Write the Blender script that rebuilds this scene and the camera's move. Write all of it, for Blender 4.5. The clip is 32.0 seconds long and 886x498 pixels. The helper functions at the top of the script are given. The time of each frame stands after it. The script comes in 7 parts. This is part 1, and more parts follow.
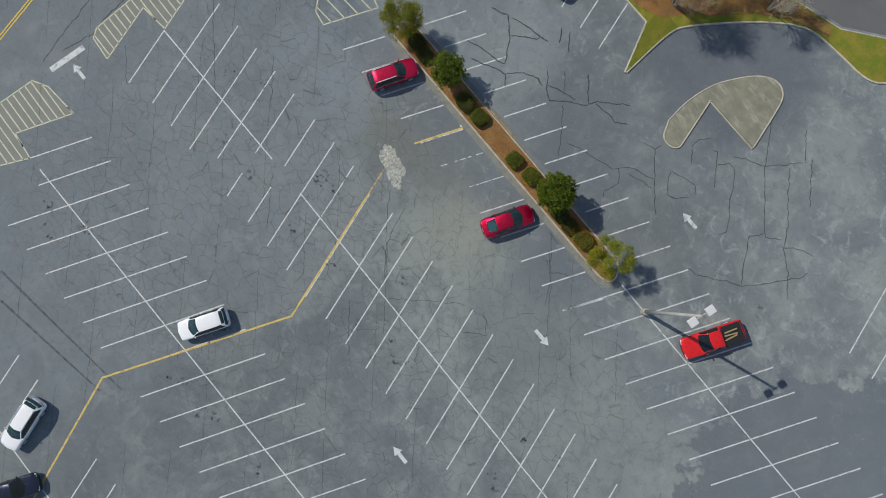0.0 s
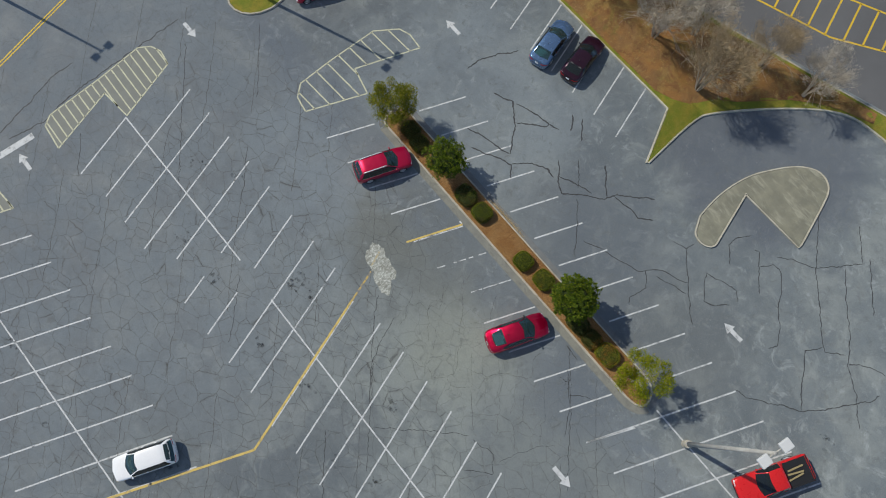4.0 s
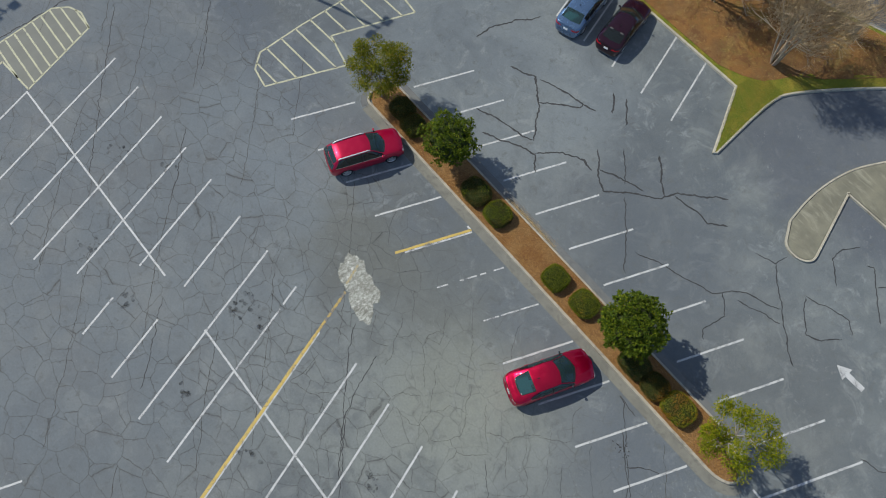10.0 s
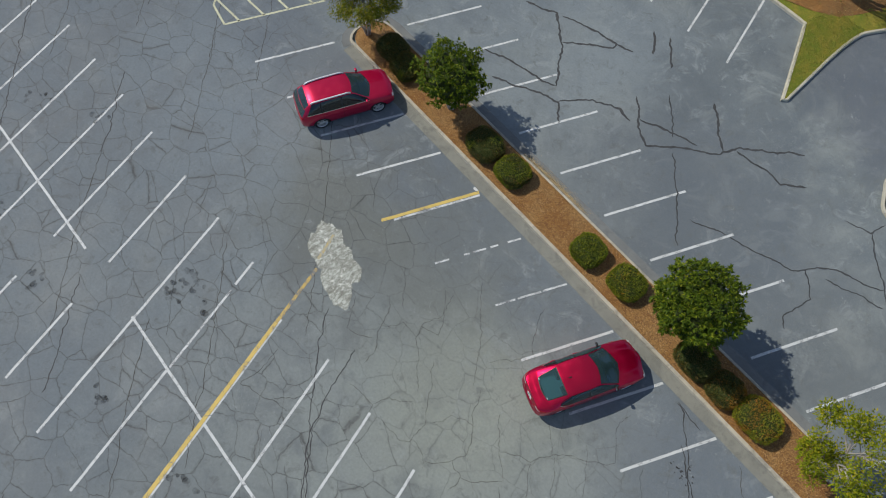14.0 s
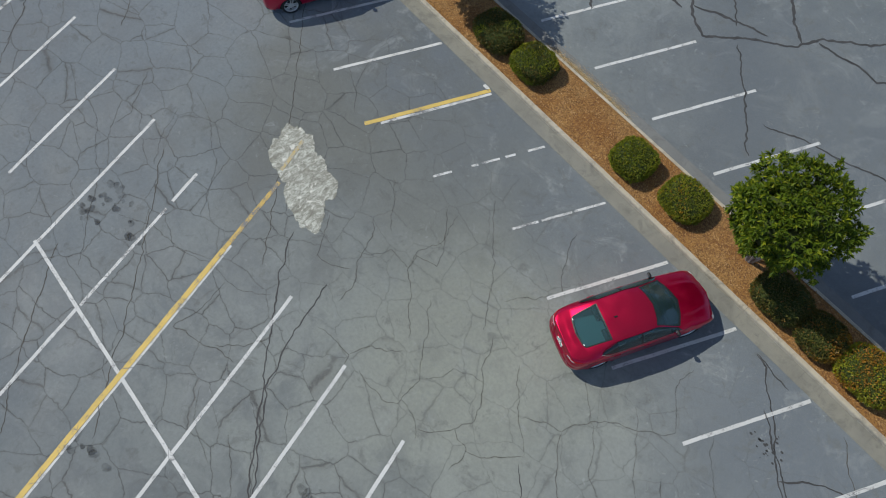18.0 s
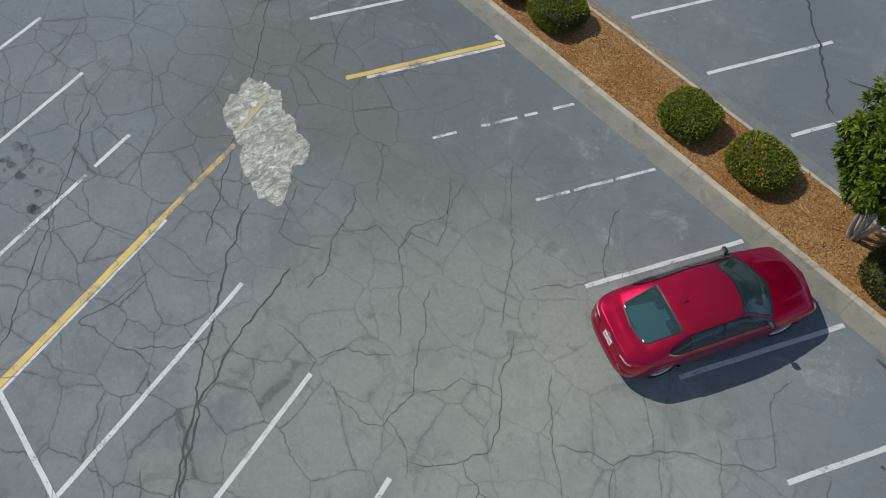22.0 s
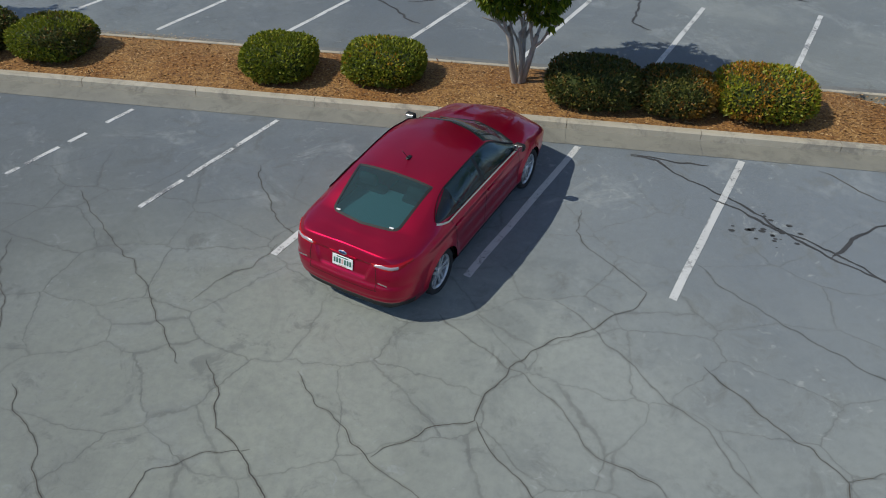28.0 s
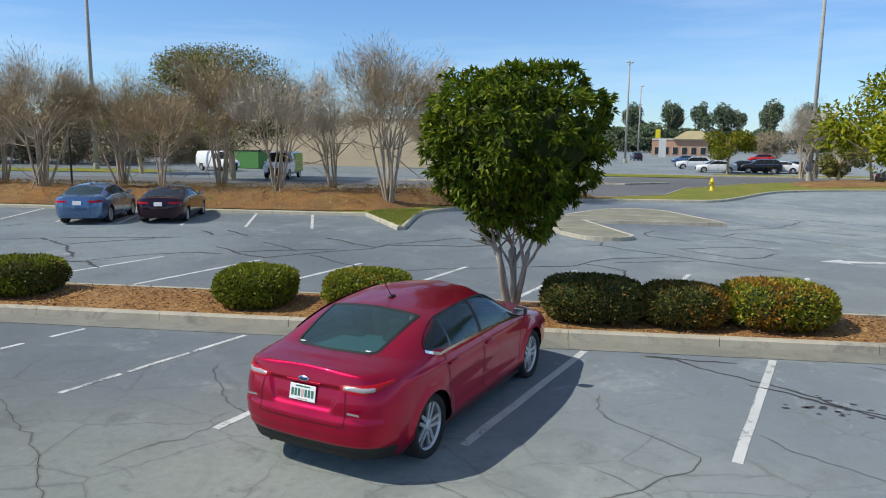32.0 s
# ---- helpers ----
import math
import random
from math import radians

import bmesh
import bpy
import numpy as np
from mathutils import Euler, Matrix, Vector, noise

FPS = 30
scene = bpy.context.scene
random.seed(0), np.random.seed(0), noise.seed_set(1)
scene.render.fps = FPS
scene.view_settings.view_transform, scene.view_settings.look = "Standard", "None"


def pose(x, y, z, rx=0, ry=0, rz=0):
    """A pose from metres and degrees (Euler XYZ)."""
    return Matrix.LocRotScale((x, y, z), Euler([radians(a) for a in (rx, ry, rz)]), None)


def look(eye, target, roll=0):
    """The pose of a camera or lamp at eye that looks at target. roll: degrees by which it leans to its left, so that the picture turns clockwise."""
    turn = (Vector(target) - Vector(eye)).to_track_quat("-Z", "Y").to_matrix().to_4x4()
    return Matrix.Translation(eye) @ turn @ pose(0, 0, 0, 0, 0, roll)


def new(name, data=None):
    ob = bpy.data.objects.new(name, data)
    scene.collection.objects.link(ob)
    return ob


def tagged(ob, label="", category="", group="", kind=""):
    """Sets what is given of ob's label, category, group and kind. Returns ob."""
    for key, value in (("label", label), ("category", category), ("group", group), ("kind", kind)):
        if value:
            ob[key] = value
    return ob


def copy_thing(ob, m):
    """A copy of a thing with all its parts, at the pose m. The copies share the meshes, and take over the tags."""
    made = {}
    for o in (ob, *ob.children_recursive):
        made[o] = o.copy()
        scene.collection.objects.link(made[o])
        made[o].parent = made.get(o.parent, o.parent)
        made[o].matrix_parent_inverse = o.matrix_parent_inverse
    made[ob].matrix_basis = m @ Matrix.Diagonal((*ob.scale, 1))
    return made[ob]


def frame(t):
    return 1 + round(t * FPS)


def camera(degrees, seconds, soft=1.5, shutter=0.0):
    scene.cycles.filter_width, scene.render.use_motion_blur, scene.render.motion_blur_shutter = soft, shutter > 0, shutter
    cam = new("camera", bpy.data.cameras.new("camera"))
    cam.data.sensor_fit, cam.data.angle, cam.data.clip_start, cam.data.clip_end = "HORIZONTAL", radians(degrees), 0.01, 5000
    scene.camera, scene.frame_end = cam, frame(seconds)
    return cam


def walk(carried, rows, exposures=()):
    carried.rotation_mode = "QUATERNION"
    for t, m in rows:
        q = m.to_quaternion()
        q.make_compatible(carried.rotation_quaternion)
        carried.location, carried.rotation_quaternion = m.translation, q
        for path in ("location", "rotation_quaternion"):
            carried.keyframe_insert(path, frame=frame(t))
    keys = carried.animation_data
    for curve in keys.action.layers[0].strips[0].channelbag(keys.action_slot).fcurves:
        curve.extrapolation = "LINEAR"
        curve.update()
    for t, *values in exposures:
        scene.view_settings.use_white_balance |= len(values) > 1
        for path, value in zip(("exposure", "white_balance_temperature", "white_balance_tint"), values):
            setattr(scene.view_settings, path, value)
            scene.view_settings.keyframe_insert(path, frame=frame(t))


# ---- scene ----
cam = camera(64.1, 32.0, 1.05)
PATH = [
    (0, (1.619, -11.586, 61.953), (1.441, -11.48, 59.964), -8.8),
    (0.5, (1.518, -11.487, 60.73), (1.329, -11.371, 58.742), -8.2),
    (1, (1.431, -11.44, 59.499), (1.211, -11.297, 57.516), -6.7),
    (1.5, (1.357, -11.419, 58.267), (1.095, -11.24, 56.292), -5.2),
    (2, (1.291, -11.404, 57.042), (0.986, -11.187, 55.077), -4.0),
    (2.5, (1.22, -11.383, 55.832), (0.874, -11.131, 53.878), -3.4),
    (3, (1.129, -11.346, 54.644), (0.743, -11.058, 52.703), -2.8),
    (3.5, (1.008, -11.298, 53.478), (0.583, -10.975, 51.551), -2.3),
    (4, (0.873, -11.261, 52.307), (0.448, -10.935, 50.38), -2.2),
    (4.5, (0.74, -11.25, 51.115), (0.319, -10.926, 49.186), -2.0),
    (6.5, (0.339, -11.529, 46.049), (-0.099, -11.172, 44.13), -0.3),
    (7, (0.251, -11.585, 44.787), (-0.222, -11.195, 42.883), 0.1),
    (7.5, (0.174, -11.643, 43.521), (-0.333, -11.22, 41.633), 0.4),
    (8, (0.119, -11.705, 42.246), (-0.423, -11.248, 40.375), 0.7),
    (8.5, (0.076, -11.738, 40.965), (-0.494, -11.255, 39.11), 0.8),
    (9, (0.024, -11.725, 39.691), (-0.543, -11.24, 37.836), 1.1),
    (9.5, (-0.045, -11.672, 38.429), (-0.609, -11.189, 36.572), 1.1),
    (10, (-0.127, -11.601, 37.178), (-0.688, -11.12, 35.319), 1.1),
    (10.5, (-0.209, -11.526, 35.938), (-0.766, -11.049, 34.077), 1.1),
    (11, (-0.272, -11.454, 34.706), (-0.826, -10.979, 32.844), 1.1),
    (11.5, (-0.306, -11.378, 33.487), (-0.861, -10.906, 31.624), 0.9),
    (12, (-0.312, -11.298, 32.29), (-0.872, -10.822, 30.43), 0.8),
    (12.5, (-0.301, -11.22, 31.128), (-0.878, -10.734, 29.276), 0.7),
    (13, (-0.292, -11.16, 30.001), (-0.896, -10.655, 28.162), 0.5),
    (13.5, (-0.284, -11.121, 28.898), (-0.918, -10.595, 27.075), 0.2),
    (15.5, (-0.238, -11.082, 24.687), (-0.886, -10.55, 22.872), 0.0),
    (16, (-0.275, -11.043, 23.737), (-0.923, -10.513, 21.921), -0.0),
    (16.5, (-0.324, -11.005, 22.823), (-0.968, -10.477, 21.005), 0.0),
    (17, (-0.374, -10.978, 21.934), (-1.016, -10.452, 20.115), 0.1),
    (17.5, (-0.415, -10.968, 21.057), (-1.055, -10.442, 19.237), 0.2),
    (18, (-0.452, -10.962, 20.194), (-1.092, -10.435, 18.374), 0.3),
    (18.5, (-0.488, -10.953, 19.352), (-1.128, -10.426, 17.532), 0.3),
    (19, (-0.521, -10.94, 18.541), (-1.163, -10.414, 16.721), 0.2),
    (19.5, (-0.553, -10.927, 17.766), (-1.196, -10.401, 15.947), 0.1),
    (20, (-0.585, -10.919, 17.027), (-1.231, -10.391, 15.209), 0.2),
    (20.5, (-0.616, -10.915, 16.316), (-1.272, -10.378, 14.504), 0.2),
    (21, (-0.641, -10.909, 15.618), (-1.32, -10.354, 13.821), 0.2),
    (21.5, (-0.651, -10.899, 14.925), (-1.382, -10.298, 13.164), 0.3),
    (22, (-0.647, -10.887, 14.236), (-1.425, -10.244, 12.51), 0.4),
    (22.5, (-0.606, -10.86, 13.546), (-1.367, -10.201, 11.818), 0.0),
    (23, (-0.55, -10.825, 12.879), (-1.129, -10.014, 11.145), -0.8),
    (23.5, (-0.498, -10.799, 12.243), (-0.779, -9.86, 10.5), -2.2),
    (24, (-0.475, -10.794, 11.634), (-0.706, -9.847, 9.887), -2.2),
    (24.5, (-0.483, -10.804, 11.013), (-0.701, -9.853, 9.266), -2.0),
    (26.5, (-0.671, -10.953, 8.26), (-0.888, -9.669, 6.742), 0.3),
    (27, (-0.687, -10.973, 7.654), (-0.917, -9.542, 6.275), 0.5),
    (27.5, (-0.698, -10.986, 7.077), (-0.937, -9.461, 5.805), 0.6),
    (28, (-0.718, -10.987, 6.532), (-0.949, -9.463, 5.258), 0.7),
    (28.5, (-0.742, -10.974, 6.021), (-0.973, -9.421, 4.784), 0.7),
    (29, (-0.757, -10.947, 5.539), (-1.001, -9.271, 4.476), 0.7),
    (29.5, (-0.762, -10.913, 5.071), (-1.019, -9.09, 4.288), 0.7),
    (30, (-0.764, -10.88, 4.605), (-1.024, -9.02, 3.915), 0.7),
    (30.5, (-0.77, -10.851, 4.154), (-1.03, -8.993, 3.462), 0.7),
    (31, (-0.777, -10.827, 3.748), (-1.036, -8.957, 3.089), 0.6),
    (31.5, (-0.78, -10.811, 3.417), (-1.042, -8.897, 2.899), 0.6),
    (32, (-0.778, -10.81, 3.181), (-1.041, -8.85, 2.884), 0.6),
]
walk(cam, [(t, look(eye, target, roll)) for t, eye, target, roll in PATH], [(0.0, -0.10), (7.0, -0.07), (20.0, 0.01), (24.5, 0.0), (27.0, -0.05), (29.5, 0.10), (32.0, 0.32)])

# ---- world and sun ----
SUN_AZ = (-0.932, -0.362)
world = bpy.data.worlds.new("sky")
scene.world = world
world.use_nodes = True
wn, wl = world.node_tree.nodes, world.node_tree.links
bg = wn["Background"]
bg.inputs["Strength"].default_value = 0.095
sky = wn.new("ShaderNodeTexSky")
sky.sky_type = "NISHITA"
sky.sun_disc = False
sky.sun_elevation = radians(48.3)
sky.sun_rotation = math.atan2(SUN_AZ[0], SUN_AZ[1]) % (2 * math.pi)
sky.dust_density = 0.15
sky.ozone_density = 3.0
wtc = wn.new("ShaderNodeTexCoord")
wmap = wn.new("ShaderNodeMapping")
wmap.inputs["Scale"].default_value = (1.5, 1.5, 14.0)
wl.new(wtc.outputs["Generated"], wmap.inputs["Vector"])
wno = wn.new("ShaderNodeTexNoise")
wno.inputs["Scale"].default_value = 1.5
wno.inputs["Detail"].default_value = 6
wno.inputs["Roughness"].default_value = 0.55
wl.new(wmap.outputs[0], wno.inputs["Vector"])
wr = wn.new("ShaderNodeMapRange")
wr.inputs["From Min"].default_value = 0.47
wr.inputs["From Max"].default_value = 0.72
wr.inputs["To Max"].default_value = 0.42
wl.new(wno.outputs["Fac"], wr.inputs["Value"])
wmx = wn.new("ShaderNodeMix")
wmx.data_type = "RGBA"
wl.new(wr.outputs[0], wmx.inputs["Factor"])
wtint = wn.new("ShaderNodeMix")
wtint.data_type, wtint.blend_type = "RGBA", "MULTIPLY"
wtint.inputs["Factor"].default_value = 1.0
wtint.inputs[7].default_value = (0.75, 0.97, 1.24, 1)
wl.new(sky.outputs[0], wtint.inputs[6])
wl.new(wtint.outputs[2], wmx.inputs[6])
wmx.inputs[7].default_value = (5.3, 6.8, 8.9, 1)
wsep = wn.new("ShaderNodeSeparateXYZ")
wl.new(wtc.outputs["Generated"], wsep.inputs[0])
wveil = wn.new("ShaderNodeMapRange")
wveil.inputs["From Min"].default_value = 0.22
wveil.inputs["From Max"].default_value = 0.80
wveil.inputs["To Max"].default_value = 0.75
wl.new(wsep.outputs[2], wveil.inputs["Value"])
whigh = wn.new("ShaderNodeMix")
whigh.data_type = "RGBA"
wl.new(wveil.outputs[0], whigh.inputs["Factor"])
wl.new(wmx.outputs[2], whigh.inputs[6])
whigh.inputs[7].default_value = (2.5, 2.8, 3.3, 1)
wl.new(whigh.outputs[2], bg.inputs["Color"])

sun_data = bpy.data.lights.new("sun", "SUN")
sun_data.energy = 3.6
sun_data.angle = radians(0.55)
sun_data.color = (1.0, 0.945, 0.83)
sun = new("sun", sun_data)
sun.matrix_world = look((SUN_AZ[0] * 100, SUN_AZ[1] * 100, 112), (0, 0, 0))



# ---- materials ----
def col(c):
    return (*c, 1.0)


class Mat:
    """A small wrapper for node materials in world or object space."""

    def __init__(self, name, base=(0.5, 0.5, 0.5), rough=0.7, metal=0.0, spec=0.5, space="Object"):
        self.m = bpy.data.materials.new(name)
        self.m.use_nodes = True
        self.t = self.m.node_tree
        self.b = self.t.nodes["Principled BSDF"]
        self.b.inputs["Base Color"].default_value = col(base)
        self.b.inputs["Roughness"].default_value = rough
        self.b.inputs["Metallic"].default_value = metal
        self.b.inputs["Specular IOR Level"].default_value = spec
        self.space = space
        self.vec = None
        self.c = None

    def n(self, kind, **kw):
        nd = self.t.nodes.new(kind)
        for k, v in kw.items():
            nd.inputs[k.replace("_", " ")].default_value = v
        return nd

    def link(self, a, b):
        self.t.links.new(a, b)

    def coords(self):
        if self.vec is None:
            if self.space == "World":
                self.vec = self.n("ShaderNodeNewGeometry").outputs["Position"]
            else:
                self.vec = self.n("ShaderNodeTexCoord").outputs["Object"]
        return self.vec

    def noise(self, scale, detail=4, rough=0.55, vec=None, dist=0.0):
        nd = self.n("ShaderNodeTexNoise", Scale=scale, Detail=detail, Roughness=rough, Distortion=dist)
        self.link(vec or self.coords(), nd.inputs["Vector"])
        return nd.outputs["Fac"]

    def ramp(self, val, lo, hi, a=0.0, b=1.0):
        nd = self.n("ShaderNodeMapRange")
        nd.interpolation_type = "SMOOTHSTEP"
        for k, v in (("From Min", lo), ("From Max", hi), ("To Min", a), ("To Max", b)):
            nd.inputs[k].default_value = v
        self.link(val, nd.inputs["Value"])
        return nd.outputs[0]

    def math(self, op, a, b=None, c=None):
        nd = self.n("ShaderNodeMath")
        nd.operation = op
        for i, v in enumerate((a, b, c)):
            if v is None:
                continue
            if isinstance(v, (int, float)):
                nd.inputs[i].default_value = v
            else:
                self.link(v, nd.inputs[i])
        return nd.outputs[0]

    def mix(self, fac, a, b, blend="MIX"):
        nd = self.n("ShaderNodeMix")
        nd.data_type = "RGBA"
        nd.blend_type = blend
        if isinstance(fac, (int, float)):
            nd.inputs["Factor"].default_value = fac
        else:
            self.link(fac, nd.inputs["Factor"])
        for i, v in ((6, a), (7, b)):
            if isinstance(v, tuple):
                nd.inputs[i].default_value = col(v)
            else:
                self.link(v, nd.inputs[i])
        return nd.outputs[2]

    def color(self, sock):
        self.link(sock, self.b.inputs["Base Color"])
        return self

    def rough(self, sock):
        self.link(sock, self.b.inputs["Roughness"])
        return self

    def bump(self, height, strength=0.3, dist=0.01):
        nd = self.n("ShaderNodeBump", Strength=strength, Distance=dist)
        self.link(height, nd.inputs["Height"])
        self.link(nd.outputs[0], self.b.inputs["Normal"])
        return self


def speckled(name, a, b, scale, rough=0.8, fine=60.0, bump=0.3, space="Object", dist=0.01):
    k = Mat(name, a, rough, space=space)
    f = k.ramp(k.noise(scale, 5), 0.3, 0.7)
    c = k.mix(f, a, b)
    g = k.noise(fine, 3)
    c = k.mix(k.ramp(g, 0.25, 0.75, 0.0, 0.35), c, tuple(x * 0.55 for x in a))
    k.color(c).bump(g, bump, dist)
    return k.m


def asphalt_material():
    k = Mat("asphalt", (0.14, 0.145, 0.15), 0.86, space="World", spec=0.5)
    p = k.coords()
    sep = k.n("ShaderNodeSeparateXYZ")
    k.link(p, sep.inputs[0])
    X, Y = sep.outputs[0], sep.outputs[1]
    big = k.noise(0.05, 4, 0.6)
    mid = k.noise(0.35, 5, 0.62)
    fine = k.noise(9.0, 6, 0.7)
    grit = k.noise(140.0, 2, 0.6)
    # bluish and warm worn aggregate
    c = k.mix(k.ramp(big, 0.36, 0.64), (0.112, 0.130, 0.143), (0.152, 0.170, 0.180))
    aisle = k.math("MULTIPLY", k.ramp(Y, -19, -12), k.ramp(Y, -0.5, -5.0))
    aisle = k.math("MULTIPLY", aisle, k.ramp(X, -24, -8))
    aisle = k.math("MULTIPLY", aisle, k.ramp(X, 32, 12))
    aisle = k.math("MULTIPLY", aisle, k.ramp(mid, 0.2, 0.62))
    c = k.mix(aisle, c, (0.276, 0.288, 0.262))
    # broad lighter lanes and darker pools
    wide = k.noise(0.13, 5, 0.62, dist=0.6)
    c = k.mix(k.ramp(wide, 0.48, 0.62, 0.0, 0.58), c, (0.240, 0.250, 0.238))
    c = k.mix(k.ramp(wide, 0.47, 0.36, 0.0, 0.5), c, (0.082, 0.098, 0.112))
    # mottled wear
    c = k.mix(k.ramp(mid, 0.35, 0.75, 0.0, 0.42), c, (0.222, 0.235, 0.226))
    c = k.mix(k.ramp(k.noise(0.9, 5, 0.6), 0.52, 0.74, 0.0, 0.45), c, (0.105, 0.116, 0.132))
    cloud = k.noise(0.42, 9, 0.72, dist=0.8)
    c = k.mix(k.ramp(cloud, 0.49, 0.36, 0.0, 0.48), c, (0.098, 0.112, 0.122))
    c = k.mix(k.ramp(cloud, 0.51, 0.64, 0.0, 0.50), c, (0.270, 0.283, 0.272))
    west = k.math("MULTIPLY", k.ramp(X, -5.0, -17.0), k.ramp(Y, 1.0, -3.0))
    c = k.mix(k.math("MULTIPLY", west, k.ramp(mid, 0.40, 0.60, 0.30, 0.60)), c, (0.225, 0.250, 0.268))
    north = k.math("MULTIPLY", k.math("MULTIPLY", k.ramp(X, -32.0, -24.0), k.ramp(X, -8.0, -13.0)), k.math("MULTIPLY", k.math("MAXIMUM", k.ramp(Y, 2.0, 4.0), k.ramp(X, -15.0, -19.0)), k.math("MULTIPLY", k.ramp(Y, -12.0, -6.0), k.ramp(Y, 17.0, 12.0))))
    c = k.mix(k.math("MULTIPLY", north, k.ramp(mid, 0.36, 0.60, 0.25, 0.55)), c, (0.252, 0.280, 0.300))
    # darker stain round the white patch, a newer seal coat on one side, darker and paler areas elsewhere

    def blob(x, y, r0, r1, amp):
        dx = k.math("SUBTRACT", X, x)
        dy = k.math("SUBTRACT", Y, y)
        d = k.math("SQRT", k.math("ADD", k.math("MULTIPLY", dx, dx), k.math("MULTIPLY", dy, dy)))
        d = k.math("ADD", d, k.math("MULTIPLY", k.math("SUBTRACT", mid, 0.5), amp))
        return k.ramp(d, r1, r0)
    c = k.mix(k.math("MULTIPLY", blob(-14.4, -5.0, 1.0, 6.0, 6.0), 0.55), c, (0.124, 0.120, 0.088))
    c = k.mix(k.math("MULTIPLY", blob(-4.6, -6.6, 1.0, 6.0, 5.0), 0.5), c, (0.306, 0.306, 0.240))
    c = k.mix(k.math("MULTIPLY", k.math("MULTIPLY", k.ramp(Y, -4.6, -2.2), k.ramp(Y, 0.4, -0.2)), k.ramp(mid, 0.3, 0.7, 0.25, 0.8)), c, (0.135, 0.155, 0.180))
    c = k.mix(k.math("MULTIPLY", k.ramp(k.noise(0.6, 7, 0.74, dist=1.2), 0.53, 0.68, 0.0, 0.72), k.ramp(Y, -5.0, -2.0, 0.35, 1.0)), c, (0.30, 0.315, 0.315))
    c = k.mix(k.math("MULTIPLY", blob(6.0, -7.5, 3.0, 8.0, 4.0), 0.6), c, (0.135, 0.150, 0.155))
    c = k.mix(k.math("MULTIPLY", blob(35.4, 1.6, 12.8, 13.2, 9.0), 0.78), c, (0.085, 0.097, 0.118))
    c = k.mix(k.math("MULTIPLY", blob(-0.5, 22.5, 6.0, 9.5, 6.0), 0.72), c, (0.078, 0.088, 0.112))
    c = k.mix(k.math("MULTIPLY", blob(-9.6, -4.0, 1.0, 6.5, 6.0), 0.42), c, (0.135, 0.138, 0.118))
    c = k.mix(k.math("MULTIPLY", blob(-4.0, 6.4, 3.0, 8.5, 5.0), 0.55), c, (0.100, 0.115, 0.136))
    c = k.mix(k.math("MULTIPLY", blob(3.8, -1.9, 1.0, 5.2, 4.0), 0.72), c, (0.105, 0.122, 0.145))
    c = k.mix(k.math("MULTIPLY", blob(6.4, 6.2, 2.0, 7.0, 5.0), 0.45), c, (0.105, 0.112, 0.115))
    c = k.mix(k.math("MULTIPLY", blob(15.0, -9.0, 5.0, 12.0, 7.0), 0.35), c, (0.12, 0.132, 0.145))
    # oil drips
    v = k.n("ShaderNodeTexVoronoi", Scale=0.33)
    k.link(p, v.inputs["Vector"])
    drip = k.math("MULTIPLY", k.ramp(v.outputs["Distance"], 0.055, 0.01), k.ramp(k.noise(9.0, 3), 0.42, 0.6))
    c = k.mix(k.math("MULTIPLY", drip, 0.6), c, (0.045, 0.047, 0.05))
    # web of fine cracks, denser in the old aisle
    def warp(vec, scale, amp, detail):
        w = k.n("ShaderNodeTexNoise", Scale=scale, Detail=detail, Roughness=0.5)
        k.link(vec, w.inputs["Vector"])
        vm = k.n("ShaderNodeVectorMath")
        vm.operation = "MULTIPLY_ADD"
        k.link(w.outputs["Color"], vm.inputs[0])
        vm.inputs[1].default_value = (amp, amp, 0)
        k.link(vec, vm.inputs[2])
        return vm.outputs[0]
    turn = k.n("ShaderNodeMapping")
    turn.inputs["Rotation"].default_value = (0, 0, radians(41.8))
    turn.inputs["Scale"].default_value = (0.72, 1.0, 0.0)
    k.link(warp(warp(warp(p, 0.45, 0.55, 2), 2.6, 0.22, 3), 11.0, 0.085, 4), turn.inputs["Vector"])

    def web(scale, width, soft, rnd=0.85):
        e = k.n("ShaderNodeTexVoronoi", Scale=scale, Randomness=rnd)
        e.feature = "DISTANCE_TO_EDGE"
        k.link(turn.outputs[0], e.inputs["Vector"])
        return k.ramp(e.outputs["Distance"], width + soft, width * 0.4)
    gaps = k.ramp(k.noise(0.55, 4, 0.55), 0.34, 0.54, 0.55, 1.0)
    gaps2 = k.ramp(k.noise(0.9, 3, 0.5), 0.48, 0.60)
    lot = k.math("MULTIPLY", k.ramp(Y, -44, -30), k.ramp(Y, 0.0, -3.2, 0.12, 1.0))
    lot = k.math("MULTIPLY", lot, k.ramp(X, -46, -26, 0.3, 1.0))
    lot = k.math("MULTIPLY", lot, k.ramp(X, 26, 9, 0.3, 1.0))
    plate = k.math("MULTIPLY", k.math("MULTIPLY", k.ramp(X, -11.5, -9.5), k.ramp(X, 6.5, 4.5)), k.math("MULTIPLY", k.ramp(Y, -10.8, -9.2), k.ramp(Y, 0.5, -0.5)))
    lot = k.math("MULTIPLY", lot, k.math("SUBTRACT", 1.0, k.math("MULTIPLY", plate, 0.55)))
    on1, on2 = k.math("MULTIPLY", gaps, lot), k.math("MULTIPLY", gaps2, lot)
    broken = k.ramp(k.noise(2.3, 4, 0.6), 0.36, 0.55, 0.5, 1.0)
    web1 = k.math("MULTIPLY", k.math("MULTIPLY", web(0.92, 0.0046, 0.0060), on1), broken)
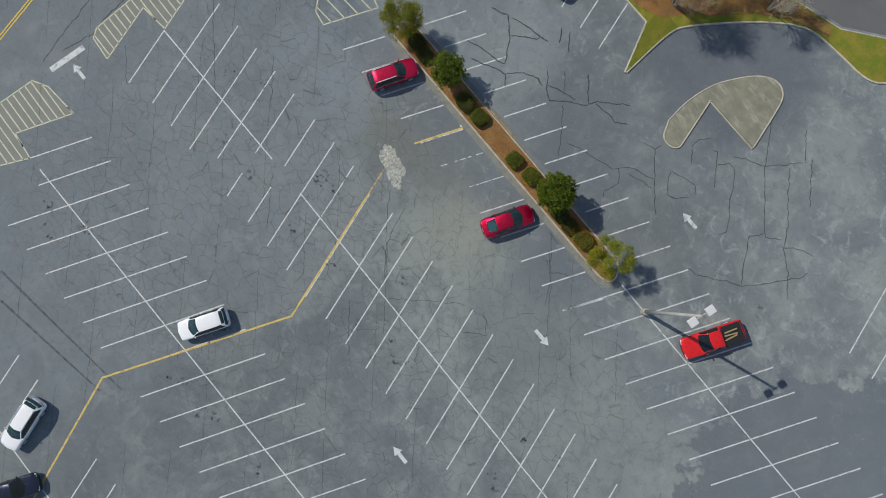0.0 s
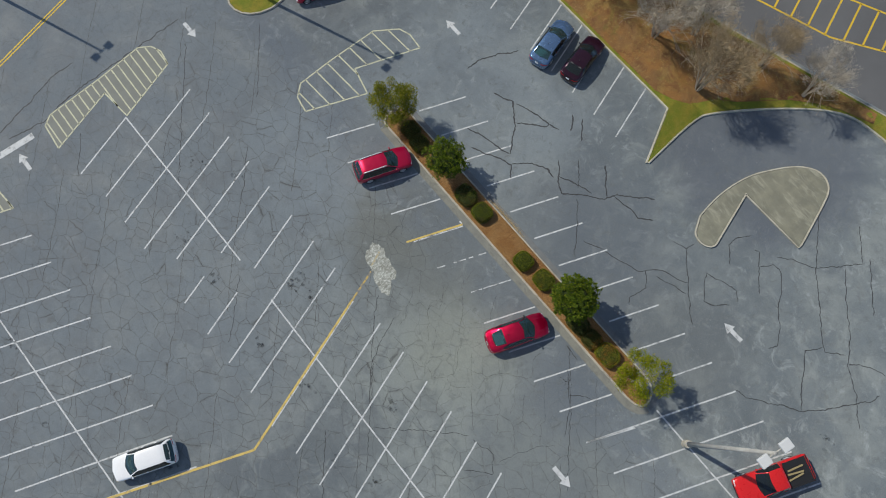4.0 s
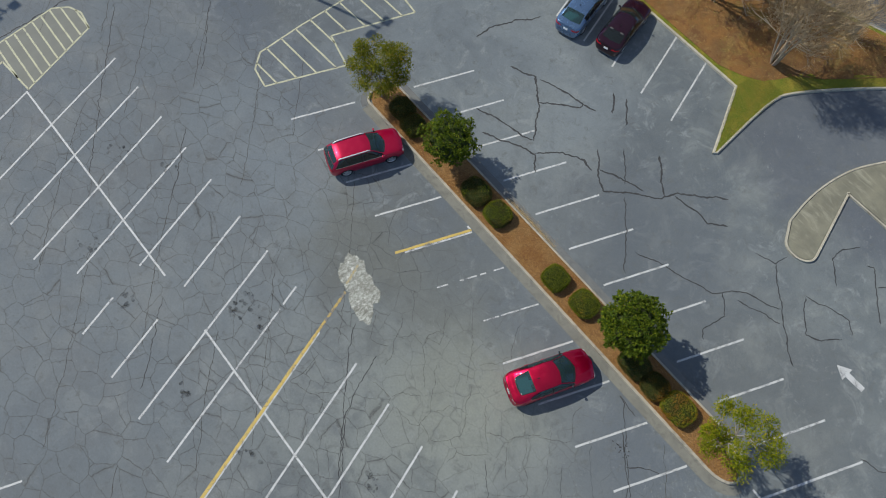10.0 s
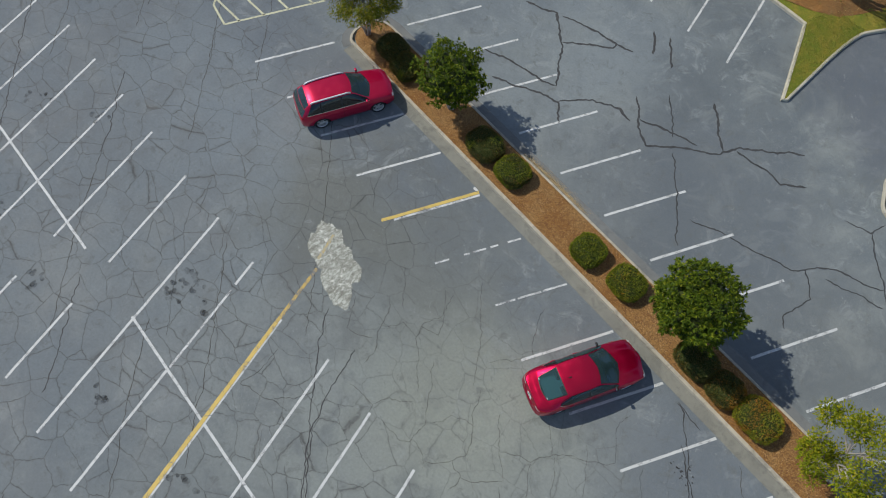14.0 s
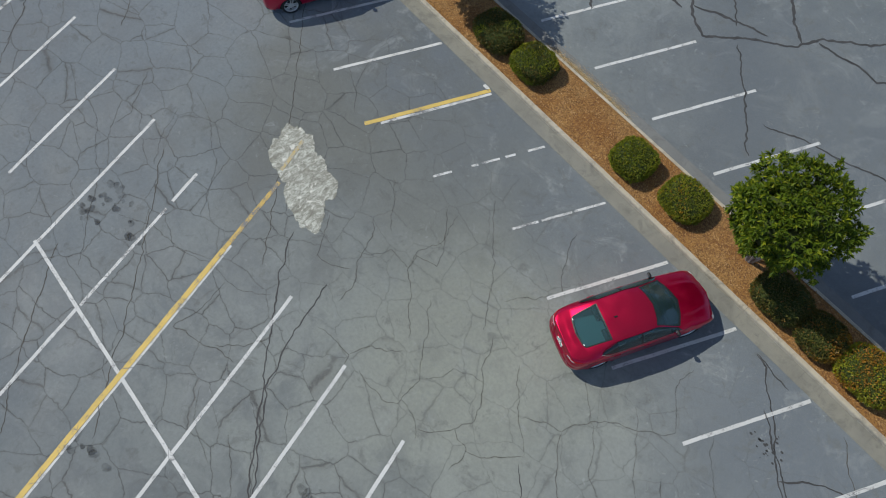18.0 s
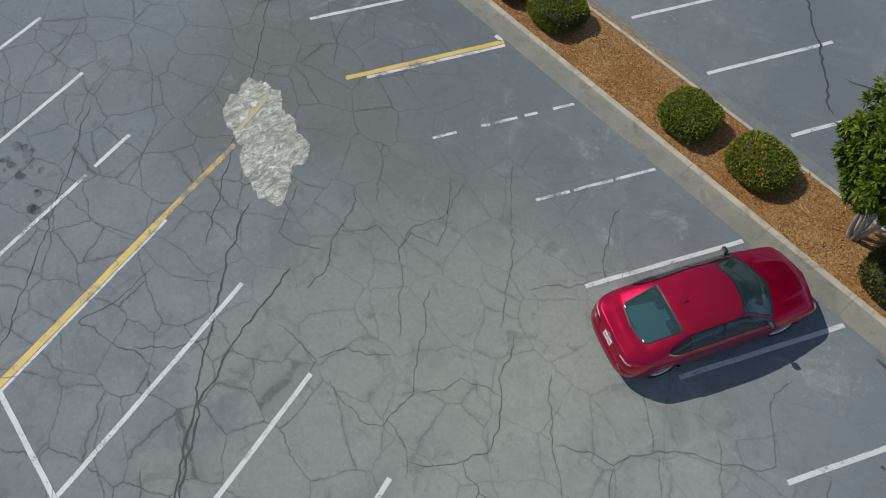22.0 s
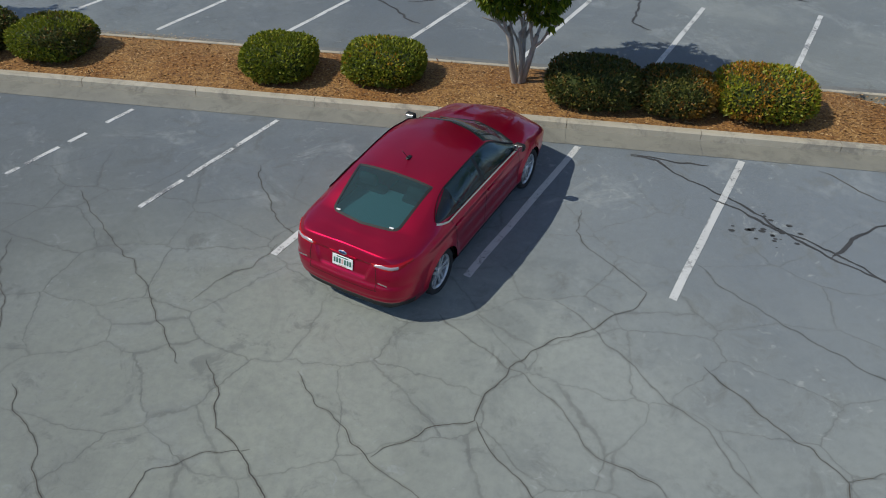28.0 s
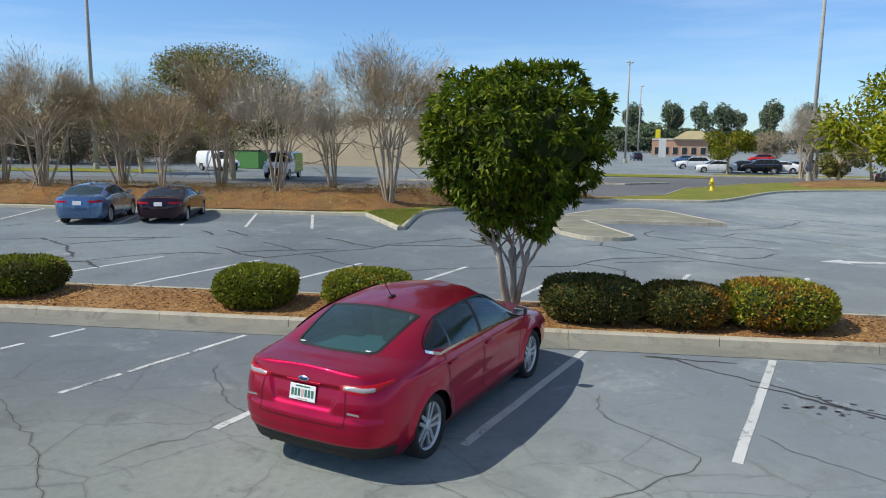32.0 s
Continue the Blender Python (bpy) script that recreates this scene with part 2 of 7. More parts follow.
    soft1 = k.math("MULTIPLY", web(0.92, 0.014, 0.022), on1)
    web3 = k.math("MULTIPLY", web(1.55, 0.003, 0.006), on2)
    c = k.mix(k.math("MULTIPLY", soft1, 0.30), c, (0.095, 0.097, 0.088))
    c = k.mix(k.math("MULTIPLY", web3, 0.28), c, (0.075, 0.075, 0.068))
    c = k.mix(k.math("MULTIPLY", web1, 0.78), c, (0.042, 0.040, 0.037))
    # smudges of dirt and pale drip stains
    sm = k.noise(1.6, 7, 0.75, dist=0.7)
    c = k.mix(k.ramp(sm, 0.54, 0.66, 0.0, 0.50), c, (0.105, 0.108, 0.102))
    pale = k.noise(4.5, 5, 0.7, dist=1.5)
    c = k.mix(k.math("MULTIPLY", k.ramp(pale, 0.58, 0.68, 0.0, 0.58), k.ramp(k.noise(0.5, 3), 0.48, 0.6)), c, (0.31, 0.32, 0.315))
    speck = k.noise(34.0, 3, 0.7)
    c = k.mix(k.ramp(speck, 0.36, 0.30, 0.0, 0.35), c, (0.08, 0.083, 0.085))
    c = k.mix(k.ramp(speck, 0.64, 0.72, 0.0, 0.35), c, (0.30, 0.305, 0.30))
    # grain
    c = k.mix(k.ramp(fine, 0.3, 0.75, 0.0, 0.3), c, (0.10, 0.105, 0.11))
    c = k.mix(k.ramp(grit, 0.45, 0.75, 0.0, 0.40), c, (0.28, 0.28, 0.28))
    c = k.mix(1.0, c, (1.135, 1.205, 1.225), "MULTIPLY")
    k.color(c)
    k.b.inputs["Diffuse Roughness"].default_value = 1.0
    h = k.math("SUBTRACT", k.math("ADD", k.math("MULTIPLY", fine, 0.3), k.math("MULTIPLY", grit, 0.35)), k.math("MULTIPLY", web1, 1.2))
    k.bump(h, 0.5, 0.012)
    k.rough(k.ramp(mid, 0.2, 0.8, 0.60, 0.80))
    return k.m


def paint_material(name, base, keep=0.62, grey=(0.15, 0.16, 0.17)):
    k = Mat(name, base, 0.7, space="World")
    w = k.math("ADD", k.math("MULTIPLY", k.noise(2.2, 5, 0.65), 0.55), k.math("MULTIPLY", k.noise(28.0, 4, 0.7), 0.45))
    e = k.n("ShaderNodeTexVoronoi", Scale=1.4)
    e.feature = "DISTANCE_TO_EDGE"
    k.link(k.coords(), e.inputs["Vector"])
    crack = k.math("MULTIPLY", k.ramp(e.outputs["Distance"], 0.016, 0.006), k.ramp(k.noise(1.7, 3), 0.5, 0.6))
    worn = k.math("MAXIMUM", k.ramp(w, keep - 0.06, keep + 0.05), k.math("MULTIPLY", crack, 0.8))
    c = k.mix(k.ramp(k.noise(1.1, 4), 0.3, 0.7, 0.0, 0.4), base, tuple(x * 0.72 for x in base))
    k.color(k.mix(worn, c, grey))
    k.bump(w, 0.2, 0.004)
    return k.m


def concrete_material(name, a, b, stain=(0.2, 0.19, 0.165)):
    k = Mat(name, a, 0.85, space="World")
    c = k.mix(k.ramp(k.noise(0.8, 5, 0.6), 0.3, 0.7), a, b)
    c = k.mix(k.ramp(k.noise(2.2, 7, 0.75, dist=0.6), 0.47, 0.66, 0.0, 0.75), c, stain)
    g = k.noise(90.0, 3)
    c = k.mix(k.ramp(g, 0.3, 0.8, 0.0, 0.3), c, tuple(x * 0.7 for x in b))
    k.color(c).bump(g, 0.35, 0.006)
    return k.m


def island_material(name, a, b, pale):
    """Old concrete with pale scuffs drawn out one way."""
    k = Mat(name, a, 0.9, space="World")
    c = k.mix(k.ramp(k.noise(0.8, 6, 0.65), 0.35, 0.65), a, b)
    mp = k.n("ShaderNodeMapping")
    mp.inputs["Rotation"].default_value = (0, 0, radians(35))
    mp.inputs["Scale"].default_value = (0.35, 1.5, 1.0)
    k.link(k.coords(), mp.inputs["Vector"])
    c = k.mix(k.ramp(k.noise(1.2, 7, 0.72, mp.outputs[0], 0.8), 0.50, 0.66, 0.0, 0.75), c, pale)
    g = k.noise(60.0, 4, 0.7)
    c = k.mix(k.ramp(g, 0.35, 0.75, 0.0, 0.35), c, tuple(x * 0.7 for x in b))
    k.color(c).bump(g, 0.35, 0.006)
    return k.m


M_ASPHALT = asphalt_material()
M_WHITE = paint_material("white_road_paint", (0.56, 0.58, 0.58), 0.585)
M_FADED = paint_material("faded_white_road_paint", (0.58, 0.60, 0.60), 0.54)
M_CREAM = paint_material("cream_road_paint", (0.52, 0.52, 0.36), 0.60)
M_YELLOW = paint_material("yellow_road_paint", (0.60, 0.44, 0.12), 0.585)
M_YELLOW_NEW = paint_material("bright_yellow_road_paint", (0.66, 0.44, 0.03), 0.68)
M_FILL = paint_material("faded_olive_road_paint", (0.178, 0.188, 0.165), 0.60, (0.160, 0.170, 0.165))
M_TAR = speckled("crack_filler", (0.038, 0.040, 0.043), (0.065, 0.067, 0.070), 3.0, 0.75, space="World")
M_CRACK = speckled("open_crack", (0.060, 0.057, 0.050), (0.11, 0.107, 0.096), 2.0, 0.95, space="World")
M_KERB = concrete_material("kerb_concrete", (0.49, 0.45, 0.36), (0.38, 0.35, 0.28))
M_KERB_PALE = concrete_material("pale_kerb_concrete", (0.54, 0.51, 0.41), (0.42, 0.395, 0.31), (0.30, 0.28, 0.22))
M_GUTTER = concrete_material("gutter_concrete", (0.242, 0.242, 0.208), (0.185, 0.187, 0.166), (0.14, 0.142, 0.126))
M_GUTTER_DARK = concrete_material("dusty_dark_gutter", (0.185, 0.195, 0.192), (0.15, 0.16, 0.162), (0.12, 0.125, 0.125))
M_ISLAND = island_material("island_concrete", (0.245, 0.24, 0.178), (0.18, 0.178, 0.137), (0.36, 0.355, 0.275))


def mulch_material():
    k = Mat("bark_mulch", (0.2, 0.1, 0.05), 0.95, space="World")
    c = k.mix(k.ramp(k.noise(0.7, 5, 0.6), 0.35, 0.65), (0.26, 0.118, 0.026), (0.33, 0.185, 0.060))
    v = k.n("ShaderNodeTexVoronoi", Scale=34.0)
    k.link(k.coords(), v.inputs["Vector"])
    hs = k.n("ShaderNodeSeparateColor")
    k.link(v.outputs["Color"], hs.inputs[0])
    c = k.mix(k.ramp(hs.outputs[0], 0.2, 0.9, 0.0, 0.75), c, (0.10, 0.045, 0.02))
    c = k.mix(k.ramp(hs.outputs[1], 0.8, 1.0, 0.0, 0.6), c, (0.50, 0.31, 0.13))
    k.color(c).bump(hs.outputs[2], 0.8, 0.03)
    return k.m


def grass_material():
    k = Mat("lawn", (0.08, 0.12, 0.02), 0.95, space="World")
    c = k.mix(k.ramp(k.noise(0.6, 7, 0.75), 0.42, 0.62), (0.170, 0.200, 0.012), (0.29, 0.235, 0.026))
    c = k.mix(k.ramp(k.noise(14.0, 4, 0.7), 0.35, 0.7, 0.0, 0.55), c, (0.06, 0.09, 0.012))
    k.color(c).bump(k.noise(60.0, 3), 0.8, 0.04)
    return k.m


M_MULCH = mulch_material()
M_GRASS = grass_material()


def verge_material():
    """Pine straw and old mulch, with dry grass and weeds coming through."""
    k = Mat("weedy_pine_straw", (0.2, 0.1, 0.05), 0.95, space="World")
    c = k.mix(k.ramp(k.noise(0.5, 6, 0.65), 0.35, 0.65), (0.29, 0.140, 0.038), (0.215, 0.118, 0.045))
    c = k.mix(k.ramp(k.noise(0.22, 6, 0.7), 0.50, 0.60, 0.0, 0.7), c, (0.32, 0.225, 0.065))
    c = k.mix(k.ramp(k.noise(0.31, 7, 0.72, dist=0.6), 0.57, 0.67, 0.0, 0.5), c, (0.13, 0.145, 0.022))
    c = k.mix(k.ramp(k.noise(0.9, 7, 0.75, dist=0.8), 0.47, 0.62, 0.0, 0.62), c, (0.145, 0.062, 0.024))
    c = k.mix(k.ramp(k.noise(2.6, 6, 0.75), 0.54, 0.66, 0.0, 0.5), c, (0.40, 0.285, 0.10))
    g = k.noise(38.0, 4, 0.75)
    c = k.mix(k.ramp(g, 0.42, 0.75, 0.0, 0.7), c, (0.085, 0.045, 0.02))
    c = k.mix(k.ramp(k.noise(22.0, 3), 0.62, 0.8, 0.0, 0.6), c, (0.42, 0.30, 0.14))
    k.color(c).bump(g, 0.9, 0.05)
    return k.m


M_VERGE = verge_material()


# ---- building helpers ----
def mesh_ob(name, verts, faces, mats, parent=None, smooth=False, fmat=None):
    me = bpy.data.meshes.new(name)
    me.from_pydata([tuple(v) for v in verts], [], [tuple(f) for f in faces])
    for m in (mats if isinstance(mats, (list, tuple)) else [mats]):
        me.materials.append(m)
    if fmat is not None:
        me.polygons.foreach_set("material_index", np.asarray(fmat, dtype=np.int32))
    if smooth:
        me.polygons.foreach_set("use_smooth", np.ones(len(me.polygons), dtype=bool))
    ob = new(name, me)
    if parent is not None:
        ob.parent = parent
    return ob


def part(name, bm, material, parent, label="", smooth=False):
    me = bpy.data.meshes.new(name)
    bm.to_mesh(me)
    bm.free()
    me.materials.append(material)
    if smooth:
        me.polygons.foreach_set("use_smooth", np.ones(len(me.polygons), dtype=bool))
    ob = new(name, me)
    if parent is not None:
        ob.parent = parent
    if label:
        ob["label"] = label
    return ob


def share(name, me, parent, m, label=""):
    ob = new(name, me)
    ob.parent = parent
    ob.matrix_local = m
    if label:
        ob["label"] = label
    return ob


def empty(name, m=None):
    ob = new(name)
    ob.empty_display_size = 0.2
    if m is not None:
        ob.matrix_world = m
    return ob


def box_bm(sx, sy, sz, bevel=0.0, seg=2, at=(0, 0, 0)):
    bm = bmesh.new()
    bmesh.ops.create_cube(bm, size=1.0, matrix=Matrix.Translation(at) @ Matrix.Diagonal((sx, sy, sz, 1)))
    if bevel:
        bmesh.ops.bevel(bm, geom=bm.edges[:], offset=bevel, segments=seg, affect="EDGES", profile=0.6)
    return bm


def tube_bm(pts, radii, sides=8, caps=True):
    """A tapered tube along points."""
    bm = bmesh.new()
    tube_into(bm, pts, radii, sides, caps)
    return bm


def tube_into(bm, pts, radii, sides=8, caps=True):
    rings = []
    pts = [Vector(p) for p in pts]
    for i, p in enumerate(pts):
        d = (pts[min(i + 1, len(pts) - 1)] - pts[max(i - 1, 0)]).normalized()
        a = d.orthogonal().normalized() if i == 0 else (rings_a - d * rings_a.dot(d)).normalized()
        rings_a = a
        b = d.cross(a)
        r = radii[i] if isinstance(radii, (list, tuple)) else radii
        rings.append([bm.verts.new(p + (a * math.cos(2 * math.pi * k / sides) + b * math.sin(2 * math.pi * k / sides)) * r) for k in range(sides)])
    for r0, r1 in zip(rings, rings[1:]):
        for k in range(sides):
            bm.faces.new((r0[k], r0[(k + 1) % sides], r1[(k + 1) % sides], r1[k]))
    if caps:
        bm.faces.new(rings[0][::-1])
        bm.faces.new(rings[-1])


# ---- ground ----
def grid_axis(fine_lo, fine_hi, step, far):
    inner = np.arange(fine_lo, fine_hi + step, step)
    return np.concatenate([[-far, -far / 3, fine_lo - 60], inner, [fine_hi + 60, far / 3, far]])


gx, gy = grid_axis(-60, 60, 20, 2200), grid_axis(-60, 60, 20, 2200)
gv = [(x, y, 0.0) for y in gy for x in gx]
gf = [(j * len(gx) + i, j * len(gx) + i + 1, (j + 1) * len(gx) + i + 1, (j + 1) * len(gx) + i) for j in range(len(gy) - 1) for i in range(len(gx) - 1)]
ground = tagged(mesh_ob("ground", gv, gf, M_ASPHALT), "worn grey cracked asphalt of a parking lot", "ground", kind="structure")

M_ROAD = speckled("smooth_road_asphalt", (0.108, 0.110, 0.113), (0.140, 0.142, 0.145), 0.15, 0.85, 60, 0.3, "World")
road = [(-140.0, 26.9), (-26.0, 26.9), (-14.4, 27.7), (-10.2, 28.5), (-3.0, 30.5), (3.5, 32.3), (6.9, 34.9), (9.3, 42.3), (16.0, 50.4), (24.0, 56.4), (60.0, 60.5), (60.0, 66.0), (17.0, 66.0), (2.0, 57.0), (-14.0, 47.0), (-140.0, 43.0)]
tagged(mesh_ob("road", [(x, y, 0.0025) for x, y in road], [tuple(range(len(road)))], M_ROAD), "plain grey asphalt road beyond the planted verge", "road", kind="structure")

# ---- painted lines ----
LINE_MESH = {}


def paint_line(a, b, width=0.11, mat=None, name="parking_line", label="straight white painted parking line on asphalt", z=0.005, group="parking lines"):
    mat = mat or M_WHITE
    a, b = Vector((*a, 0)), Vector((*b, 0))
    ln = round((b - a).length, 2)
    if ln > 12.0:
        z += 0.004
    key = (ln, width, mat.name)
    if key not in LINE_MESH:
        n = max(2, int(ln / 0.6))
        vs, fs = [], []
        for i in range(n + 1):
            x = ln * i / n
            j = 0.006 * math.sin(i * 2.7 + ln)
            vs += [(x, -width / 2 + j, -0.004), (x, -width / 2 + j, 0), (x, width / 2 + j * 0.6, 0), (x, width / 2 + j * 0.6, -0.004)]
        for i in range(n):
            for q in range(3):
                o = i * 4 + q
                fs.append((o, o + 4, o + 5, o + 1))
        fs += [(0, 1, 2, 3), (n * 4 + 3, n * 4 + 2, n * 4 + 1, n * 4)]
        me = bpy.data.meshes.new(name)
        me.from_pydata(vs, [], fs)
        me.materials.append(mat)
        LINE_MESH[key] = me
    ob = new(name, LINE_MESH[key])
    d = b - a
    ob.matrix_world = Matrix.Translation((a.x, a.y, z)) @ Matrix.Rotation(math.atan2(d.y, d.x), 4, "Z")
    return tagged(ob, label, "parking line", group, "structure")


def bay(k, x0, pitch=2.7615, bend=-0.0041):
    """Place of the k-th bay line along a row."""
    return x0 + pitch * k + bend * k * k


# bays on the near side of the planted median
for k in range(-8, 4):
    if k in (-4, -3, -2):
        continue
    x = bay(k, 0.0, 2.785, 0.0)
    y0 = 0.02 if k != 3 else -0.3
    paint_line((x, y0), (x - 1.49, -3.70))
for k, cuts in ((-2, ((0.0, 0.27), (0.29, 0.55), (0.58, 0.80))), (-3, ((0.02, 0.17), (0.28, 0.37), (0.42, 0.58), (0.61, 0.67), (0.84, 1.0)))):
    x = bay(k, 0.06, 2.785, 0.0)
    for u, v in cuts:
        paint_line((x - 1.49 * u, -3.70 * u), (x - 1.49 * v, -3.70 * v), 0.085, M_FADED, label="broken worn white parking line on asphalt")
# the yellow one, laid over an old white one
paint_line((-11.22, 0.02), (-12.88, -4.23), 0.15, M_YELLOW, label="short yellow painted line over an older white one")
paint_line((-11.09, -0.05), (-12.55, -3.77), 0.10, M_FADED, z=0.0035)
paint_line((-11.55, 0.0), (-11.30, 0.0), 0.12, M_WHITE)
# bays on the far side
for k in range(-7, 4):
    x = bay(k, -0.02 + 0.24, 2.79, -0.002)
    faded = k >= 2
    paint_line((x, 7.22), (x - 1.45, 3.52), 0.11, M_FADED if faded else M_WHITE, label="worn white parking line on asphalt" if faded else "straight white painted parking line on asphalt")
# double row past the median's tip
for k in range(0, 10):
    x = bay(k, 11.12, 2.73, 0.0)
    paint_line((x, 7.05), (x - 4.2, -3.62))
paint_line((8.45, 1.72), (39.0, 1.38), 0.11)
# first double row
for k in range(-13, 9):
    if k == -5:
        continue
    xt = bay(k, 1.83) if k > 0 else bay(k, 1.86, 2.773, 0.0) if k > -9 else bay(k, 1.58, 2.773, 0.0)
    spans = {-6: ((0.0, 0.11), (0.5, 1.0)), -8: ((0.0, 0.46), (0.66, 1.0)), -9: ((0.0, 0.58), (0.78, 1.0)), -10: ((0.0, 0.86),)}.get(k, ((0.0, 1.0),))
    for u0, u1 in spans:
        paint_line((xt + 3.52 * u0, -9.68 - 10.4 * u0), (xt + 3.52 * u1, -9.68 - 10.4 * u1))
    if k == -6:
        paint_line((xt + 0.5, -11.1), (xt + 1.75, -14.8), 0.1, M_FADED, label="worn white parking line on asphalt")
paint_line((-33.85, -20.6), (-35.7, -15.15))
paint_line((-35.75, -15.16), (-19.9, -14.92))
paint_line((-15.9, -14.90), (26.0, -15.02))
# second double row
for k in range(-9, 10):
    if k == -2:
        continue
    xr = bay(k, -6.75 + 0.03, 2.775, -0.003)
    u1 = 1.0
    if k == -9:
        u1 = 0.53
    if k == -8:
        u1 = 0.60
    paint_line((xr, -26.05 + 0.02 * k), (xr - 3.98 * u1, -26.05 + 0.02 * k - 10.65 * u1))
paint_line((-32.6, -31.62), (26.0, -30.65))
# third row, seen at the edge
for x in (-20.4, -17.6, -8.95, -6.2):
    paint_line((x, -42.8), (x + 3.5, -53.0))
paint_line((-30.0, -47.95), (10.0, -47.98))
# angled bays along the planted island
for k in range(-6, 1):
    x = bay(k, -9.0, 2.56, 0.0)
    paint_line((x, 14.15), (x - 1.55, 19.0))
for a, b in (((23.0, 19.8), (25.3, 12.9)), ((26.0, 19.5), (28.1, 12.9))):
    paint_line(a, b)
# the long yellow line that bends through the lot
YEL = ((-11.88, -10.45), (-7.82, -22.24), (-14.15, -38.3), (-10.1, -48.1), (-8.0, -53.0))
for a, b in zip(YEL, YEL[1:]):
    paint_line(a, b, 0.17, M_YELLOW, "yellow_line", "long yellow painted line on asphalt", 0.009, "yellow lines")
paint_line((-11.86, -10.2), (-8.36, -20.3), 0.11, M_WHITE, z=0.0035)
paint_line((-16.3, -36.9), (-12.4, -26.2), 0.11, M_WHITE, z=0.0035)
# double yellow of the street
for o in (0.0, 0.28):
    paint_line((-40.5 + o, -45.0), (-53.5 + o, 6.0), 0.12, M_YELLOW_NEW, "centre_line", "double yellow centre line of the street", 0.006, "centre lines")
# stop bar
paint_line((-39.4, -25.4), (-39.2, -21.8), 0.55, M_WHITE, "stop_bar", "thick white stop bar at the lot's entrance")


def arrow(x, y, deg, s=1.0):
    shape = ((0.9, 0), (0.2, 0.42), (0.2, 0.16), (-0.85, 0.16), (-0.85, -0.16), (0.2, -0.16), (0.2, -0.42))
    vs = [(a * s, b * s, 0) for a, b in shape] + [(a * s, b * s, -0.004) for a, b in shape]
    n = len(shape)
    fs = [(0, 1, 2), (0, 2, 5), (0, 5, 6), (2, 3, 4, 5)] + [(i + n, (i + 1) % n + n, (i + 1) % n, i) for i in range(n)]
    ob = mesh_ob("painted_arrow", vs, fs, M_WHITE)
    ob.matrix_world = pose(x, y, 0.006, 0, 0, deg)
    return tagged(ob, "white painted direction arrow on asphalt", "road arrow", "painted arrows", "structure")


arrow(8.0, 10.0, 180)
arrow(7.5, -6.6, 0)
arrow(7.4, -22.4, 180)
arrow(-37.6, -23.5, 180)
arrow(-39.1, -6.6, 0)
arrow(-25.0, 10.55, 180)


def hatched(poly, step, direction, mat, label, width=0.11, filled=False):
    """A painted island: outline and parallel bars, all parts of one marking."""
    root = empty("hatched_marking")
    tagged(root, label, "road marking", "hatched markings", "structure")
    if filled:
        bm = bmesh.new()
        vs = [bm.verts.new((x, y, 0.003)) for x, y in poly]
        bmesh.ops.triangle_fill(bm, edges=[bm.edges.new((vs[i], vs[(i + 1) % len(vs)])) for i in range(len(vs))])
        bmesh.ops.recalc_face_normals(bm, faces=bm.faces[:])
        if sum(f.normal.z for f in bm.faces) < 0:
            bmesh.ops.reverse_faces(bm, faces=bm.faces[:])
        part("faded_fill", bm, M_FILL, root, "olive faded paint between the bars")
    segs = list(zip(poly, poly[1:] + poly[:1]))
    for a, b in segs:
        ob = paint_line(a, b, width, mat, "outline_stripe", " ")
        ob.parent = root
    d = Vector(direction).normalized()
    nrm = Vector((-d.y, d.x))
    offs = [nrm.dot(Vector(p)) for p in poly]
    o = min(offs) + step * 0.6
    while o < max(offs):
        ts = []
        for a, b in segs:
            fa, fb = nrm.dot(Vector(a)) - o, nrm.dot(Vector(b)) - o
            if fa * fb < 0:
                u = fa / (fa - fb)
                ts.append(d.dot(Vector(a).lerp(Vector(b), u)))
        ts.sort()
        for t0, t1 in zip(ts[::2], ts[1::2]):
            p, q = nrm * o + d * t0, nrm * o + d * t1
            if t1 - t0 > 0.3:
                ob = paint_line(p, q, width, mat, "hatch_stripe", " ")
                ob.parent = root
        o += step
    for ob in root.children:
        for key in ("label", "category", "group", "kind"):
            if key in ob:
                del ob[key]


hatched([(-39.3, -20.6), (-36.9, -20.8), (-38.7, -15.3), (-35.8, -15.0), (-37.6, -9.8), (-39.0, -9.6), (-39.9, -10.0), (-40.5, -10.9), (-40.1, -15.0), (-39.9, -19.8)], 0.66, (1.0, -0.02), M_CREAM, "cream painted hatched island at the bay ends", filled=True)
hatched([(-26.75, -3.6), (-24.8, 1.26), (-27.25, 1.85), (-25.3, 7.2), (-26.8, 7.35), (-27.8, 7.0), (-29.05, 5.2), (-29.15, 0.9), (-29.05, -2.4), (-28.2, -3.35)], 1.15, (1.0, 0.06), M_CREAM, "cream painted hatched island at the median's head")
hatched([(-34.8, -26.2), (-38.3, -26.5), (-39.7, -27.3), (-39.9, -31.0), (-39.6, -37.0), (-36.6, -37.2), (-34.0, -31.7), (-36.7, -31.4)], 0.66, (1.0, -0.03), M_CREAM, "cream painted hatched island at the bay ends", filled=True)
hatched([(-17.0, 29.9), (-9.9, 32.2), (-4.1, 34.0), (1.5, 37.6), (0.5, 40.6), (-5.5, 38.0), (-12.0, 34.4)], 1.55, (-0.35, 0.95), M_YELLOW_NEW, "bright yellow hatched marking on the road", 0.16)


# ---- kerbs, beds and islands ----
def resample(poly, step):
    out = []
    for a, b in zip(poly, poly[1:]):
        a, b = Vector(a), Vector(b)
        n = max(1, round((b - a).length / step))
        out += [a.lerp(b, i / n) for i in range(n)]
    return out + [Vector(poly[-1])]


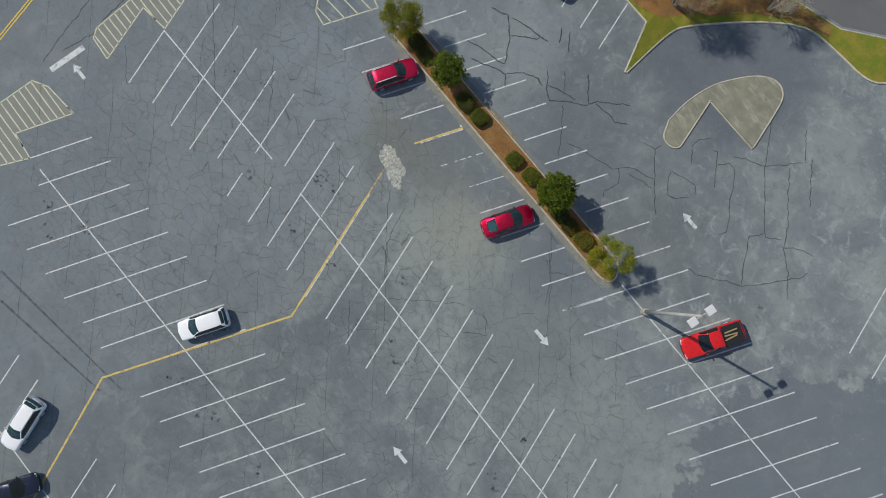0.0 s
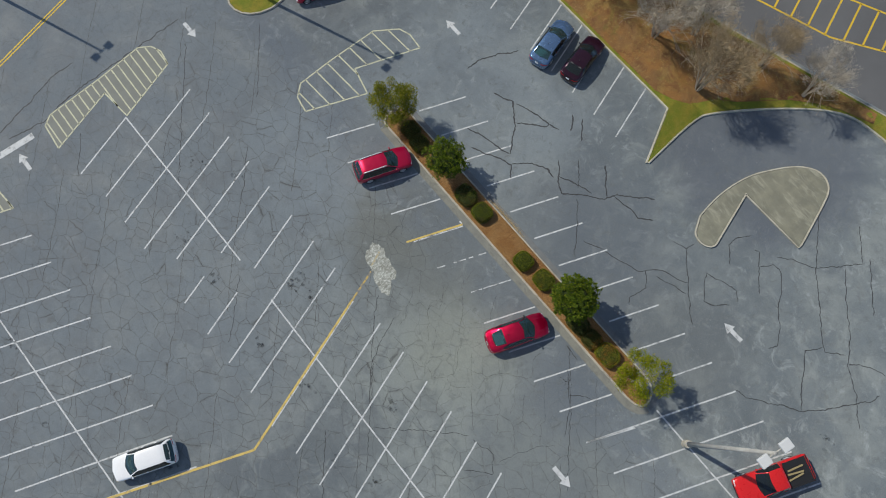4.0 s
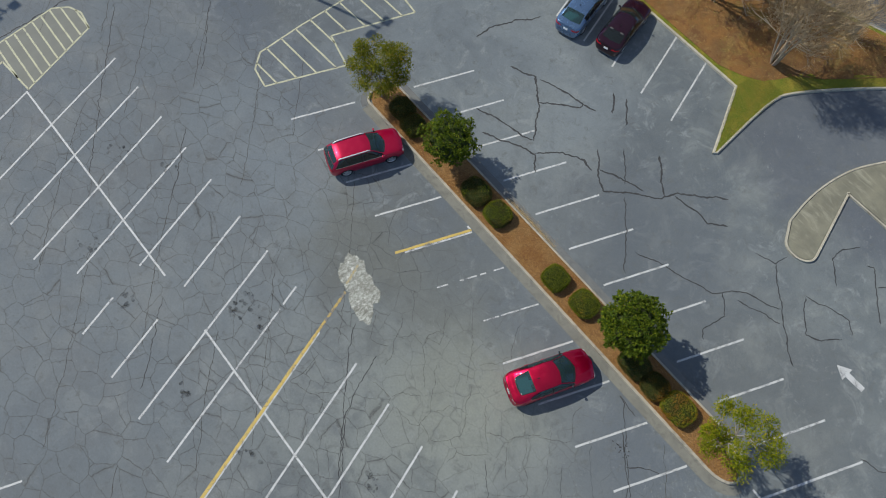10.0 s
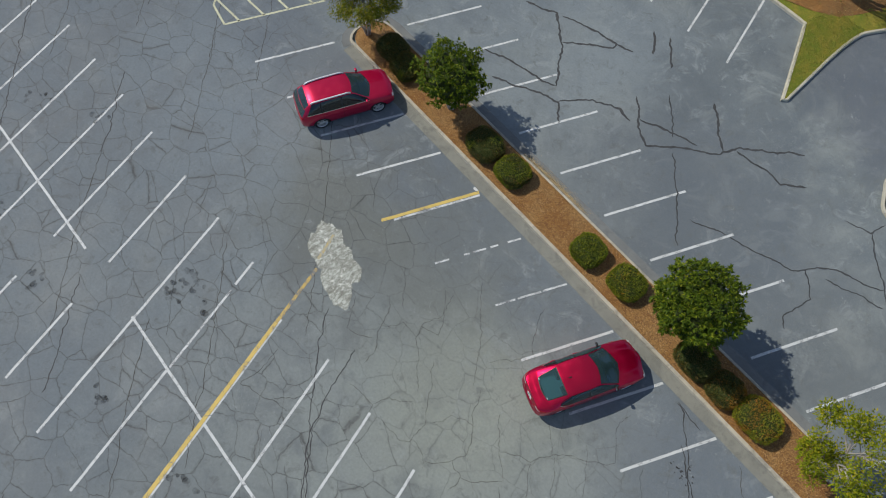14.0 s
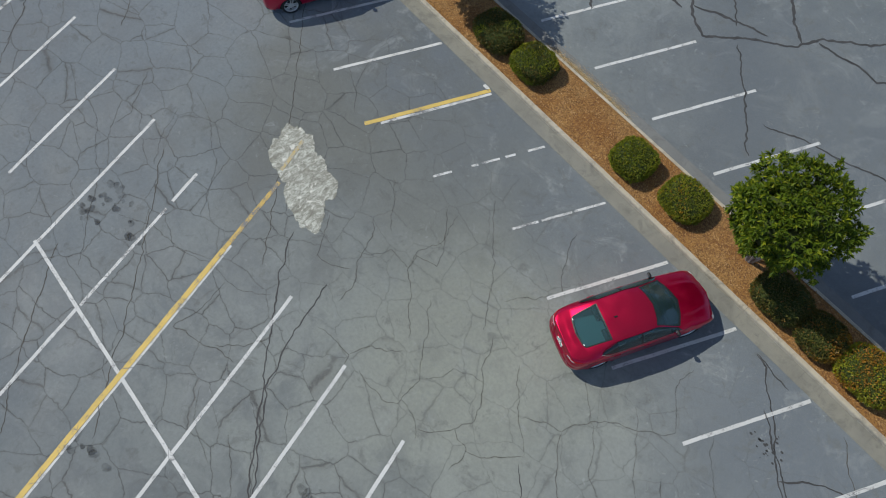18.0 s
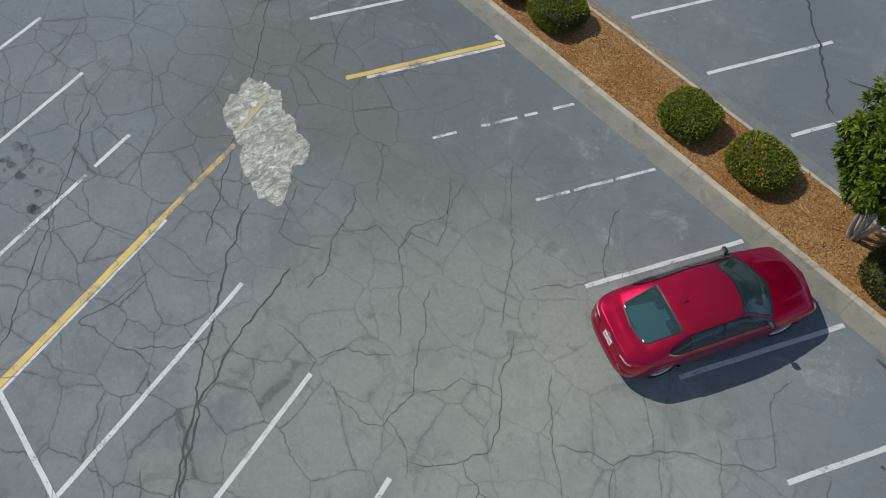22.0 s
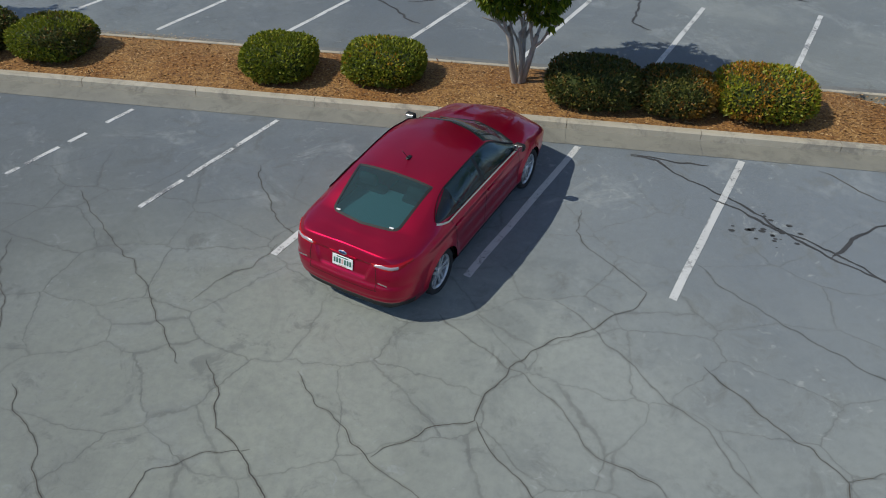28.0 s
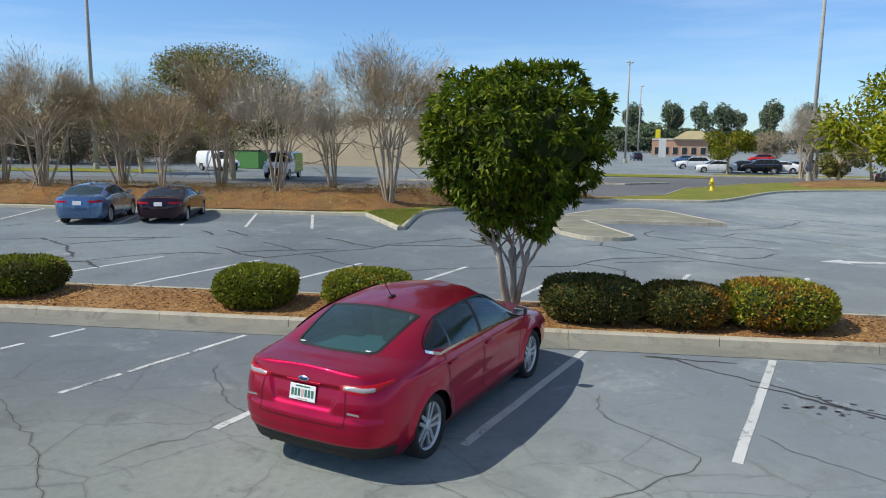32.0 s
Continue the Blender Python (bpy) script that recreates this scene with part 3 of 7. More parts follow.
def kerb_run(root, poly, width=0.15, height=0.15, seg=2.4, inside=1, mat=None, gutter=0.0, gutter_mat=None):
    """Kerb stones as separate pieces along an open line; inside: +1 if the bed lies to the left."""
    pts = resample(poly, seg / 4)
    nr = []
    for i, p in enumerate(pts):
        d = (pts[min(i + 1, len(pts) - 1)] - pts[max(i - 1, 0)]).normalized()
        nr.append(Vector((-d.y, d.x)) * inside)
    prof = [(0.0, -0.02), (0.015, height - 0.03), (0.045, height), (width, height), (width, -0.02)]
    i = 0
    while i < len(pts) - 1:
        j = min(i + 4, len(pts) - 1)
        vs, fs = [], []
        m = len(prof)
        for q in range(i, j + 1):
            p = pts[q]
            if q == i and j > i:
                p = p.lerp(pts[q + 1], 0.008)
            if q == j:
                p = p.lerp(pts[q - 1], 0.008)
            for o, z in prof:
                w = p + nr[q] * o
                vs.append((w.x, w.y, z))
        for q in range(j - i):
            for e in range(m - 1):
                o = q * m + e
                fs.append((o, o + m, o + m + 1, o + 1) if inside < 0 else (o, o + 1, o + m + 1, o + m))
        fs.append(tuple(range(m)))
        fs.append(tuple(range((j - i) * m + m - 1, (j - i) * m - 1, -1)))
        mesh_ob("kerb_stone", vs, fs, mat or M_KERB, root)
        if gutter:
            gvs = []
            for q in range(i, j + 1):
                p = pts[q]
                if q == j:
                    p = p.lerp(pts[q - 1], 0.008)
                for o, z in ((-gutter, 0.007), (-gutter * 0.4, 0.010), (0.002, 0.014)):
                    w = p + nr[q] * o
                    gvs.append((w.x, w.y, z))
            gfs = []
            for q in range(j - i):
                for e in range(2):
                    o = q * 3 + e
                    gfs.append((o, o + 3, o + 4, o + 1) if inside < 0 else (o, o + 1, o + 4, o + 3))
            mesh_ob("gutter_slab", gvs, gfs, gutter_mat or M_GUTTER, root)
        i = j


def arc(cx, cy, rx, ry, a0, a1, n=8):
    return [(cx + rx * math.cos(radians(a0 + (a1 - a0) * i / n)), cy + ry * math.sin(radians(a0 + (a1 - a0) * i / n))) for i in range(n + 1)]


def bed(name, poly, z0, rise, mat, label, category, step=0.35, rough=0.03, fall=1.2, parent=None):
    """A filled outline with an uneven, slightly mounded surface."""
    bm = bmesh.new()
    vs = [bm.verts.new((x, y, z0)) for x, y in poly]
    edges = [bm.edges.new((vs[i], vs[(i + 1) % len(vs)])) for i in range(len(vs))]
    bmesh.ops.triangle_fill(bm, edges=edges, use_beauty=True)
    xs, ys = [p[0] for p in poly], [p[1] for p in poly]
    for axis, lo, hi in ((0, min(xs), max(xs)), (1, min(ys), max(ys))):
        n = int((hi - lo) / step)
        for i in range(1, n):
            co = Vector((lo + i * step, 0, 0)) if axis == 0 else Vector((0, lo + i * step, 0))
            no = Vector((1, 0, 0)) if axis == 0 else Vector((0, 1, 0))
            bmesh.ops.bisect_plane(bm, geom=bm.verts[:] + bm.edges[:] + bm.faces[:], plane_co=co, plane_no=no)
    segs = [(Vector(a), Vector(b)) for a, b in zip(poly, poly[1:] + poly[:1])]
    for v in bm.verts:
        p = Vector((v.co.x, v.co.y))
        d = min((p - (a + (b - a) * max(0, min(1, (p - a).dot(b - a) / max(1e-9, (b - a).length_squared))))).length for a, b in segs)
        u = min(1, d / fall)
        v.co.z = z0 + rise * (u * u * (3 - 2 * u)) + rough * min(1, d / 0.2) * (noise.noise((p.x * 1.7, p.y * 1.7, 0)) + 0.5 * noise.noise((p.x * 5, p.y * 5, 3)))
    bmesh.ops.recalc_face_normals(bm, faces=bm.faces[:])
    if sum(f.normal.z for f in bm.faces) < 0:
        bmesh.ops.reverse_faces(bm, faces=bm.faces[:])
    ob = part(name, bm, mat, parent, smooth=True)
    return tagged(ob, label, category, kind="structure")


median = tagged(empty("median_kerb"), "low concrete kerb with gutter round the planted median", "kerb", kind="structure")
near = [(-21.6, 0.58), (6.3, 0.58)] + arc(6.3, 1.35, 1.45, 0.77, -90, 0, 5)[1:]
farside = arc(6.3, 1.35, 1.45, 1.5, 0, 90, 5) + [(-21.2, 2.85)] + arc(-21.2, 1.9, 1.1, 0.95, 90, 180, 4)[1:] + arc(-21.6, 1.6, 0.7, 1.02, 180, 270, 4)[1:]
kerb_run(median, near, 0.16, 0.16, 2.4, 1, gutter=0.50)
kerb_run(median, farside, 0.14, 0.15, 2.4, 1, gutter=0.42, gutter_mat=M_GUTTER_DARK)
medpoly = [(-21.5, 0.72)] + [(x, 0.72) for x in range(-20, 6, 2)] + arc(6.2, 1.35, 1.4, 0.63, -85, 85, 8) + [(x, 2.72) for x in range(5, -21, -2)] + arc(-21.2, 1.72, 0.95, 1.0, 95, 262, 6)
bed("median_bed", medpoly, 0.135, 0.09, M_MULCH, "brown bark mulch bed of the planted median", "mulch bed", 0.3, 0.035, 0.9)

def rounded(pts, n=2):
    """Cut the corners of an open line, twice over."""
    for _ in range(n):
        out = [pts[0]]
        for a, b in zip(pts, pts[1:]):
            out += [(a[0] * 0.75 + b[0] * 0.25, a[1] * 0.75 + b[1] * 0.25), (a[0] * 0.25 + b[0] * 0.75, a[1] * 0.25 + b[1] * 0.75)]
        pts = out + [pts[-1]]
    return pts


v_isl = [(0.95, 18.6), (2.30, 14.0)] + arc(1.5, 13.75, 0.85, 0.62, 10, -150, 9) + rounded([(0.1, 14.6), (-0.15, 16.5), (-0.05, 18.4), (0.3, 20.0), (0.85, 21.2), (1.6, 22.6), (2.4, 23.6), (3.3, 24.2), (4.15, 24.2), (4.9, 23.7), (5.35, 22.6), (6.6, 18.55)])
bed("concrete_island", v_isl, 0.13, 0.015, M_ISLAND, "raised pale concrete traffic island shaped like an arrowhead", "traffic island", 0.6, 0.004, 0.5)
visl_kerb = tagged(empty("island_kerb"), "pale worn kerb round the concrete island", "kerb", kind="structure")
kerb_run(visl_kerb, (v_isl + v_isl[:1])[::-1], 0.14, 0.135, 2.4, -1, M_KERB_PALE)

GRASS_IN = [(-60.0, 19.1), (-8.15, 18.95), (-5.85, 14.35)] + rounded([(-5.6, 14.6), (-6.0, 20.2), (-5.4, 21.5), (-4.2, 23.3), (-2.5, 25.6), (-0.7, 27.7), (0.7, 29.0), (2.2, 29.9), (5.2, 30.2), (8.4, 30.3), (10.0, 31.4), (14.0, 38.4), (16.5, 41.5), (24.0, 44.5), (60.0, 52.0)])
GRASS_OUT = [(60.0, 60.0), (24.0, 56.0), (16.0, 50.0), (9.5, 42.0), (6.9, 34.6), (3.5, 32.0), (-3.0, 30.2), (-10.2, 28.2), (-14.4, 27.4), (-26.0, 26.6), (-60.0, 26.4)]
gk = tagged(empty("verge_kerb"), "pale concrete kerb round the planted verge", "kerb", kind="structure")
kerb_run(gk, GRASS_IN, 0.15, 0.15, 3.0, 1, M_KERB_PALE)
kerb_run(gk, GRASS_OUT, 0.15, 0.15, 3.0, 1)
def inset(poly, d):
    c = []
    for i, p in enumerate(poly):
        p = Vector(p)
        a = (Vector(poly[i]) - Vector(poly[i - 1])).normalized()
        b = (Vector(poly[(i + 1) % len(poly)]) - Vector(poly[i])).normalized()
        t = (a + b).normalized() if (a + b).length > 0.2 else a
        c.append(tuple(p + Vector((-t.y, t.x)) * d))
    return c


verge_poly = inset(GRASS_IN + GRASS_OUT, 0.12)
bed("verge_lawn", verge_poly, 0.12, 0.06, M_GRASS, "short green and straw-coloured lawn of the verge", "lawn", 1.1, 0.03, 1.5)
mulch_poly = [(-60, 19.45), (-9.9, 19.35), (-8.4, 19.9), (-7.2, 20.6), (-6.3, 22.4), (-5.0, 23.6), (-3.9, 25.0), (-2.4, 27.0), (-0.6, 28.6), (1.0, 29.6), (3.4, 30.6), (3.0, 31.5), (-3.6, 29.6), (-10.2, 27.6), (-16.0, 26.7), (-60, 25.9)]
bed("verge_mulch", mulch_poly, 0.17, 0.62, M_VERGE, "reddish brown pine-straw mulch mounded on the verge", "mulch bed", 0.5, 0.16, 2.2)
bed("verge_mulch_small", [(19.0, 44.6), (24.0, 46.4), (58, 53.5), (58, 59.0), (25.0, 55.2), (20.0, 51.5), (18.6, 47)], 0.19, 0.20, M_VERGE, "brown mulch bed at the foot of bare trees", "mulch bed", 0.8, 0.05, 1.2)


# ---- vehicles ----
def car_paint(name, base, rough=0.22, metal=0.35, coat=1.0):
    k = Mat(name, base, rough, metal)
    k.b.inputs["Coat Weight"].default_value = coat
    k.b.inputs["Coat IOR"].default_value = 1.42
    k.b.inputs["Specular IOR Level"].default_value = 0.25
    k.b.inputs["Coat Roughness"].default_value = 0.025
    fl = k.noise(900.0, 1)
    dust = k.noise(3.0, 5, 0.6)
    c = k.mix(k.ramp(fl, 0.4, 0.7, 0.0, 0.25), base, tuple(min(1, x * 1.35) for x in base))
    c = k.mix(k.ramp(dust, 0.5, 0.8, 0.0, 0.015), c, (0.35, 0.33, 0.30))
    k.color(c)
    k.rough(k.ramp(dust, 0.3, 0.8, rough, rough + 0.14))
    return k.m


def glass_material(name, tint, see=0.5, rough=0.03):
    m = bpy.data.materials.new(name)
    m.use_nodes = True
    t = m.node_tree
    t.nodes.remove(t.nodes["Principled BSDF"])
    out = t.nodes["Material Output"]
    tr = t.nodes.new("ShaderNodeBsdfTransparent")
    tr.inputs["Color"].default_value = col(tuple(min(1, x) for x in tint))
    df = t.nodes.new("ShaderNodeBsdfPrincipled")
    df.inputs["Base Color"].default_value = col(tuple(x * 0.14 for x in tint))
    df.inputs["Roughness"].default_value = rough
    df.inputs["Specular IOR Level"].default_value = 0.2
    gl = t.nodes.new("ShaderNodeBsdfGlossy")
    gl.inputs["Roughness"].default_value = rough
    fr = t.nodes.new("ShaderNodeFresnel")
    fr.inputs["IOR"].default_value = 1.45
    a = t.nodes.new("ShaderNodeMixShader")
    a.inputs[0].default_value = see
    t.links.new(df.outputs[0], a.inputs[1])
    t.links.new(tr.outputs[0], a.inputs[2])
    b = t.nodes.new("ShaderNodeMixShader")
    t.links.new(fr.outputs[0], b.inputs[0])
    t.links.new(a.outputs[0], b.inputs[1])
    t.links.new(gl.outputs[0], b.inputs[2])
    t.links.new(b.outputs[0], out.inputs["Surface"])
    return m


def plain(name, base, rough=0.6, metal=0.0, fine=80.0, amount=0.25):
    k = Mat(name, base, rough, metal)
    g = k.noise(fine, 3)
    k.color(k.mix(k.ramp(g, 0.3, 0.8, 0.0, amount), base, tuple(x * 0.7 for x in base)))
    k.rough(k.ramp(k.noise(5.0, 4), 0.3, 0.7, rough, min(1, rough + 0.12)))
    return k.m


M_GLASS = glass_material("tinted_glass", (0.30, 0.60, 0.66), 0.52)
M_GLASS_DARK = glass_material("dark_glass", (0.12, 0.16, 0.17), 0.35)
M_TYRE = plain("tyre_rubber", (0.022, 0.022, 0.023), 0.85)
M_RIM = plain("alloy", (0.66, 0.67, 0.68), 0.30, 0.55)
M_PLASTIC = plain("black_plastic", (0.012, 0.012, 0.013), 0.5)
M_CHROME = plain("chrome", (0.75, 0.76, 0.77), 0.12, 1.0)
M_SEAT = plain("seat_cloth", (0.10, 0.10, 0.098), 0.9)
M_SHELF = plain("rear_shelf_cloth", (0.46, 0.54, 0.54), 0.95)
M_RAIL = plain("bright_rail_metal", (0.72, 0.73, 0.74), 0.35, 0.3)
M_TAIL = car_paint("tail_lamp_red", (0.40, 0.004, 0.012), 0.2, 0.0, 0.25)
M_LENS = plain("clear_lens", (0.72, 0.70, 0.70), 0.15, 0.1)
M_REVERSE = plain("smoked_clear_lens", (0.46, 0.40, 0.42), 0.12, 0.3)
M_PLATE = plain("plate_white", (0.78, 0.80, 0.80), 0.5)
M_PLATE_INK = plain("plate_ink", (0.05, 0.16, 0.12), 0.5)
M_PLATE_PEACH = plain("plate_pink", (0.62, 0.40, 0.34), 0.5)
M_BADGE = plain("badge_blue", (0.03, 0.05, 0.14), 0.25, 0.3)
M_QUARTER = plain("black_privacy_glass", (0.012, 0.014, 0.015), 0.06)
M_SEAM = plain("panel_gap", (0.008, 0.006, 0.006), 0.9)


def pchip(t, ys, tq):
    """Monotone cubic through ys (n, ...) at t, sampled at tq."""
    h = np.diff(t)
    d = np.diff(ys, axis=0) / h.reshape(-1, *[1] * (ys.ndim - 1))
    m = np.zeros_like(ys)
    m[0], m[-1] = d[0], d[-1]
    for i in range(1, len(t) - 1):
        w1, w2 = 2 * h[i] + h[i - 1], h[i] + 2 * h[i - 1]
        ok = d[i - 1] * d[i] > 0
        with np.errstate(divide="ignore", invalid="ignore"):
            m[i] = np.where(ok, (w1 + w2) / (w1 / d[i - 1] + w2 / d[i]), 0.0)
    k = np.clip(np.searchsorted(t, tq, side="right") - 1, 0, len(t) - 2)
    s = ((tq - t[k]) / h[k]).reshape(-1, *[1] * (ys.ndim - 1))
    hk = h[k].reshape(-1, *[1] * (ys.ndim - 1))
    return (1 + 2 * s) * (1 - s) ** 2 * ys[k] + s * (1 - s) ** 2 * hk * m[k] + s * s * (3 - 2 * s) * ys[k + 1] + s * s * (s - 1) * hk * m[k + 1]


def rear_glass_half(q):
    """Half-width of the sedan's rear window from its foot (0) to its head (1), with rounded lower corners."""
    w = 0.475 + 0.075 * min(1.0, q)
    if q < 0.16:
        w -= 0.10 * (1 - math.sqrt(max(0.0, 1 - (1 - q / 0.16) ** 2)))
    return w


class Shell:
    """A car's skin: a smooth sheet over stations from tail to nose and eight levels from floor to roof line."""

    def __init__(self, stations, tail=0.07, nose=0.07, round_tail=0.6, round_nose=0.55):
        rows = []
        for x, zb, wb, z2, w2, z3, w3, x4, z4, w4, x5, z5, w5, x7, z7 in stations:
            rows.append([(x, 0, zb), (x, wb, zb), (x, w2, z2), (x, w3, z3), (x4, w4, z4), (x5, w5, z5), (x7 * 0.6 + x5 * 0.4, w5 * 0.52, z7 - 0.22 * (z7 - z5)), (x7, 0, z7)])
        a = np.array(rows, float)

        def ends(r, sign, ext, rnd):
            c = r.copy()
            lift = np.array([0.3, 0.45, 1.0, 0.9, 0.65, 0.55, 0.5, 0.45]) * ext
            c[:, 0] += sign * lift
            c[:, 1] = 0
            m = r.copy()
            m[:, 0] += sign * lift * 0.78
            m[:, 1] *= rnd
            return c, m
        c0, m0 = ends(a[0], -1, tail, round_tail)
        c1, m1 = ends(a[-1], 1, nose, round_nose)
        self.a = np.concatenate([[c0, m0], a, [m1, c1]])
        self.n = len(self.a)
        self.form = None

    def at(self, us, vs):
        us, vs = np.atleast_1d(us).astype(float), np.atleast_1d(vs).astype(float)
        g = pchip(np.arange(self.n, dtype=float), self.a, us)
        g = np.swapaxes(g, 0, 1)
        g = np.swapaxes(pchip(np.arange(8.0), g, vs), 0, 1)
        return self.form(g) if self.form else g

    def point(self, u, v):
        return Vector(self.at([u], [v])[0, 0])

    def level(self, u, y):
        """The level at which the upper skin is y wide at station u."""
        vs = np.linspace(5.0, 7.0, 201)
        return float(np.interp(-y, -self.at([u], vs)[0, :, 1], vs))


def step(v, a, b):
    t = np.clip((v - a) / (b - a), 0, 1)
    return t * t * (3 - 2 * t)


def sedan_form(g):
    """Creases of a sedan's sheet metal: shoulder line, scooped doors, sill, bumper ledge and plate recess."""
    g = g.copy()
    x, y, z = g[..., 0].copy(), g[..., 1].copy(), g[..., 2].copy()
    side = step(y, 0.66, 0.80)
    along = step(x, -2.0, -1.6) * step(x, 1.9, 1.4)
    g[..., 1] += side * along * (0.016 * np.exp(-((z - 0.935) / 0.032) ** 2) - 0.012 * np.exp(-((z - 0.62) / 0.12) ** 2) * step(x, -1.2, -0.8) * step(x, 1.2, 0.8) + 0.020 * np.exp(-((z - 0.33) / 0.06) ** 2))
    for wx in (-1.42, 1.43):
        d = np.hypot(x - wx, z - 0.335)
        g[..., 1] += side * 0.022 * np.exp(-((d - 0.41) / 0.045) ** 2) * step(z, 0.2, 0.4)
    tail = step(x, -1.85, -2.2)
    g[..., 0] += tail * (-0.026 * step(z, 0.675, 0.625) * step(z, 0.36, 0.46) + 0.030 * step(z, 0.42, 0.30))
    g[..., 0] += tail * 0.012 * np.exp(-((z - 0.455) / 0.022) ** 2)
    half = 0.31 + 0.40 * (z - 0.70)
    g[..., 0] += tail * 0.032 * step(y, half + 0.04, half) * step(z, 0.685, 0.73) * step(z, 0.945, 0.90)
    # two ridges along the bonnet
    bonnet = step(x, 1.25, 1.6) * step(x, 2.2, 1.8) * step(z, 0.72, 0.80)
    g[..., 2] += bonnet * 0.016 * np.exp(-((y - (0.50 - 0.16 * (x - 1.2))) / 0.06) ** 2)
    return g


def lathe(name, prof, mat, parent, sides=28, axis_y=True, smooth=True):
    vs, fs = [], []
    n = len(prof)
    for i in range(sides):
        a = 2 * math.pi * i / sides
        vs += [(r * math.cos(a), y, r * math.sin(a)) for r, y in prof]
    for i in range(sides):
        j = (i + 1) % sides
        for q in range(n - 1):
            fs.append((i * n + q, i * n + q + 1, j * n + q + 1, j * n + q))
    return mesh_ob(name, vs, fs, mat, parent, smooth)


WHEELS = {}


def wheel_meshes(r, w, style):
    """Tyre and rim meshes, shared by all wheels of a size; the outer face looks to -y."""
    key = (r, w, style)
    if key in WHEELS:
        return WHEELS[key]
    h = w / 2
    ri = r * 0.73
    ty = lathe("wheel", [(ri, h * 0.75), (r * 0.80, h), (r * 0.93, h), (r * 0.985, h * 0.78), (r, h * 0.35), (r, 0), (r, -h * 0.35), (r * 0.985, -h * 0.78), (r * 0.93, -h), (r * 0.80, -h), (ri, -h * 0.75)], M_TYRE, None, 36)
    bm = bmesh.new()
    prof = [(ri * 0.99, h * 0.7), (ri * 0.93, 0), (ri * 0.93, -h * 0.6), (ri * 1.0, -h * 0.82), (ri * 1.03, -h * 0.74)]
    sides = 36
    rings = [[bm.verts.new((q[0] * math.cos(2 * math.pi * i / sides), q[1], q[0] * math.sin(2 * math.pi * i / sides))) for q in prof] for i in range(sides)]
    for i in range(sides):
        for q in range(len(prof) - 1):
            bm.faces.new((rings[i][q], rings[i][q + 1], rings[(i + 1) % sides][q + 1], rings[(i + 1) % sides][q]))
    spokes = {"twin": 5, "multi": 10, "steel": 7}[style]
    for s in range(spokes):
        a = 2 * math.pi * s / spokes
        offs = (-0.21, 0.21) if style == "twin" else (0.0,)
        for o in offs:
            wd = ri * (0.066 if style == "twin" else 0.07)
            inner, outer = Vector((ri * 0.16, -h * 0.62, ri * o * 0.45)), Vector((ri * 0.97, -h * 0.70, ri * o * 0.85))
            d = (outer - inner).normalized()
            side = d.cross(Vector((0, 1, 0))).normalized()
            q = []
            for p, ww in ((inner, wd * 1.25), (outer, wd)):
                for dy in (0, h * 0.22):
                    for sg in (-1, 1):
                        q.append(bm.verts.new(Matrix.Rotation(-a, 3, "Y") @ (p + side * ww * sg + Vector((0, dy, 0)))))
            for f in ((0, 1, 5, 4), (2, 6, 7, 3), (0, 4, 6, 2), (1, 3, 7, 5)):
                bm.faces.new([q[k] for k in f])
    ring = [[bm.verts.new((rr * math.cos(2 * math.pi * i / 16), yy, rr * math.sin(2 * math.pi * i / 16))) for i in range(16)] for rr, yy in ((ri * 0.24, -h * 0.5), (ri * 0.24, -h * 0.68), (ri * 0.16, -h * 0.76))]
    for r0, r1 in zip(ring, ring[1:]):
        for i in range(16):
            bm.faces.new((r0[i], r0[(i + 1) % 16], r1[(i + 1) % 16], r1[i]))
    bm.faces.new(ring[-1])
    bmesh.ops.recalc_face_normals(bm, faces=bm.faces[:])
    rim = bpy.data.meshes.new("rim")
    bm.to_mesh(rim)
    bm.free()
    rim.materials.append(M_RIM)
    bm = bmesh.new()
    bmesh.ops.create_circle(bm, cap_ends=True, segments=24, radius=ri * 0.92, matrix=Matrix.Translation((0, h * 0.05, 0)) @ Matrix.Rotation(radians(90), 4, "X"))
    disc = bpy.data.meshes.new("brake_disc")
    bm.to_mesh(disc)
    bm.free()
    disc.materials.append(M_PLASTIC)
    tyre = ty.data
    bpy.data.objects.remove(ty)
    WHEELS[key] = (tyre, rim, disc)
    return WHEELS[key]


def ribbon(name, pts, width, normal_out, mat, parent, lift=0.004):
    """A thin strip that lies along points on a skin."""
    vs, fs = [], []
    for i, p in enumerate(pts):
        d = (pts[min(i + 1, len(pts) - 1)] - pts[max(i - 1, 0)]).normalized()
        nrm = normal_out(p)
        s = d.cross(nrm).normalized() * width / 2
        o = nrm * lift
        vs += [p + s + o, p - s + o]
    for i in range(len(pts) - 1):
        fs.append((2 * i, 2 * i + 1, 2 * i + 3, 2 * i + 2))
    return mesh_ob(name, vs, fs, mat, parent)


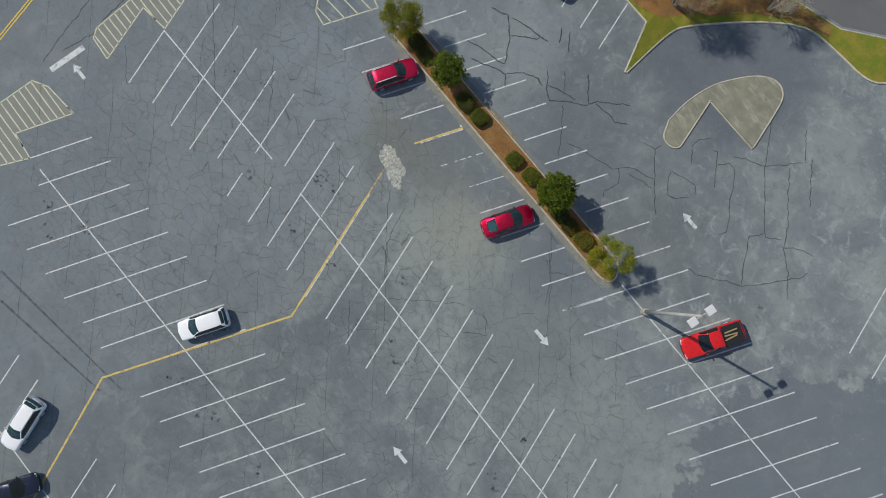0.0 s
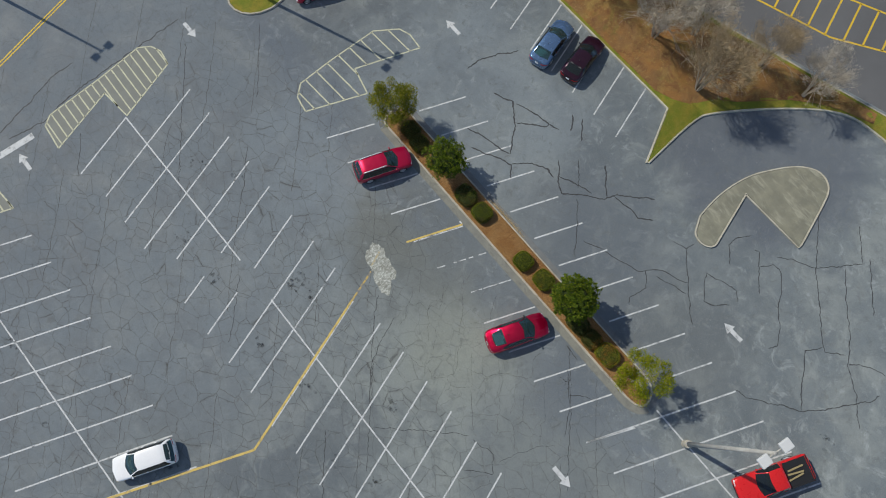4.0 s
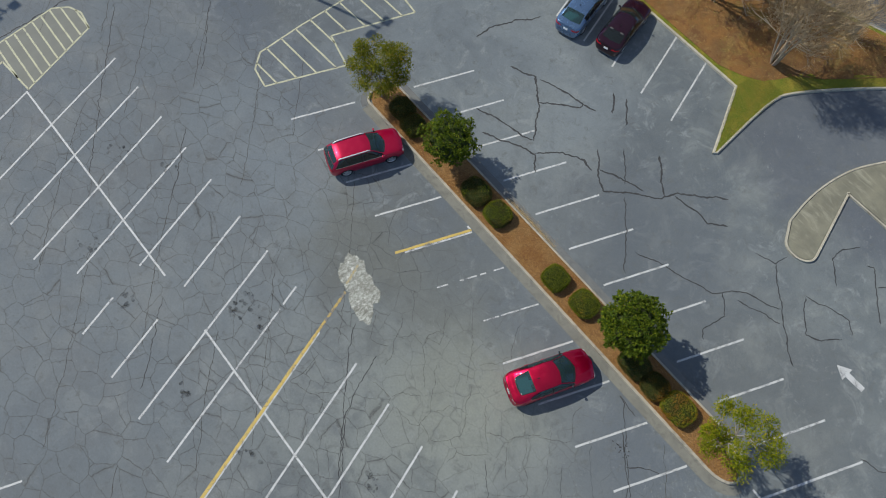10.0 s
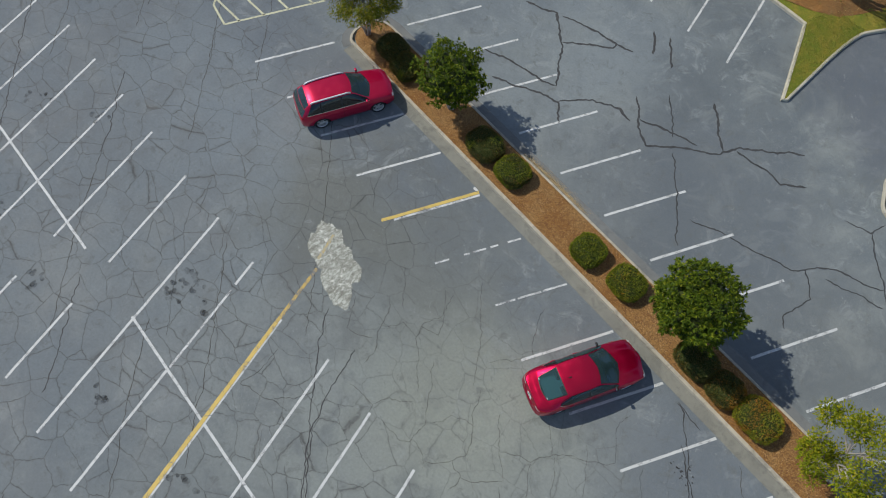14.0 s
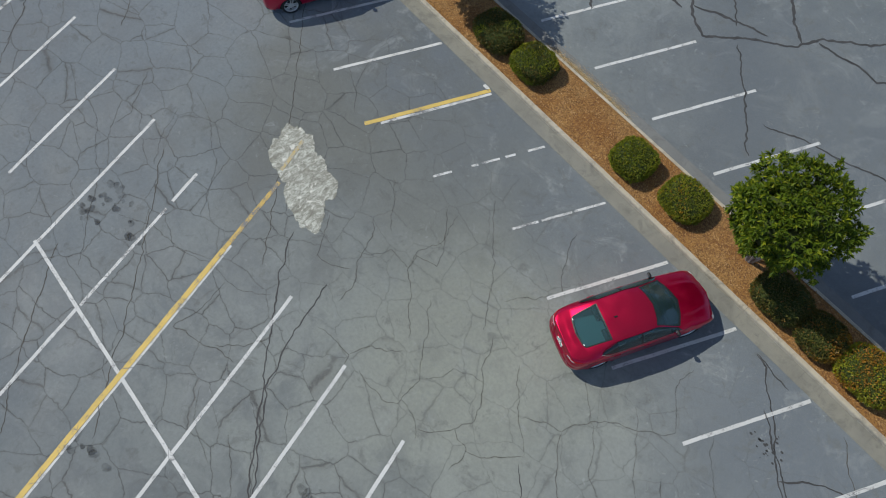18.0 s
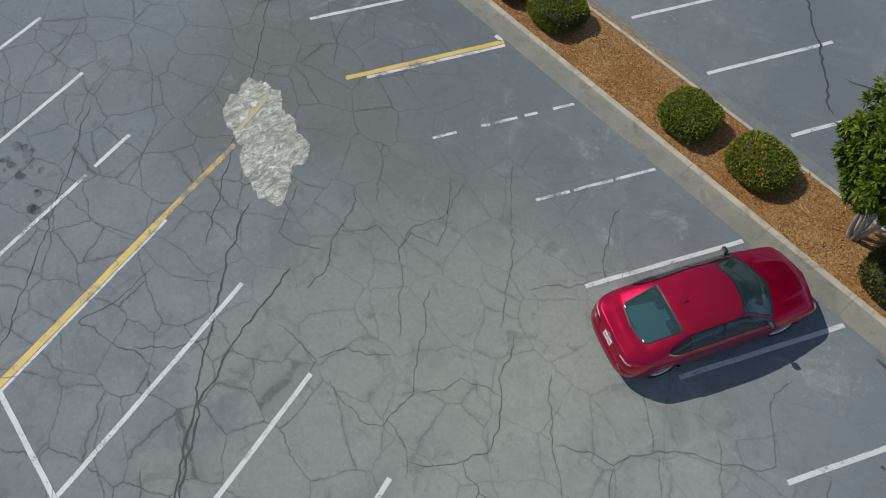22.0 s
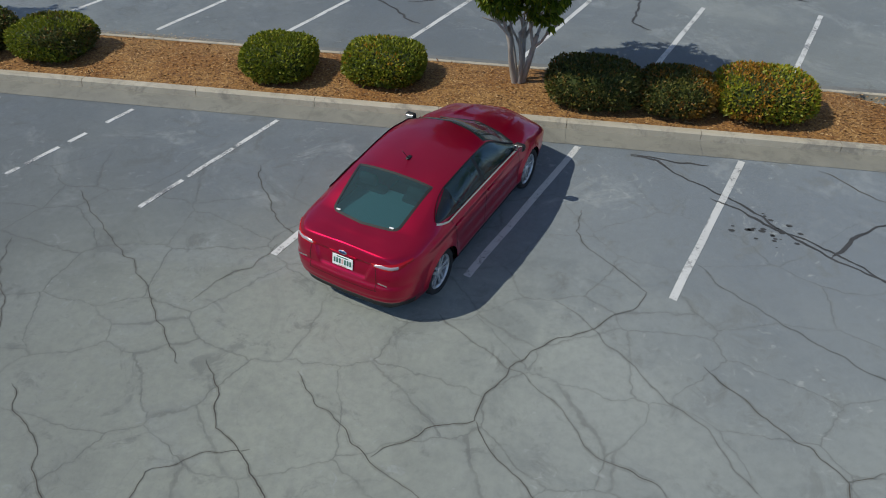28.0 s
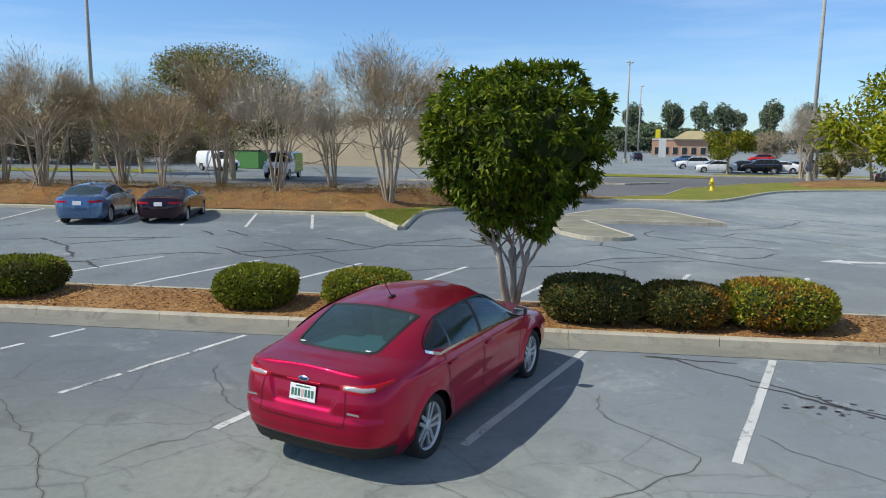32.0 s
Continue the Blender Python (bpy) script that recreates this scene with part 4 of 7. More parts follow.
def skin_patch(sh, name, us, vlim, off, mat, parent, sg, nv=5):
    """A raised piece that follows the skin between two levels."""
    vs, fs = [], []
    for i, u in enumerate(us):
        lo, hi = vlim(i / (len(us) - 1))
        for j in range(nv):
            v = lo + (hi - lo) * j / (nv - 1)
            p = sh.point(u, v)
            n = (sh.point(u + 0.03, v) - sh.point(u - 0.03 if u > 0.03 else u, v)).cross(sh.point(u, v + 0.03) - sh.point(u, v - 0.03))
            n = n.normalized() if n.length > 1e-9 else Vector((-1, 0, 0))
            c = Vector((-0.3, 0, 0.6))
            if n.dot(p - c) < 0:
                n = -n
            edge = j in (0, nv - 1) or i in (0, len(us) - 1)
            q = p + n * (off * (0.25 if edge else 1.0))
            vs.append((q.x, q.y * sg, q.z))
    for i in range(len(us) - 1):
        for j in range(nv - 1):
            o = i * nv + j
            fs.append((o, o + 1, o + nv + 1, o + nv))
    return mesh_ob(name, vs, fs, mat, parent, True)


SEDAN_REAR = [
    (-2.315, 0.26, 0.56, 0.45, 0.65, 0.74, 0.67, -2.28, 0.945, 0.63, -2.262, 1.045, 0.58, -2.245, 1.088),
    (-2.16, 0.22, 0.67, 0.45, 0.82, 0.74, 0.84, -2.14, 0.965, 0.79, -2.125, 1.06, 0.70, -2.12, 1.102),
    (-1.90, 0.20, 0.78, 0.45, 0.895, 0.74, 0.91, -1.92, 0.99, 0.865, -1.97, 1.078, 0.71, -2.05, 1.117),
    (-1.45, 0.18, 0.80, 0.45, 0.91, 0.74, 0.925, -1.55, 1.025, 0.878, -1.79, 1.105, 0.70, -1.92, 1.13),
    (-0.90, 0.18, 0.80, 0.45, 0.91, 0.74, 0.925, -1.00, 1.045, 0.884, -1.00, 1.345, 0.650, -1.00, 1.425),
]
SEDAN_FRONT = [
    (-0.15, 0.18, 0.80, 0.45, 0.905, 0.74, 0.92, -0.20, 1.03, 0.882, -0.20, 1.395, 0.655, -0.20, 1.475),
    (0.50, 0.18, 0.80, 0.45, 0.905, 0.74, 0.92, 0.50, 1.005, 0.878, 0.24, 1.36, 0.635, 0.36, 1.452),
    (1.15, 0.18, 0.80, 0.45, 0.905, 0.72, 0.915, 1.12, 0.95, 0.85, 1.05, 0.985, 0.76, 1.34, 1.00),
    (1.45, 0.18, 0.80, 0.45, 0.90, 0.70, 0.91, 1.50, 0.88, 0.84, 1.52, 0.935, 0.67, 1.66, 0.965),
    (1.98, 0.20, 0.74, 0.45, 0.86, 0.66, 0.865, 2.00, 0.79, 0.79, 2.00, 0.84, 0.60, 2.08, 0.875),
    (2.25, 0.24, 0.62, 0.45, 0.74, 0.62, 0.75, 2.22, 0.69, 0.68, 2.24, 0.73, 0.52, 2.32, 0.765),
]
SEDAN = SEDAN_REAR + SEDAN_FRONT
SUV_REAR = [
    (-2.24, 0.34, 0.62, 0.55, 0.74, 0.86, 0.78, -2.20, 1.08, 0.73, -1.98, 1.36, 0.62, -2.03, 1.40),
    (-2.05, 0.30, 0.76, 0.55, 0.87, 0.86, 0.89, -2.02, 1.11, 0.85, -1.68, 1.55, 0.60, -1.66, 1.605),
    (-1.40, 0.26, 0.80, 0.55, 0.90, 0.86, 0.92, -1.40, 1.11, 0.88, -1.35, 1.61, 0.63, -1.35, 1.665),
    (-0.75, 0.25, 0.80, 0.55, 0.90, 0.86, 0.92, -0.75, 1.10, 0.885, -0.75, 1.63, 0.64, -0.75, 1.685),
    (-0.10, 0.25, 0.80, 0.55, 0.90, 0.86, 0.92, -0.10, 1.09, 0.885, -0.10, 1.63, 0.64, -0.10, 1.69),
]
SUV_FRONT = [
    (0.55, 0.25, 0.80, 0.55, 0.90, 0.86, 0.92, 0.55, 1.08, 0.88, 0.28, 1.59, 0.62, 0.38, 1.655),
    (1.10, 0.25, 0.80, 0.55, 0.90, 0.86, 0.92, 1.10, 1.07, 0.87, 1.02, 1.12, 0.74, 1.26, 1.15),
    (1.42, 0.26, 0.80, 0.55, 0.90, 0.84, 0.91, 1.45, 1.02, 0.85, 1.46, 1.08, 0.68, 1.56, 1.11),
    (1.92, 0.30, 0.74, 0.55, 0.86, 0.80, 0.87, 1.95, 0.94, 0.80, 1.96, 0.99, 0.62, 2.03, 1.02),
    (2.18, 0.36, 0.64, 0.55, 0.76, 0.76, 0.77, 2.16, 0.85, 0.70, 2.17, 0.88, 0.55, 2.24, 0.90),
]
SUV = SUV_REAR + SUV_FRONT
PICKUP_REAR = [
    (-2.80, 0.45, 0.70, 0.60, 0.86, 0.85, 0.88, -2.80, 1.06, 0.86, -2.80, 1.10, 0.82, -2.80, 1.10),
    (-2.60, 0.42, 0.80, 0.60, 0.92, 0.85, 0.94, -2.60, 1.07, 0.92, -2.60, 1.11, 0.84, -2.60, 1.11),
    (-1.75, 0.38, 0.82, 0.60, 0.94, 0.85, 0.96, -1.75, 1.07, 0.93, -1.75, 1.11, 0.84, -1.75, 1.11),
    (-0.92, 0.36, 0.82, 0.60, 0.94, 0.85, 0.96, -0.92, 1.07, 0.93, -0.92, 1.12, 0.84, -0.92, 1.12),
    (-0.72, 0.36, 0.82, 0.60, 0.94, 0.85, 0.96, -0.75, 1.10, 0.93, -0.66, 1.64, 0.66, -0.64, 1.70),
]
PICKUP_FRONT = [
    (-0.10, 0.36, 0.82, 0.60, 0.94, 0.85, 0.96, -0.10, 1.10, 0.93, -0.10, 1.70, 0.68, -0.10, 1.76),
    (0.55, 0.36, 0.82, 0.60, 0.94, 0.85, 0.96, 0.55, 1.10, 0.92, 0.35, 1.67, 0.67, 0.44, 1.73),
    (1.15, 0.36, 0.82, 0.60, 0.94, 0.85, 0.96, 1.15, 1.10, 0.90, 1.05, 1.15, 0.78, 1.26, 1.19),
    (1.75, 0.38, 0.82, 0.60, 0.94, 0.85, 0.95, 1.75, 1.06, 0.88, 1.75, 1.10, 0.74, 1.80, 1.13),
    (2.35, 0.42, 0.78, 0.60, 0.92, 0.82, 0.92, 2.35, 1.00, 0.84, 2.35, 1.03, 0.70, 2.40, 1.06),
    (2.58, 0.48, 0.68, 0.60, 0.82, 0.80, 0.82, 2.55, 0.92, 0.76, 2.56, 0.95, 0.62, 2.62, 0.97),
]
PICKUP = PICKUP_REAR + PICKUP_FRONT
VAN_REAR = [
    (-2.75, 0.42, 0.72, 0.60, 0.92, 1.00, 0.97, -2.75, 1.25, 0.96, -2.68, 1.98, 0.80, -2.68, 2.06),
    (-2.60, 0.38, 0.84, 0.60, 0.97, 1.00, 1.00, -2.60, 1.26, 0.99, -2.52, 2.02, 0.82, -2.52, 2.10),
    (-1.60, 0.34, 0.86, 0.60, 0.98, 1.00, 1.01, -1.60, 1.26, 1.00, -1.60, 2.03, 0.83, -1.60, 2.12),
    (-0.50, 0.34, 0.86, 0.60, 0.98, 1.00, 1.01, -0.50, 1.26, 1.00, -0.50, 2.03, 0.83, -0.50, 2.12),
    (0.60, 0.34, 0.86, 0.60, 0.98, 1.00, 1.01, 0.60, 1.25, 0.99, 0.60, 2.02, 0.82, 0.60, 2.11),
]
VAN_FRONT = [
    (1.20, 0.34, 0.86, 0.60, 0.98, 1.00, 1.00, 1.25, 1.22, 0.98, 1.02, 1.93, 0.78, 1.10, 2.02),
    (1.80, 0.34, 0.86, 0.60, 0.97, 1.00, 0.99, 1.82, 1.18, 0.95, 1.76, 1.26, 0.82, 1.95, 1.30),
    (2.20, 0.36, 0.84, 0.60, 0.96, 0.95, 0.97, 2.25, 1.10, 0.91, 2.25, 1.16, 0.74, 2.30, 1.20),
    (2.60, 0.42, 0.74, 0.60, 0.90, 0.88, 0.90, 2.60, 0.98, 0.84, 2.60, 1.02, 0.70, 2.66, 1.05),
]
VAN = VAN_REAR + VAN_FRONT
KINDS = {
    # stations, wheel x (rear, front), wheel radius, roof rear station, glass ranges
    "sedan": dict(st=SEDAN, wx=(-1.42, 1.43), r=0.335, rear=(5, 6), wind=(8, 9), side=(5.58, 8.86), pillars=(6.12, 6.95), belt=(4.05, 4.94)),
    "suv": dict(st=SUV, wx=(-1.36, 1.36), r=0.36, rear=(2, 3), wind=(7, 8), side=(3.25, 7.86), pillars=(4.25, 5.75), belt=(4.04, 4.93)),
    "pickup": dict(st=PICKUP, wx=(-1.75, 1.75), r=0.40, rear=(5, 6), wind=(8, 9), side=(6.12, 8.86), pillars=(7.0,), belt=(4.04, 4.93)),
    "van": dict(st=VAN, wx=(-1.72, 1.72), r=0.37, rear=(2, 3), wind=(7, 8), side=(6.2, 7.86), pillars=(), belt=(4.15, 4.93)),
}


def build_car(name, kind, paint, label, category, m, fine=False, scale=(1, 1, 1), glass=None, style="multi", plate=True, roof_rails=False, group=""):
    spec = dict(KINDS[kind], side=(6.06, 8.86), pillars=(6.95,)) if fine else KINDS[kind]
    sh = Shell(spec["st"])
    sh.a = sh.a * np.array(scale)
    if fine:
        sh.form = sedan_form
    root = empty(name, m)
    tagged(root, label, category, group)
    glass = glass or M_GLASS
    nu = 22 if fine else 5
    us = np.unique(np.concatenate([np.linspace(i, i + 1, nu + 1) for i in range(sh.n - 1)] + [np.array([p + d for p in spec["pillars"] for d in (-0.05, 0.05)])]))
    base_v = [0, 0.5] + [1 + 0.075 * k for k in range(40)] + [4.0, 4.055, 4.25, 4.5, 4.75, 4.93] + [5 + 0.05 * k for k in range(20)] + [6, 6.35, 6.7, 7]
    if not fine:
        base_v = [0, 1, 1.3, 1.65, 2, 2.5, 3, 3.4, 3.8, 4, 4.06, 4.5, 4.93, 5, 5.14, 5.6, 6, 6.5, 7]
    vs_ = np.array(base_v, float)
    grid = sh.at(us, vs_)
    r = spec["r"] * scale[2]
    ra = r * 1.13
    wxs = [w * scale[0] for w in spec["wx"]]
    # round the arches
    for wx in wxs:
        dx, dz = grid[:, :, 0] - wx, grid[:, :, 2] - r
        d = np.hypot(dx, dz)
        sel = (np.abs(d - ra) < (0.05 if fine else 0.09)) & (grid[:, :, 1] > 0.5) & (vs_[None, :] >= 1) & (vs_[None, :] < 4)
        s = np.where(sel, ra / np.maximum(d, 1e-6), 1.0)
        grid[:, :, 0] = wx + dx * s
        grid[:, :, 2] = r + dz * s
    nU, nV = len(us), len(vs_)
    groups = {}
    n_tail, n_nose = 2, sh.n - 3
    rear0, rear1 = spec["rear"][0] + (0.1 if kind == "pickup" else 0.06), spec["rear"][1] - 0.1
    for i in range(nU - 1):
        uc = (us[i] + us[i + 1]) / 2
        for j in range(nV - 1):
            vc = (vs_[j] + vs_[j + 1]) / 2
            c = grid[i:i + 2, j:j + 2].mean(axis=(0, 1))
            if any(math.hypot(c[0] - wx, c[2] - r) < ra for wx in wxs) and c[1] > 0.5 * scale[1] and vc < 4:
                continue
            if vc < 1 and abs(c[1]) > 0.5 and any(abs(c[0] - wx) < ra for wx in wxs):
                continue
            g = "body"
            if vc > 5.1 and spec["wind"][0] + 0.06 < uc < spec["wind"][1] - 0.02:
                g = "windshield"
            elif kind == "suv" and uc < n_tail + 0.5 and 4.1 < vc < 4.95:
                g = "rear_window"
            elif vc > 5.1 and rear0 < uc < rear1:
                g = "rear_window"
            elif spec["belt"][0] < vc < spec["belt"][1] and spec["side"][0] < uc < spec["side"][1] and not any(abs(uc - p) < 0.05 for p in spec["pillars"]):
                k = sum(uc > p for p in spec["pillars"])
                g = "side_window_%d" % k
            elif spec["belt"][0] < vc < spec["belt"][1] and spec["side"][0] < uc < spec["side"][1] and kind != "van":
                g = "window_pillar_%d" % sum(uc > p + 0.1 for p in spec["pillars"])
            elif 4.0 < vc < 4.06 and spec["side"][0] - 0.1 < uc < spec["side"][1]:
                g = "window_trim"
            elif not fine and (uc < n_tail + (1.25 if kind == "sedan" else 0.55) and 3.2 < vc < 3.8 and c[1] > 0.40 if kind != "pickup" else uc < n_tail + 0.2 and 2.5 < vc < 3.8 and c[1] > 0.72):
                g = "tail_lamp"
            elif uc > n_nose + 0.05 - 0.45 and 3.2 < vc < 4.3 and c[1] > 0.42:
                g = "headlamp"
            elif uc > n_nose + 0.4 and 1.6 < vc < 2.8 and c[1] < 0.55:
                g = "grille"
            elif vc < 1.75 and (uc < n_tail + (1.6 if fine else 0.6) or uc > n_nose + 0.2) or vc < 1:
                g = ("rear_lower_bumper" if uc < 5 else "front_lower_bumper") if vc >= 1 else "underbody"
            if fine and g == "windshield" and (vc < 5.2 or not spec["wind"][0] + 0.11 < uc < spec["wind"][1] - 0.07):
                g = "window_seal"
            if fine and g == "rear_window" and c[1] > rear_glass_half((uc - rear0) / (rear1 - rear0)):
                g = "body"
            groups.setdefault(g, []).append((i, j))
    mats = {"body": paint, "window_seal": M_PLASTIC, "windshield": glass, "rear_window": glass, "window_trim": M_CHROME if kind != "van" and not fine else paint, "window_pillar": M_PLASTIC, "tail_lamp": M_TAIL, "headlamp": M_LENS, "grille": M_PLASTIC, "rear_lower_bumper": M_PLASTIC, "front_lower_bumper": M_PLASTIC, "underbody": M_PLASTIC}
    if kind == "sedan" and not fine:
        mats["rear_lower_bumper"] = mats["front_lower_bumper"] = paint
    both = {"body", "window_seal", "windshield", "rear_window", "grille", "rear_lower_bumper", "front_lower_bumper", "underbody"}
    for g, cells in groups.items():
        mat = M_PLASTIC if g.startswith("window_pillar") else mats.get(g, glass if fine else M_GLASS_DARK)
        nm = "side_window" if g.startswith("side_window") else "window_pillar" if g.startswith("window_pillar") else g
        sets = [(1, -1)] if g in both else [(1,), (-1,)]
        for sides in sets:
            vidx, vv, ff = {}, [], []
            for sg in sides:
                for i, j in cells:
                    q = []
                    for a, b in ((i, j), (i + 1, j), (i + 1, j + 1), (i, j + 1)):
                        y0 = grid[a, b, 1] < 1e-5
                        key = (a, b, 1 if y0 else sg)
                        if key not in vidx:
                            vidx[key] = len(vv)
                            p = grid[a, b]
                            vv.append((p[0], p[1] * sg, p[2]))
                        q.append(vidx[key])
                    q = [k for n_, k in enumerate(q) if k not in q[:n_]]
                    if len(q) > 2:
                        ff.append(q if sg < 0 else q[::-1])
            ob = mesh_ob(nm, vv, ff, mat, root, smooth=True)
            if g == "tail_lamp":
                ob["label"] = "red tail lamp lens"
    # wheels
    tyre, rim, disc = wheel_meshes(round(r, 3), 0.22 if kind != "pickup" else 0.26, style)
    hw = float(sh.a[:, 2, 1].max())
    for wx in wxs:
        for sg in (-1, 1):
            w = share("wheel", tyre, root, pose(wx, sg * (hw - 0.125), r, 0, 0, 0 if sg < 0 else 180))
            share("rim", rim, w, Matrix.Identity(4), "silver alloy rim")
            share("brake_disc", disc, w, Matrix.Identity(4))
    # arch liners and floor
    for wx in wxs:
        for sg in (-1, 1):
            bm = bmesh.new()
            n = 14
            ringv = [[bm.verts.new((wx + (ra + 0.01) * math.cos(math.pi * k / n), sg * y, r + (ra + 0.01) * math.sin(math.pi * k / n))) for k in range(n + 1)] for y in (hw - 0.30, hw - 0.035)]
            for k in range(n):
                bm.faces.new((ringv[0][k], ringv[0][k + 1], ringv[1][k + 1], ringv[1][k]))
            bm.faces.new(ringv[0])
            part("arch_liner", bm, M_PLASTIC, root)
    L0 = float(sh.a[:, :, 0].min())
    zs = scale[2]
    # mirrors
    um = spec["side"][1] - 0.35
    for sg in (-1, 1):
        p = sh.point(um, 4.05)
        bm = box_bm(0.10, 0.17, 0.11, 0.045, 3, (p.x + 0.02, sg * (p.y + 0.075), p.z + 0.07))
        mi = part("door_mirror", bm, M_PLASTIC if fine else paint, root, smooth=True)
        part("mirror_arm", box_bm(0.06, 0.12, 0.04, 0.015, 2, (p.x + 0.02, sg * (p.y + 0.01), p.z + 0.02)), M_PLASTIC, mi, smooth=True)
        part("mirror_glass", box_bm(0.006, 0.125, 0.08, 0.002, 1, (p.x - 0.033, sg * (p.y + 0.075), p.z + 0.07)), M_CHROME, mi)
    out = lambda p: Vector((0, 1 if p.y > 0 else -1, 0.15)).normalized()
    # door gaps and handles
    doors = {"sedan": ((8.62, 6.95), (6.95, 5.72)), "suv": ((7.5, 5.75), (5.75, 4.3)), "pickup": ((8.3, 6.15),), "van": ((7.5, 6.15), (6.15, 5.0))}[kind]
    for sg in (-1, 1):
        for u1, u0 in doors:
            for u in ((u1, u0) if u1 == doors[0][0] else (u0,)):
                pts = [sh.point(u, v) for v in np.linspace(1.15, 4.0, 14)]
                pts = [Vector((p.x, p.y * sg, p.z)) for p in pts if all(math.hypot(p.x - wx, p.z - r) > ra + 0.01 for wx in wxs)]
                if len(pts) > 2:
                    ribbon("door_gap", pts, 0.009, out, M_SEAM, root)
            ph = sh.point(u0 + 0.22, 3.55)
            part("door_handle", box_bm(0.20, 0.035, 0.028, 0.012, 2, (ph.x, sg * (ph.y + 0.012), ph.z)), paint, root, smooth=True)
        if fine:
            # quarter light, bright strip that turns up at its end, black upper frame
            low = lambda q: 4.07 + 0.30 * (1 - q) ** 2
            qw = skin_patch(sh, "quarter_window", np.linspace(5.40, 6.05, 18), lambda q: (low(q), low(q) + 0.03 + 0.83 * q ** 0.62), 0.007, M_QUARTER, root, sg, 7)
            qw["label"] = "dark rounded quarter window"
            strip = [(u, 4.02) for u in np.linspace(8.86, 5.62, 40)] + [(5.54, 4.10), (5.46, 4.20), (5.41, 4.31), (5.385, 4.43)]
            ribbon("window_strip", [Vector((q.x, q.y * sg, q.z)) for q in (sh.point(u, v) for u, v in strip)], 0.030, out, M_CHROME, root, 0.012)
            frame_ = [(u, 4.965) for u in np.linspace(8.9, 6.0, 30)] + [(5.85, 4.92), (5.70, 4.82), (5.56, 4.68), (5.44, 4.50)]
            ribbon("upper_frame", [Vector((q.x, q.y * sg, q.z)) for q in (sh.point(u, v) for u, v in frame_)], 0.028, out, M_PLASTIC, root, 0.010)
            edge_ = [(u, sh.level(u, rear_glass_half((u - rear0) / (rear1 - rear0)))) for u in np.linspace(rear0, rear1, 40)]
            ribbon("window_seal", [Vector((q.x, q.y * sg, q.z)) for q in (sh.point(u, v) for u, v in edge_)], 0.034, lambda p: Vector((-0.42, 0.25 * sg, 0.88)).normalized(), M_PLASTIC, root, 0.005)
            # sill trim
            ribbon("side_moulding", [Vector((sh.point(u, 1.2).x, sh.point(u, 1.2).y * sg, sh.point(u, 1.2).z)) for u in np.linspace(5.45, 8.9, 20)], 0.05, out, M_PLASTIC, root)
    if fine:
        for u in (rear0, rear1):
            ends_ = np.linspace(-1, 1, 21) * (rear_glass_half(0.0 if u == rear0 else 1.0) + 0.01)
            pts = [sh.point(u, sh.level(u, abs(y))) for y in ends_]
            ribbon("window_seal", [Vector((p.x, math.copysign(p.y, y), p.z)) for p, y in zip(pts, ends_)], 0.034, lambda p: Vector((-0.42, 0, 0.9)).normalized(), M_PLASTIC, root, 0.005)
    # tail: boot gap, plate, badge
    back = lambda p: Vector((-1, 0, 0.12)).normalized()
    if kind in ("sedan", "suv"):
        zt = 2.46
        pts = [sh.point(u, zt) for u in np.linspace(0.0, 1.35, 14)]
        line = [Vector((p.x, -p.y, p.z)) for p in pts[::-1]] + [p for p in pts[1:]]
        ribbon("boot_gap", line, 0.006, back, M_SEAM, root)
        for sg in (-1, 1):
            pts = [sh.point(1.30, v) for v in np.linspace(2.46, 3.75, 10)]
            ribbon("boot_gap", [Vector((p.x, p.y * sg, p.z)) for p in pts], 0.006, back, M_SEAM, root)
    if plate:
        vq = {"sedan": 3.36, "suv": 2.9, "pickup": 2.2, "van": 2.1}[kind]
        pp = sh.point(0.05, vq)
        tilt = pose(pp.x - 0.012, 0, pp.z, 0, -6 if kind != "sedan" else 10, 0)
        pl = part("number_plate", box_bm(0.008, 0.305, 0.152, 0.003, 1), M_PLATE, root, "white plate with plain dark bars")
        pl.matrix_local = tilt
        if fine:
            part("plate_light_bar", box_bm(0.03, 0.40, 0.022, 0.008, 2, (pp.x + 0.012, 0, pp.z + 0.105)), paint, root)
            for k in range(7):
                b = part("plate_bar", box_bm(0.004, 0.026, 0.07), M_PLATE_INK if k != 3 else M_PLATE_PEACH, pl)
                b.matrix_local = pose(-0.005, 0.118 - 0.0393 * k, -0.002)
            part("plate_strip", box_bm(0.004, 0.17, 0.012, 0, 1, (-0.005, 0, 0.058)), M_PLATE_INK, pl)
            part("plate_strip", box_bm(0.004, 0.12, 0.010, 0, 1, (-0.005, 0, -0.06)), M_PLATE_PEACH, pl)
            bp = sh.point(0.03, 4.12)
            bm = bmesh.new()
            bmesh.ops.create_uvsphere(bm, u_segments=20, v_segments=10, radius=1, matrix=Matrix.Translation((bp.x - 0.004, 0, bp.z)) @ Matrix.Rotation(radians(14), 4, "Y") @ Matrix.Diagonal((0.010, 0.065, 0.027, 1)))
            bd = part("badge", bm, M_CHROME, root, "small oval badge", smooth=True)
            bm = bmesh.new()
            bmesh.ops.create_uvsphere(bm, u_segments=20, v_segments=10, radius=1, matrix=Matrix.Translation((bp.x - 0.008, 0, bp.z)) @ Matrix.Rotation(radians(14), 4, "Y") @ Matrix.Diagonal((0.009, 0.052, 0.019, 1)))
            part("badge_centre", bm, M_BADGE, bd, smooth=True)
